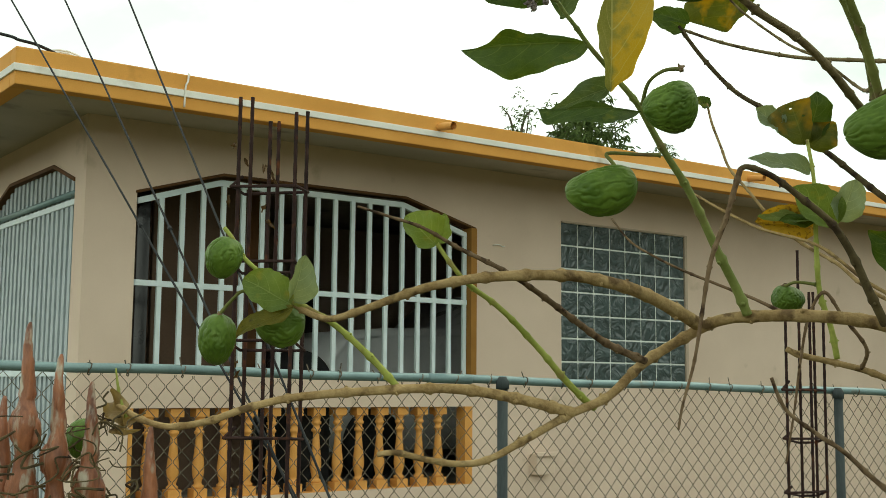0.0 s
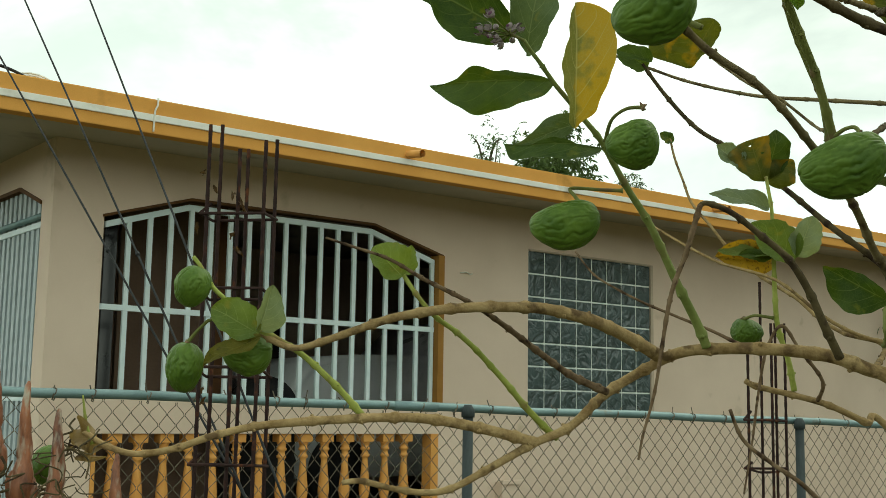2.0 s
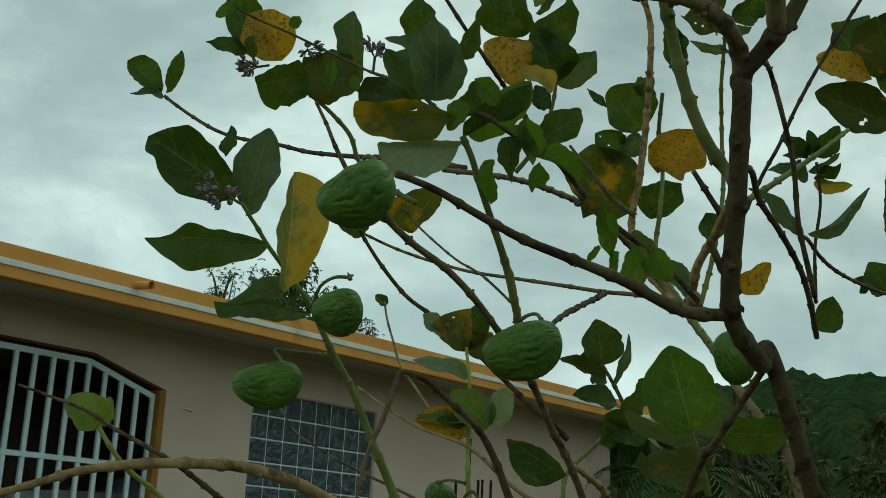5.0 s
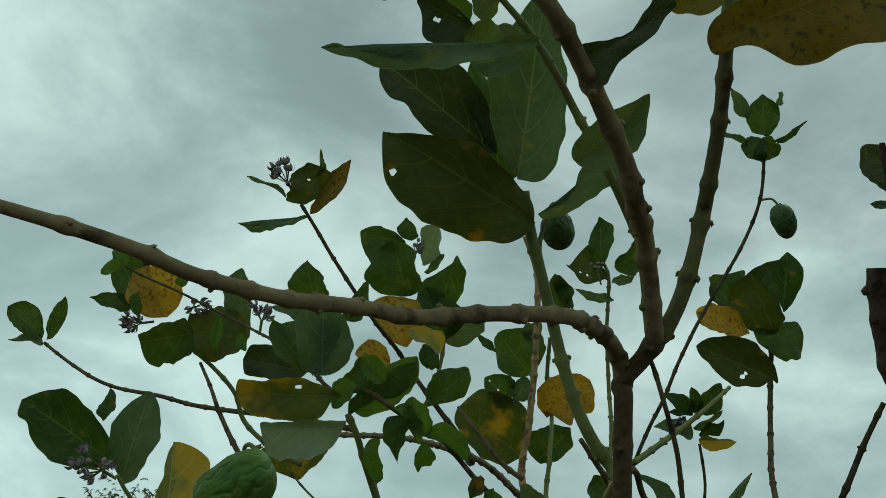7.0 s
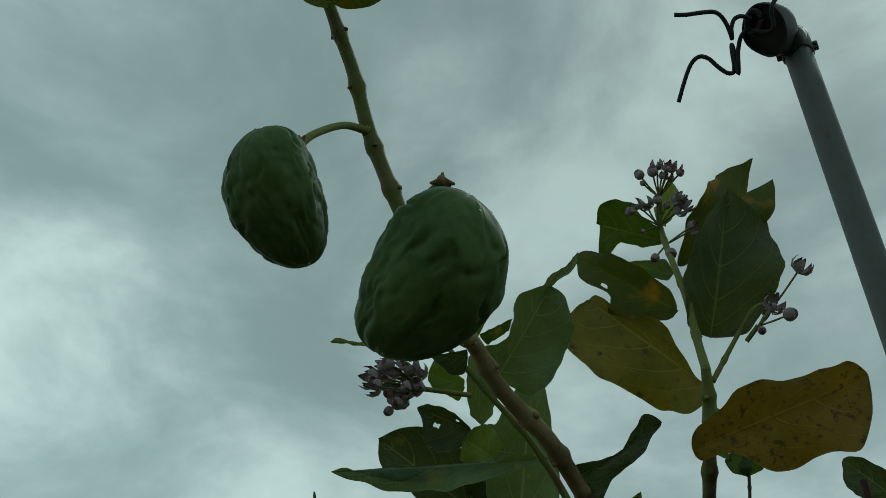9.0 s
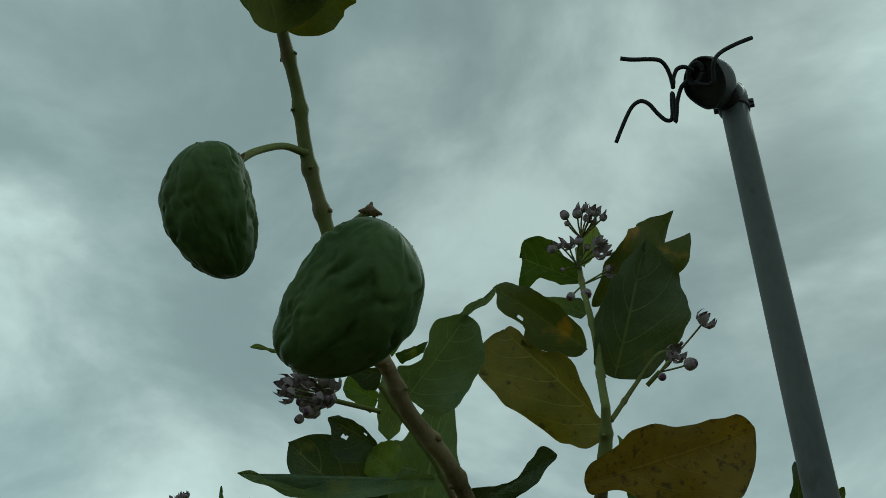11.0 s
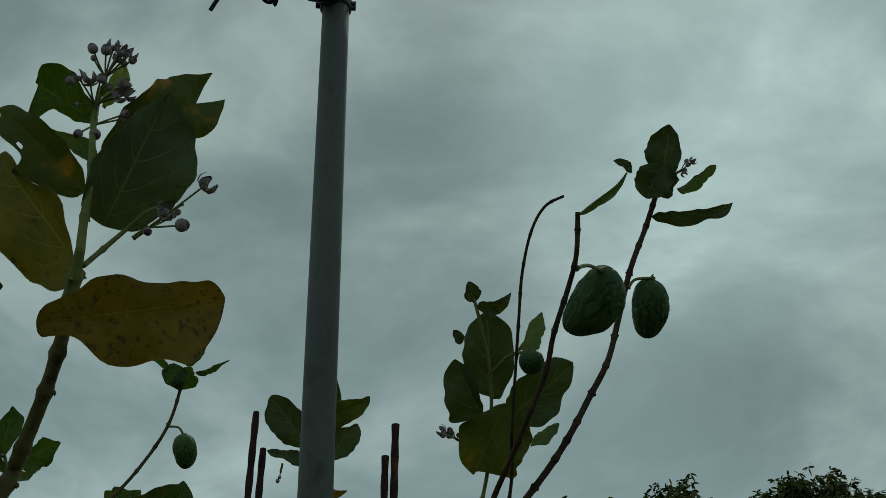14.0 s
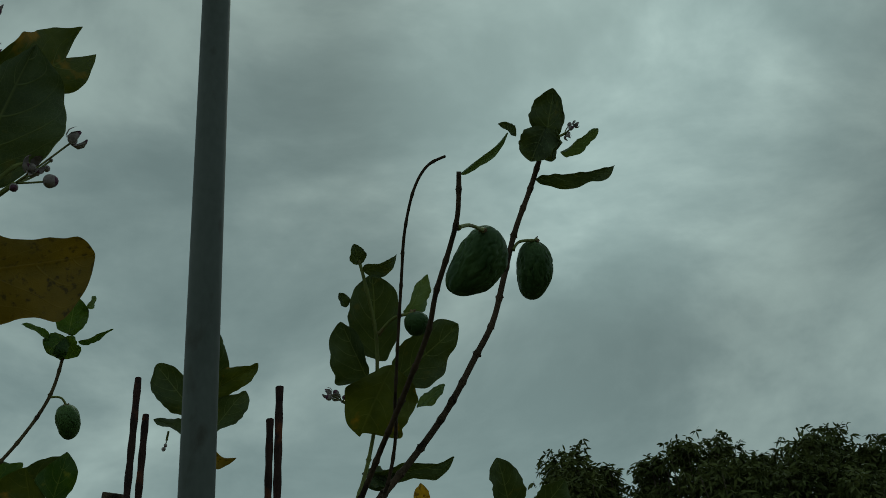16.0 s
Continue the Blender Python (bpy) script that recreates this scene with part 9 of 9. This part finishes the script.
for k, p in enumerate(((1.959, 3.164, 2.173), (2.015, 3.226, 2.147), (2.017, 3.105, 2.108), (2.035, 3.107, 2.090), (2.082, 3.173, 2.086), (2.030, 3.111, 2.004), (1.954, 3.188, 2.030), (2.023, 3.109, 1.963), (1.996, 3.197, 1.586), (2.003, 3.195, 1.563))):
    p = Vector(p)
    way = Vector((math.sin(k * 2.1), math.cos(k * 1.3), -0.9 - 0.4 * (k % 3))).normalized() * (0.022 + 0.006 * (k % 4))
    leaf(cage_a, p, p + way, (-0.6, -0.78, 0.1), 0.010, LEAF_SCRAP, bend=0.2, cup=0.5, wavy=0.3, name="dry_leaf")
cage_from("rusty column rebar cage beside a fence post",
          [(3.923, 2.885, 1.851), (4.062, 2.931, 2.019), (4.007, 2.847, 1.861), (4.121, 2.912, 1.871), (4.097, 2.855, 1.866)],
          (1.521, 1.345, 1.162, 0.9, 0.6, 0.3), (0, 2, 4, 3, 1), 0.0050)
cage_from("tall rusty rebar cage beside the grey conduit",
          [(1.999, 0.519, 2.468), (2.036, 0.513, 2.426), (1.856, 0.291, 2.366), (1.952, 0.317, 2.366)],
          (1.75, 1.4, 1.0, 0.6, 0.2), (0, 2, 3, 1), 0.0051)

# ---- service mast ----
mast = tagged(new("service_mast"), "grey electrical conduit mast with black weatherhead", "electrical mast")
PX, PY, PTOP = 1.834, 0.401, 3.150
LEAN_X, LEAN_Y = 0.005, -0.019
bm = bmesh.new()
# the conduit leans a little out of plumb
tube(bm, [(PX + LEAN_X * PTOP * (1 - k / 30), PY + LEAN_Y * PTOP * (1 - k / 30), PTOP * k / 30) for k in range(31)], 0.0228, 22)
part("conduit", bm, PIPE, mast, smooth=True)
bm = bmesh.new()
tube(bm, [(PX, PY, PTOP - 0.020), (PX, PY, PTOP - 0.017), (PX, PY, PTOP + 0.016), (PX, PY, PTOP + 0.030)], [0.0235, 0.0268, 0.0268, 0.024], 20)
part("collar", bm, HEAD, mast, smooth=True)
for a in (0.75, 3.89):
    # lugs of the clamp with their screws
    ca, sa = math.cos(a + 1.0), math.sin(a + 1.0)
    bm = bmesh.new()
    box(bm, -0.005, 0.004, -0.004, 0.004, -0.009, 0.007, 0.0015)
    bm.transform(Matrix.Translation((PX + 0.030 * ca, PY + 0.030 * sa, PTOP - 0.006)) @ Matrix.Rotation(a + 1.0, 4, "Z"))
    part("clamp_lug", bm, HEAD, mast)
    bm = bmesh.new()
    tube(bm, [(PX + 0.030 * ca - 0.007 * sa * g, PY + 0.030 * sa + 0.007 * ca * g, PTOP - 0.006) for g in (-1, 1)], [0.003, 0.003], 8)
    part("clamp_screw", bm, HEAD, mast)
# the hood: an oval mouth that looks down and outward, with a dome behind it and a straight lip at the foot
mouth, face = Vector((1.763, 0.431, 3.142)), Vector((-0.743, 0.202, -0.638))
hood_up, hood_side = Vector((-0.668, -0.162, 0.726)), Vector((-0.043, -0.966, -0.256))


def hood_ring(back, grow, shift):
    ring = []
    for k in range(40):
        a = 2 * math.pi * k / 40
        u, w = 0.037 * grow * math.cos(a), 0.047 * grow * math.sin(a)
        # the lower half narrows to a lip
        if w < 0:
            u = u * (1 - 0.42 * (w / 0.047) ** 2) + 0.010 * (w / 0.047) ** 2
        w = max(w, -0.043)
        ring.append(mouth + hood_side * (u + shift) + hood_up * w - face * back)
    return ring


def loft(bm, rings, close=True):
    rows = [[bm.verts.new(p) for p in r] for r in rings]
    for p, q in zip(rows, rows[1:]):
        for k in range(len(p)):
            bm.faces.new((p[k], p[(k + 1) % len(p)], q[(k + 1) % len(p)], q[k]))
    if close:
        bm.faces.new(rows[-1])
    bmesh.ops.recalc_face_normals(bm, faces=bm.faces)


bm = bmesh.new()
loft(bm, [hood_ring(0.016, 0.86, 0), hood_ring(0.001, 0.90, 0), hood_ring(-0.002, 0.96, 0), hood_ring(0.001, 1.0, 0), hood_ring(0.010, 1.0, 0.003), hood_ring(0.020, 0.95, 0.008), hood_ring(0.030, 0.86, 0.013), hood_ring(0.038, 0.70, 0.017), hood_ring(0.044, 0.46, 0.020), hood_ring(0.046, 0.18, 0.021)])
part("weatherhead", bm, HEAD, mast, smooth=True)
# the neck from the hood down into the clamp
bm = bmesh.new()
neck = mouth - face * 0.028 + hood_side * 0.018 - hood_up * 0.020
tube(bm, [neck, neck.lerp(Vector((PX, PY, PTOP + 0.016)), 0.55), (PX, PY, PTOP + 0.016)], [0.026, 0.028, 0.0262], 20)
part("neck", bm, HEAD, mast, smooth=True)
bm = bmesh.new()
loft(bm, [hood_ring(0.010, 0.88, 0), hood_ring(0.008, 0.5, 0)])
part("entry_plate", bm, HEAD, mast)
bm = bmesh.new()
o = mouth - face * 0.004 + hood_up * 0.020 - hood_side * 0.012
for g in (0.8, 1.0):
    tube(bm, [o + hood_side * (0.0135 * g * math.cos(a) + 0.003 * math.sin(a)) + hood_up * (0.018 * g * math.sin(a)) + face * (0.006 * g) for a in (2 * math.pi * k / 26 for k in range(27))], 0.0036, 8)
part("wire_coil", bm, CABLE, mast, "coiled black wire in the mouth", smooth=True)
for pts in (
    [(1.654, 0.539, 3.147), (1.663, 0.522, 3.145), (1.675, 0.501, 3.148), (1.687, 0.484, 3.15), (1.703, 0.478, 3.15), (1.718, 0.476, 3.142), (1.732, 0.477, 3.132), (1.737, 0.478, 3.13), (1.732, 0.475, 3.136), (1.729, 0.473, 3.144), (1.725, 0.465, 3.156), (1.727, 0.455, 3.16), (1.733, 0.447, 3.159), (1.74, 0.441, 3.156)],
    [(1.763, 0.592, 3.073), (1.751, 0.574, 3.095), (1.742, 0.557, 3.115), (1.739, 0.545, 3.124), (1.741, 0.534, 3.127), (1.749, 0.524, 3.122), (1.762, 0.516, 3.11), (1.774, 0.507, 3.101), (1.778, 0.498, 3.1), (1.773, 0.493, 3.108), (1.76, 0.488, 3.126), (1.752, 0.484, 3.134), (1.757, 0.484, 3.122), (1.778, 0.491, 3.094), (1.771, 0.486, 3.101), (1.757, 0.478, 3.118), (1.746, 0.466, 3.134), (1.744, 0.455, 3.142)],
    [(1.751, 0.442, 3.139), (1.752, 0.431, 3.13), (1.751, 0.419, 3.124), (1.747, 0.412, 3.129), (1.739, 0.409, 3.141), (1.732, 0.405, 3.151), (1.731, 0.397, 3.163), (1.734, 0.385, 3.174), (1.735, 0.37, 3.179), (1.741, 0.356, 3.188), (1.747, 0.338, 3.196)],
):
    bm = bmesh.new()
    tube(bm, smooth_path(pts, 5), 0.0036, 8)
    part("service_wire", bm, CABLE, mast, "stiff black cut wire end", smooth=True)

# ---- overhead cables ----
for a, b in (((1.828, 4.874, 3), (2.049, 3.545, 1.682)), ((1.995, 4.749, 3.001), (2.069, 3.524, 1.723)), ((2.122, 4.413, 2.938), (2.115, 3.549, 1.974))):
    a, b = Vector(a), Vector(b)
    d = b - a
    k = b.z / -d.z
    bm = bmesh.new()
    lo, hi = b + d * k, a - d * 0.8
    tube(bm, [hi.lerp(lo, i / 20) for i in range(21)], 0.0035, 7)
    for u in (0.50,):
        p = hi.lerp(lo, u)
        tube(bm, [p - d * 0.004, p + d * 0.004], [0.007, 0.007], 7)
    tagged(part("guy_cable", bm, CABLE, smooth=True), "dark slanting steel guy cable", "cable", "slanting cables")
bm = bmesh.new()
tube(bm, smooth_path([(1.2, 8.2, 4.0), (1.9, 7.4, 3.62), (2.35, 6.95, 3.47), (2.44, 6.87, 3.43), (2.52, 6.86, 3.42), (2.62, 6.9, 3.41), (2.75, 7.0, 3.40)], 6), 0.009, 6)
tagged(part("roof_cable", bm, CABLE, smooth=True), "black cable bundle at the roof corner", "cable")

# ---- rusty spear fence in the foreground ----
rng = random.Random(31)
spears = tagged(new("spear_fence"), "rusty red iron fence with spear finials", "fence")
for (x, y, z), fat in (((1.043, 1.895, 1.605), 1.0), ((1.078, 1.875, 1.564), 0.95), ((1.114, 1.853, 1.529), 1.05), ((1.179, 1.813, 1.472), 1.0), ((1.024, 1.923, 1.51), 1.0), ((1.232, 1.789, 1.367), 1.0)):
    bm = bmesh.new()
    prof = ((0, 0.0016), (0.003, 0.0028), (0.006, 0.0036), (0.012, 0.0043), (0.018, 0.0049), (0.024, 0.0053), (0.03, 0.0058), (0.037, 0.0063), (0.044, 0.0069), (0.052, 0.0076), (0.06, 0.0082), (0.068, 0.0089), (0.076, 0.0096), (0.085, 0.0104), (0.093, 0.0112), (0.10, 0.0098), (0.108, 0.0118), (0.118, 0.0150), (0.132, 0.0165), (0.146, 0.0155), (0.158, 0.0118), (0.168, 0.0112), (0.19, 0.0145), (0.225, 0.0185), (0.262, 0.0190), (0.285, 0.0150), (0.30, 0.0125), (0.9, 0.0118), (z, 0.0118))
    path = [(x + 0.0016 * math.sin(h * 60 + fat * 9), y + 0.0016 * math.cos(h * 70), z - h) for h, r in prof]
    tube(bm, path, [r * fat * (1 + 0.04 * math.sin(i * 2.3 + x * 90)) for i, (h, r) in enumerate(prof)], 16)
    # two side lobes under the blade, and a rough, flaking surface
    for sg in (-1, 1):
        for h, off, r, tall in ((0.138, 0.0115, 0.0095, 2.3), (0.222, 0.0110, 0.0105, 2.6)):
            lobe = bmesh.ops.create_icosphere(bm, subdivisions=3, radius=r * fat, matrix=Matrix.Translation((x + 0.86 * off * sg, y - 0.5 * off * sg, z - h - 0.004 * sg)) @ Matrix.Diagonal((1.0, 1.0, tall, 1.0)))
            for v in lobe["verts"]:
                v.co += v.normal * 0.0016 * noise.noise(v.co * 190)
    for v in bm.verts:
        if v.co.z > z - 0.32:
            v.co += Vector((noise.noise(v.co * 120), noise.noise(v.co * 120 + Vector((9, 2, 5))), 0)) * 0.0011
    part("spear", bm, SPEAR, spears, smooth=True)
bm = bmesh.new()
tube(bm, [(0.86, 2.0, 1.42), (1.26, 1.75, 1.24)], 0.012, 8)
tube(bm, [(0.86, 2.0, 0.5), (1.26, 1.75, 0.45)], 0.012, 8)
part("cross_rail", bm, SPEAR, spears)
bm = bmesh.new()
prism(bm, [(0.93, 0.2), (1.035, 0.2), (1.035, 1.50), (0.93, 1.51)], "y", 1.985, 1.995)
part("sheet_panel", bm, TEAL, spears, "faded teal metal sheet")
rng = random.Random(12)
for _ in range(80):
    x, y, z = rng.uniform(0.90, 1.16), 1.86 + rng.uniform(-0.06, 0.06), rng.uniform(1.33, 1.47)
    pts = [Vector((x, y, z))]
    for _ in range(4):
        pts.append(pts[-1] + Vector((rng.uniform(-0.03, 0.035), rng.uniform(-0.02, 0.02), rng.uniform(-0.012, 0.022))))
    bm = bmesh.new()
    tube(bm, smooth_path(pts, 4), rng.uniform(0.0008, 0.0019), 5)
    part("dry_tendril", bm, BARK_DARK, spears, "dry grey vine tendril")


# ---- distant trees ----
def far_tree(name, label, x, y, h, spread, crown_z, seed, clumps=70, per=42, size=0.16, sparse=False, leafage=FAR_LEAF):
    rng = random.Random(seed)
    tree = tagged(new(name), label, "tree", "background trees")
    base = Vector((x, y, 0))
    bm = bmesh.new()
    top = base + Vector((rng.uniform(-0.3, 0.3), rng.uniform(-0.3, 0.3), h * 0.9))
    tube(bm, smooth_path([base, base.lerp(top, 0.4) + Vector((0.15, 0.1, 0)), top], 6), [0.16 - 0.0115 * i for i in range(13)], 8)
    tips = []
    for i in range(16):
        s = base.lerp(top, rng.uniform(0.35, 0.95))
        e = Vector((x + rng.uniform(-1, 1) * spread * 0.75, y + rng.uniform(-1, 1) * spread * 0.75, rng.uniform(crown_z, h)))
        e.z = min(e.z, h - 0.35)
        tips.append(e)
        tube(bm, smooth_path([s, s.lerp(e, 0.5) + Vector((0, 0, 0.2)), e], 4), [0.032 - 0.0032 * k for k in range(9)], 6)
    part("trunk", bm, FAR_BARK, tree)
    verts, faces = [], []
    for c in range(clumps):
        if c < len(tips):
            o = tips[c]
        else:
            a, r = rng.uniform(0, 6.283), spread * math.sqrt(rng.random())
            k = rng.random()
            o = Vector((x + math.cos(a) * r * (1 - 0.45 * k), y + math.sin(a) * r * (1 - 0.45 * k), crown_z + (h - crown_z) * k * (1 - 0.35 * (r / spread) ** 2)))
        cr = rng.uniform(0.14, 0.36) * (0.6 if sparse else 1)
        made = 0
        while made < per:
            # a spray of leaves that hang from one twig end
            g = Vector((rng.gauss(0, 1), rng.gauss(0, 1), rng.gauss(0, 0.8))).normalized()
            hub = o + g * (cr * rng.random() ** 0.45)
            for _ in range(rng.randrange(4, 9)):
                d = (Vector((rng.gauss(0, 1), rng.gauss(0, 1), rng.gauss(-0.55, 0.55))) + g * 0.5).normalized()
                s = d.orthogonal().normalized()
                s.rotate(Matrix.Rotation(rng.uniform(0, 6.28), 3, d))
                ln = size * rng.uniform(0.6, 1.25)
                tip = hub + d * ln - Vector((0, 0, 0.22 * ln))
                n = len(verts)
                verts += [hub, hub + d * ln * 0.32 + s * ln * 0.13, hub + d * ln * 0.68 + s * ln * 0.12 - Vector((0, 0, 0.07 * ln)), tip, hub + d * ln * 0.68 - s * ln * 0.12 - Vector((0, 0, 0.07 * ln)), hub + d * ln * 0.32 - s * ln * 0.13]
                faces.append((n, n + 1, n + 2, n + 3, n + 4, n + 5))
                made += 1
    me = bpy.data.meshes.new("crown")
    me.from_pydata(verts, [], faces)
    me.materials.append(leafage)
    crown = new("crown", me)
    crown.parent = tree
    return tree


far_tree("background_tree", "leafy green tree behind the house roof", 14.863, 15.202, 6.779, 1.0, 4.579, 3, 150, 70, 0.11, False, LIT_LEAF)
far_tree("background_tree", "thin feathery tree top behind the roof", 13.249, 15.206, 6.571, 0.35, 4.571, 5, 60, 36, 0.055, True, LIT_LEAF)
far_tree("background_tree", "thin feathery tree top behind the roof", 15.989, 14.463, 6.015, 0.5, 4.515, 6, 60, 36, 0.055, True, LIT_LEAF)
far_tree("background_tree", "dense dark leafy tree in the distance", 19.059, -2.204, 9.766, 0.62, 7.866, 30, 70, 62, 0.14)
far_tree("background_tree", "dense dark leafy tree in the distance", 20.172, -2.894, 9.872, 0.34, 8.472, 31, 70, 62, 0.14)
far_tree("background_tree", "dense dark leafy tree in the distance", 20.118, -3.770, 9.923, 0.4, 8.423, 32, 70, 62, 0.14)
far_tree("background_tree", "dense dark leafy tree in the distance", 19.006, -4.278, 9.775, 0.62, 7.775, 33, 70, 62, 0.14)
far_tree("background_tree", "dense dark leafy tree in the distance", 20.020, -5.102, 10.025, 0.5, 8.225, 34, 70, 62, 0.14)
far_tree("background_tree", "dense dark leafy tree in the distance", 21.011, -6.180, 10.302, 0.6, 8.502, 35, 70, 62, 0.14)
far_tree("background_tree", "dense dark leafy tree in the distance", 19.390, -6.396, 10.027, 0.62, 7.827, 36, 70, 62, 0.14)
far_tree("background_tree", "dense dark leafy tree in the distance", 20.343, -7.234, 10.369, 0.7, 8.169, 37, 120, 62, 0.14)
far_tree("background_tree", "dense dark leafy tree in the distance", 19.969, -7.905, 10.006, 0.7, 8.006, 38, 120, 62, 0.14)
far_tree("background_tree", "dense dark leafy tree in the distance", 18.332, -4.757, 8.964, 1.0, 7.464, 39, 120, 62, 0.14)
far_tree("background_tree", "dense dark leafy tree in the distance", 18.278, -6.245, 8.993, 1.1, 7.393, 40, 120, 62, 0.14)
far_tree("background_tree", "dense dark leafy tree in the distance", 18.407, -2.106, 8.942, 0.5, 7.742, 41, 120, 62, 0.14)
far_tree("background_tree", "dark leafy tree beside the house end", 19.5, 8.6, 4.6, 1.9, 1.2, 11, 120, 40, 0.2)
far_tree("background_tree", "dark leafy tree beside the house end", 22.0, 6.4, 4.9, 2.2, 1.2, 12, 130, 40, 0.22)

# banana plant by the house end
banana = tagged(new("banana_plant"), "banana plant with broad arching leaves", "plant")
rng = random.Random(21)
bx, by, bz = 14.53, 8.21, 2.66
bm = bmesh.new()
tube(bm, [(bx, by, 0), (bx, by, bz)], [0.12, 0.08], 10)
part("stem", bm, FAR_LEAF, banana, smooth=True)
for k in range(9):
    a = k * 2.4
    out = Vector((math.cos(a), math.sin(a), 0))
    pts = [Vector((bx, by, bz - 0.1)), Vector((bx, by, bz + 0.45)) + out * 0.15, Vector((bx, by, bz + 0.7)) + out * 0.45, Vector((bx, by, bz + 0.45)) + out * (0.8 + 0.1 * (k % 3))]
    path = smooth_path(pts, 6)
    bm = bmesh.new()
    prev = None
    for i, p in enumerate(path):
        u = i / (len(path) - 1)
        w = 0.15 * math.sin(math.pi * min(1, max(0.02, u)) ** 0.8) + 0.02
        s = Vector((-out.y, out.x, -0.25))
        row = [bm.verts.new(p - s * w), bm.verts.new(p + Vector((0, 0, -0.03))), bm.verts.new(p + s * w)]
        if prev:
            bm.faces.new((prev[0], prev[1], row[1], row[0]))
            bm.faces.new((prev[1], prev[2], row[2], row[1]))
        prev = row
    part("leaf", bm, BANANA, banana, smooth=True)

# palm behind the fence end
palm = tagged(new("palm_tree"), "low palm with feathery arching fronds", "palm")
qx, qy, qz = 13.62, 6.99, 2.48
bm = bmesh.new()
tube(bm, [(qx, qy, 0), (qx + 0.05, qy, qz * 0.5), (qx, qy, qz)], [0.13, 0.11, 0.09], 10)
part("trunk", bm, FAR_BARK, palm, smooth=True)
for k in range(15):
    a = k * 2.4
    out = Vector((math.cos(a), math.sin(a), 0))
    top = Vector((qx, qy, qz))
    path = smooth_path([top, top + out * 0.35 + Vector((0, 0, 0.30)), top + out * 0.8 + Vector((0, 0, 0.34 - 0.02 * k)), top + out * 1.2 + Vector((0, 0, 0.05 - 0.03 * k))], 7)
    bm = bmesh.new()
    tube(bm, path, [0.012 - 0.0004 * i for i in range(len(path))], 5)
    for i in range(3, len(path)):
        p, d = path[i], (path[i] - path[i - 1]).normalized()
        for sg in (-1, 1):
            sd = (Vector((-out.y, out.x, 0)) * sg + d * 0.7 + Vector((0, 0, -0.35))).normalized()
            ln = 0.34 * (1 - 0.6 * abs(i / len(path) - 0.45))
            vs = [bm.verts.new(p + d * 0.012), bm.verts.new(p + sd * ln * 0.5 + d * 0.016), bm.verts.new(p + sd * ln), bm.verts.new(p - d * 0.012)]
            bm.faces.new(vs)
    part("frond", bm, BANANA, palm)

# wooded hill far beyond
bm = bmesh.new()
rows = []
for i in range(301):
    a = radians(-60 + 150 * i / 300)
    row = []
    for j in range(34):
        r = 70 + 8.25 * j
        z = (34 + 7 * noise.noise(Vector((a * 4.5, 2.0, 0))) + 5.0 * noise.noise(Vector((a * 17, j * 0.12, 3)))) * math.sin(math.pi * j / 66) ** 0.8 * 1.25
        z *= 0.45 + 0.55 * min(1, max(0, (0.60 - a) / 0.10))
        z += 2.6 * abs(noise.noise(Vector((a * 60, j * 0.9, 1)))) + 1.4 * abs(noise.noise(Vector((a * 150, j * 2.1, 7))))
        row.append(bm.verts.new((r * math.cos(a), r * math.sin(a), z - 1)))
    rows.append(row)
for a, b in zip(rows, rows[1:]):
    for j in range(33):
        bm.faces.new((a[j], a[j + 1], b[j + 1], b[j]))
tagged(part("hill", bm, HILL, smooth=True), "low wooded green hill in the distance", "hill", kind="structure")
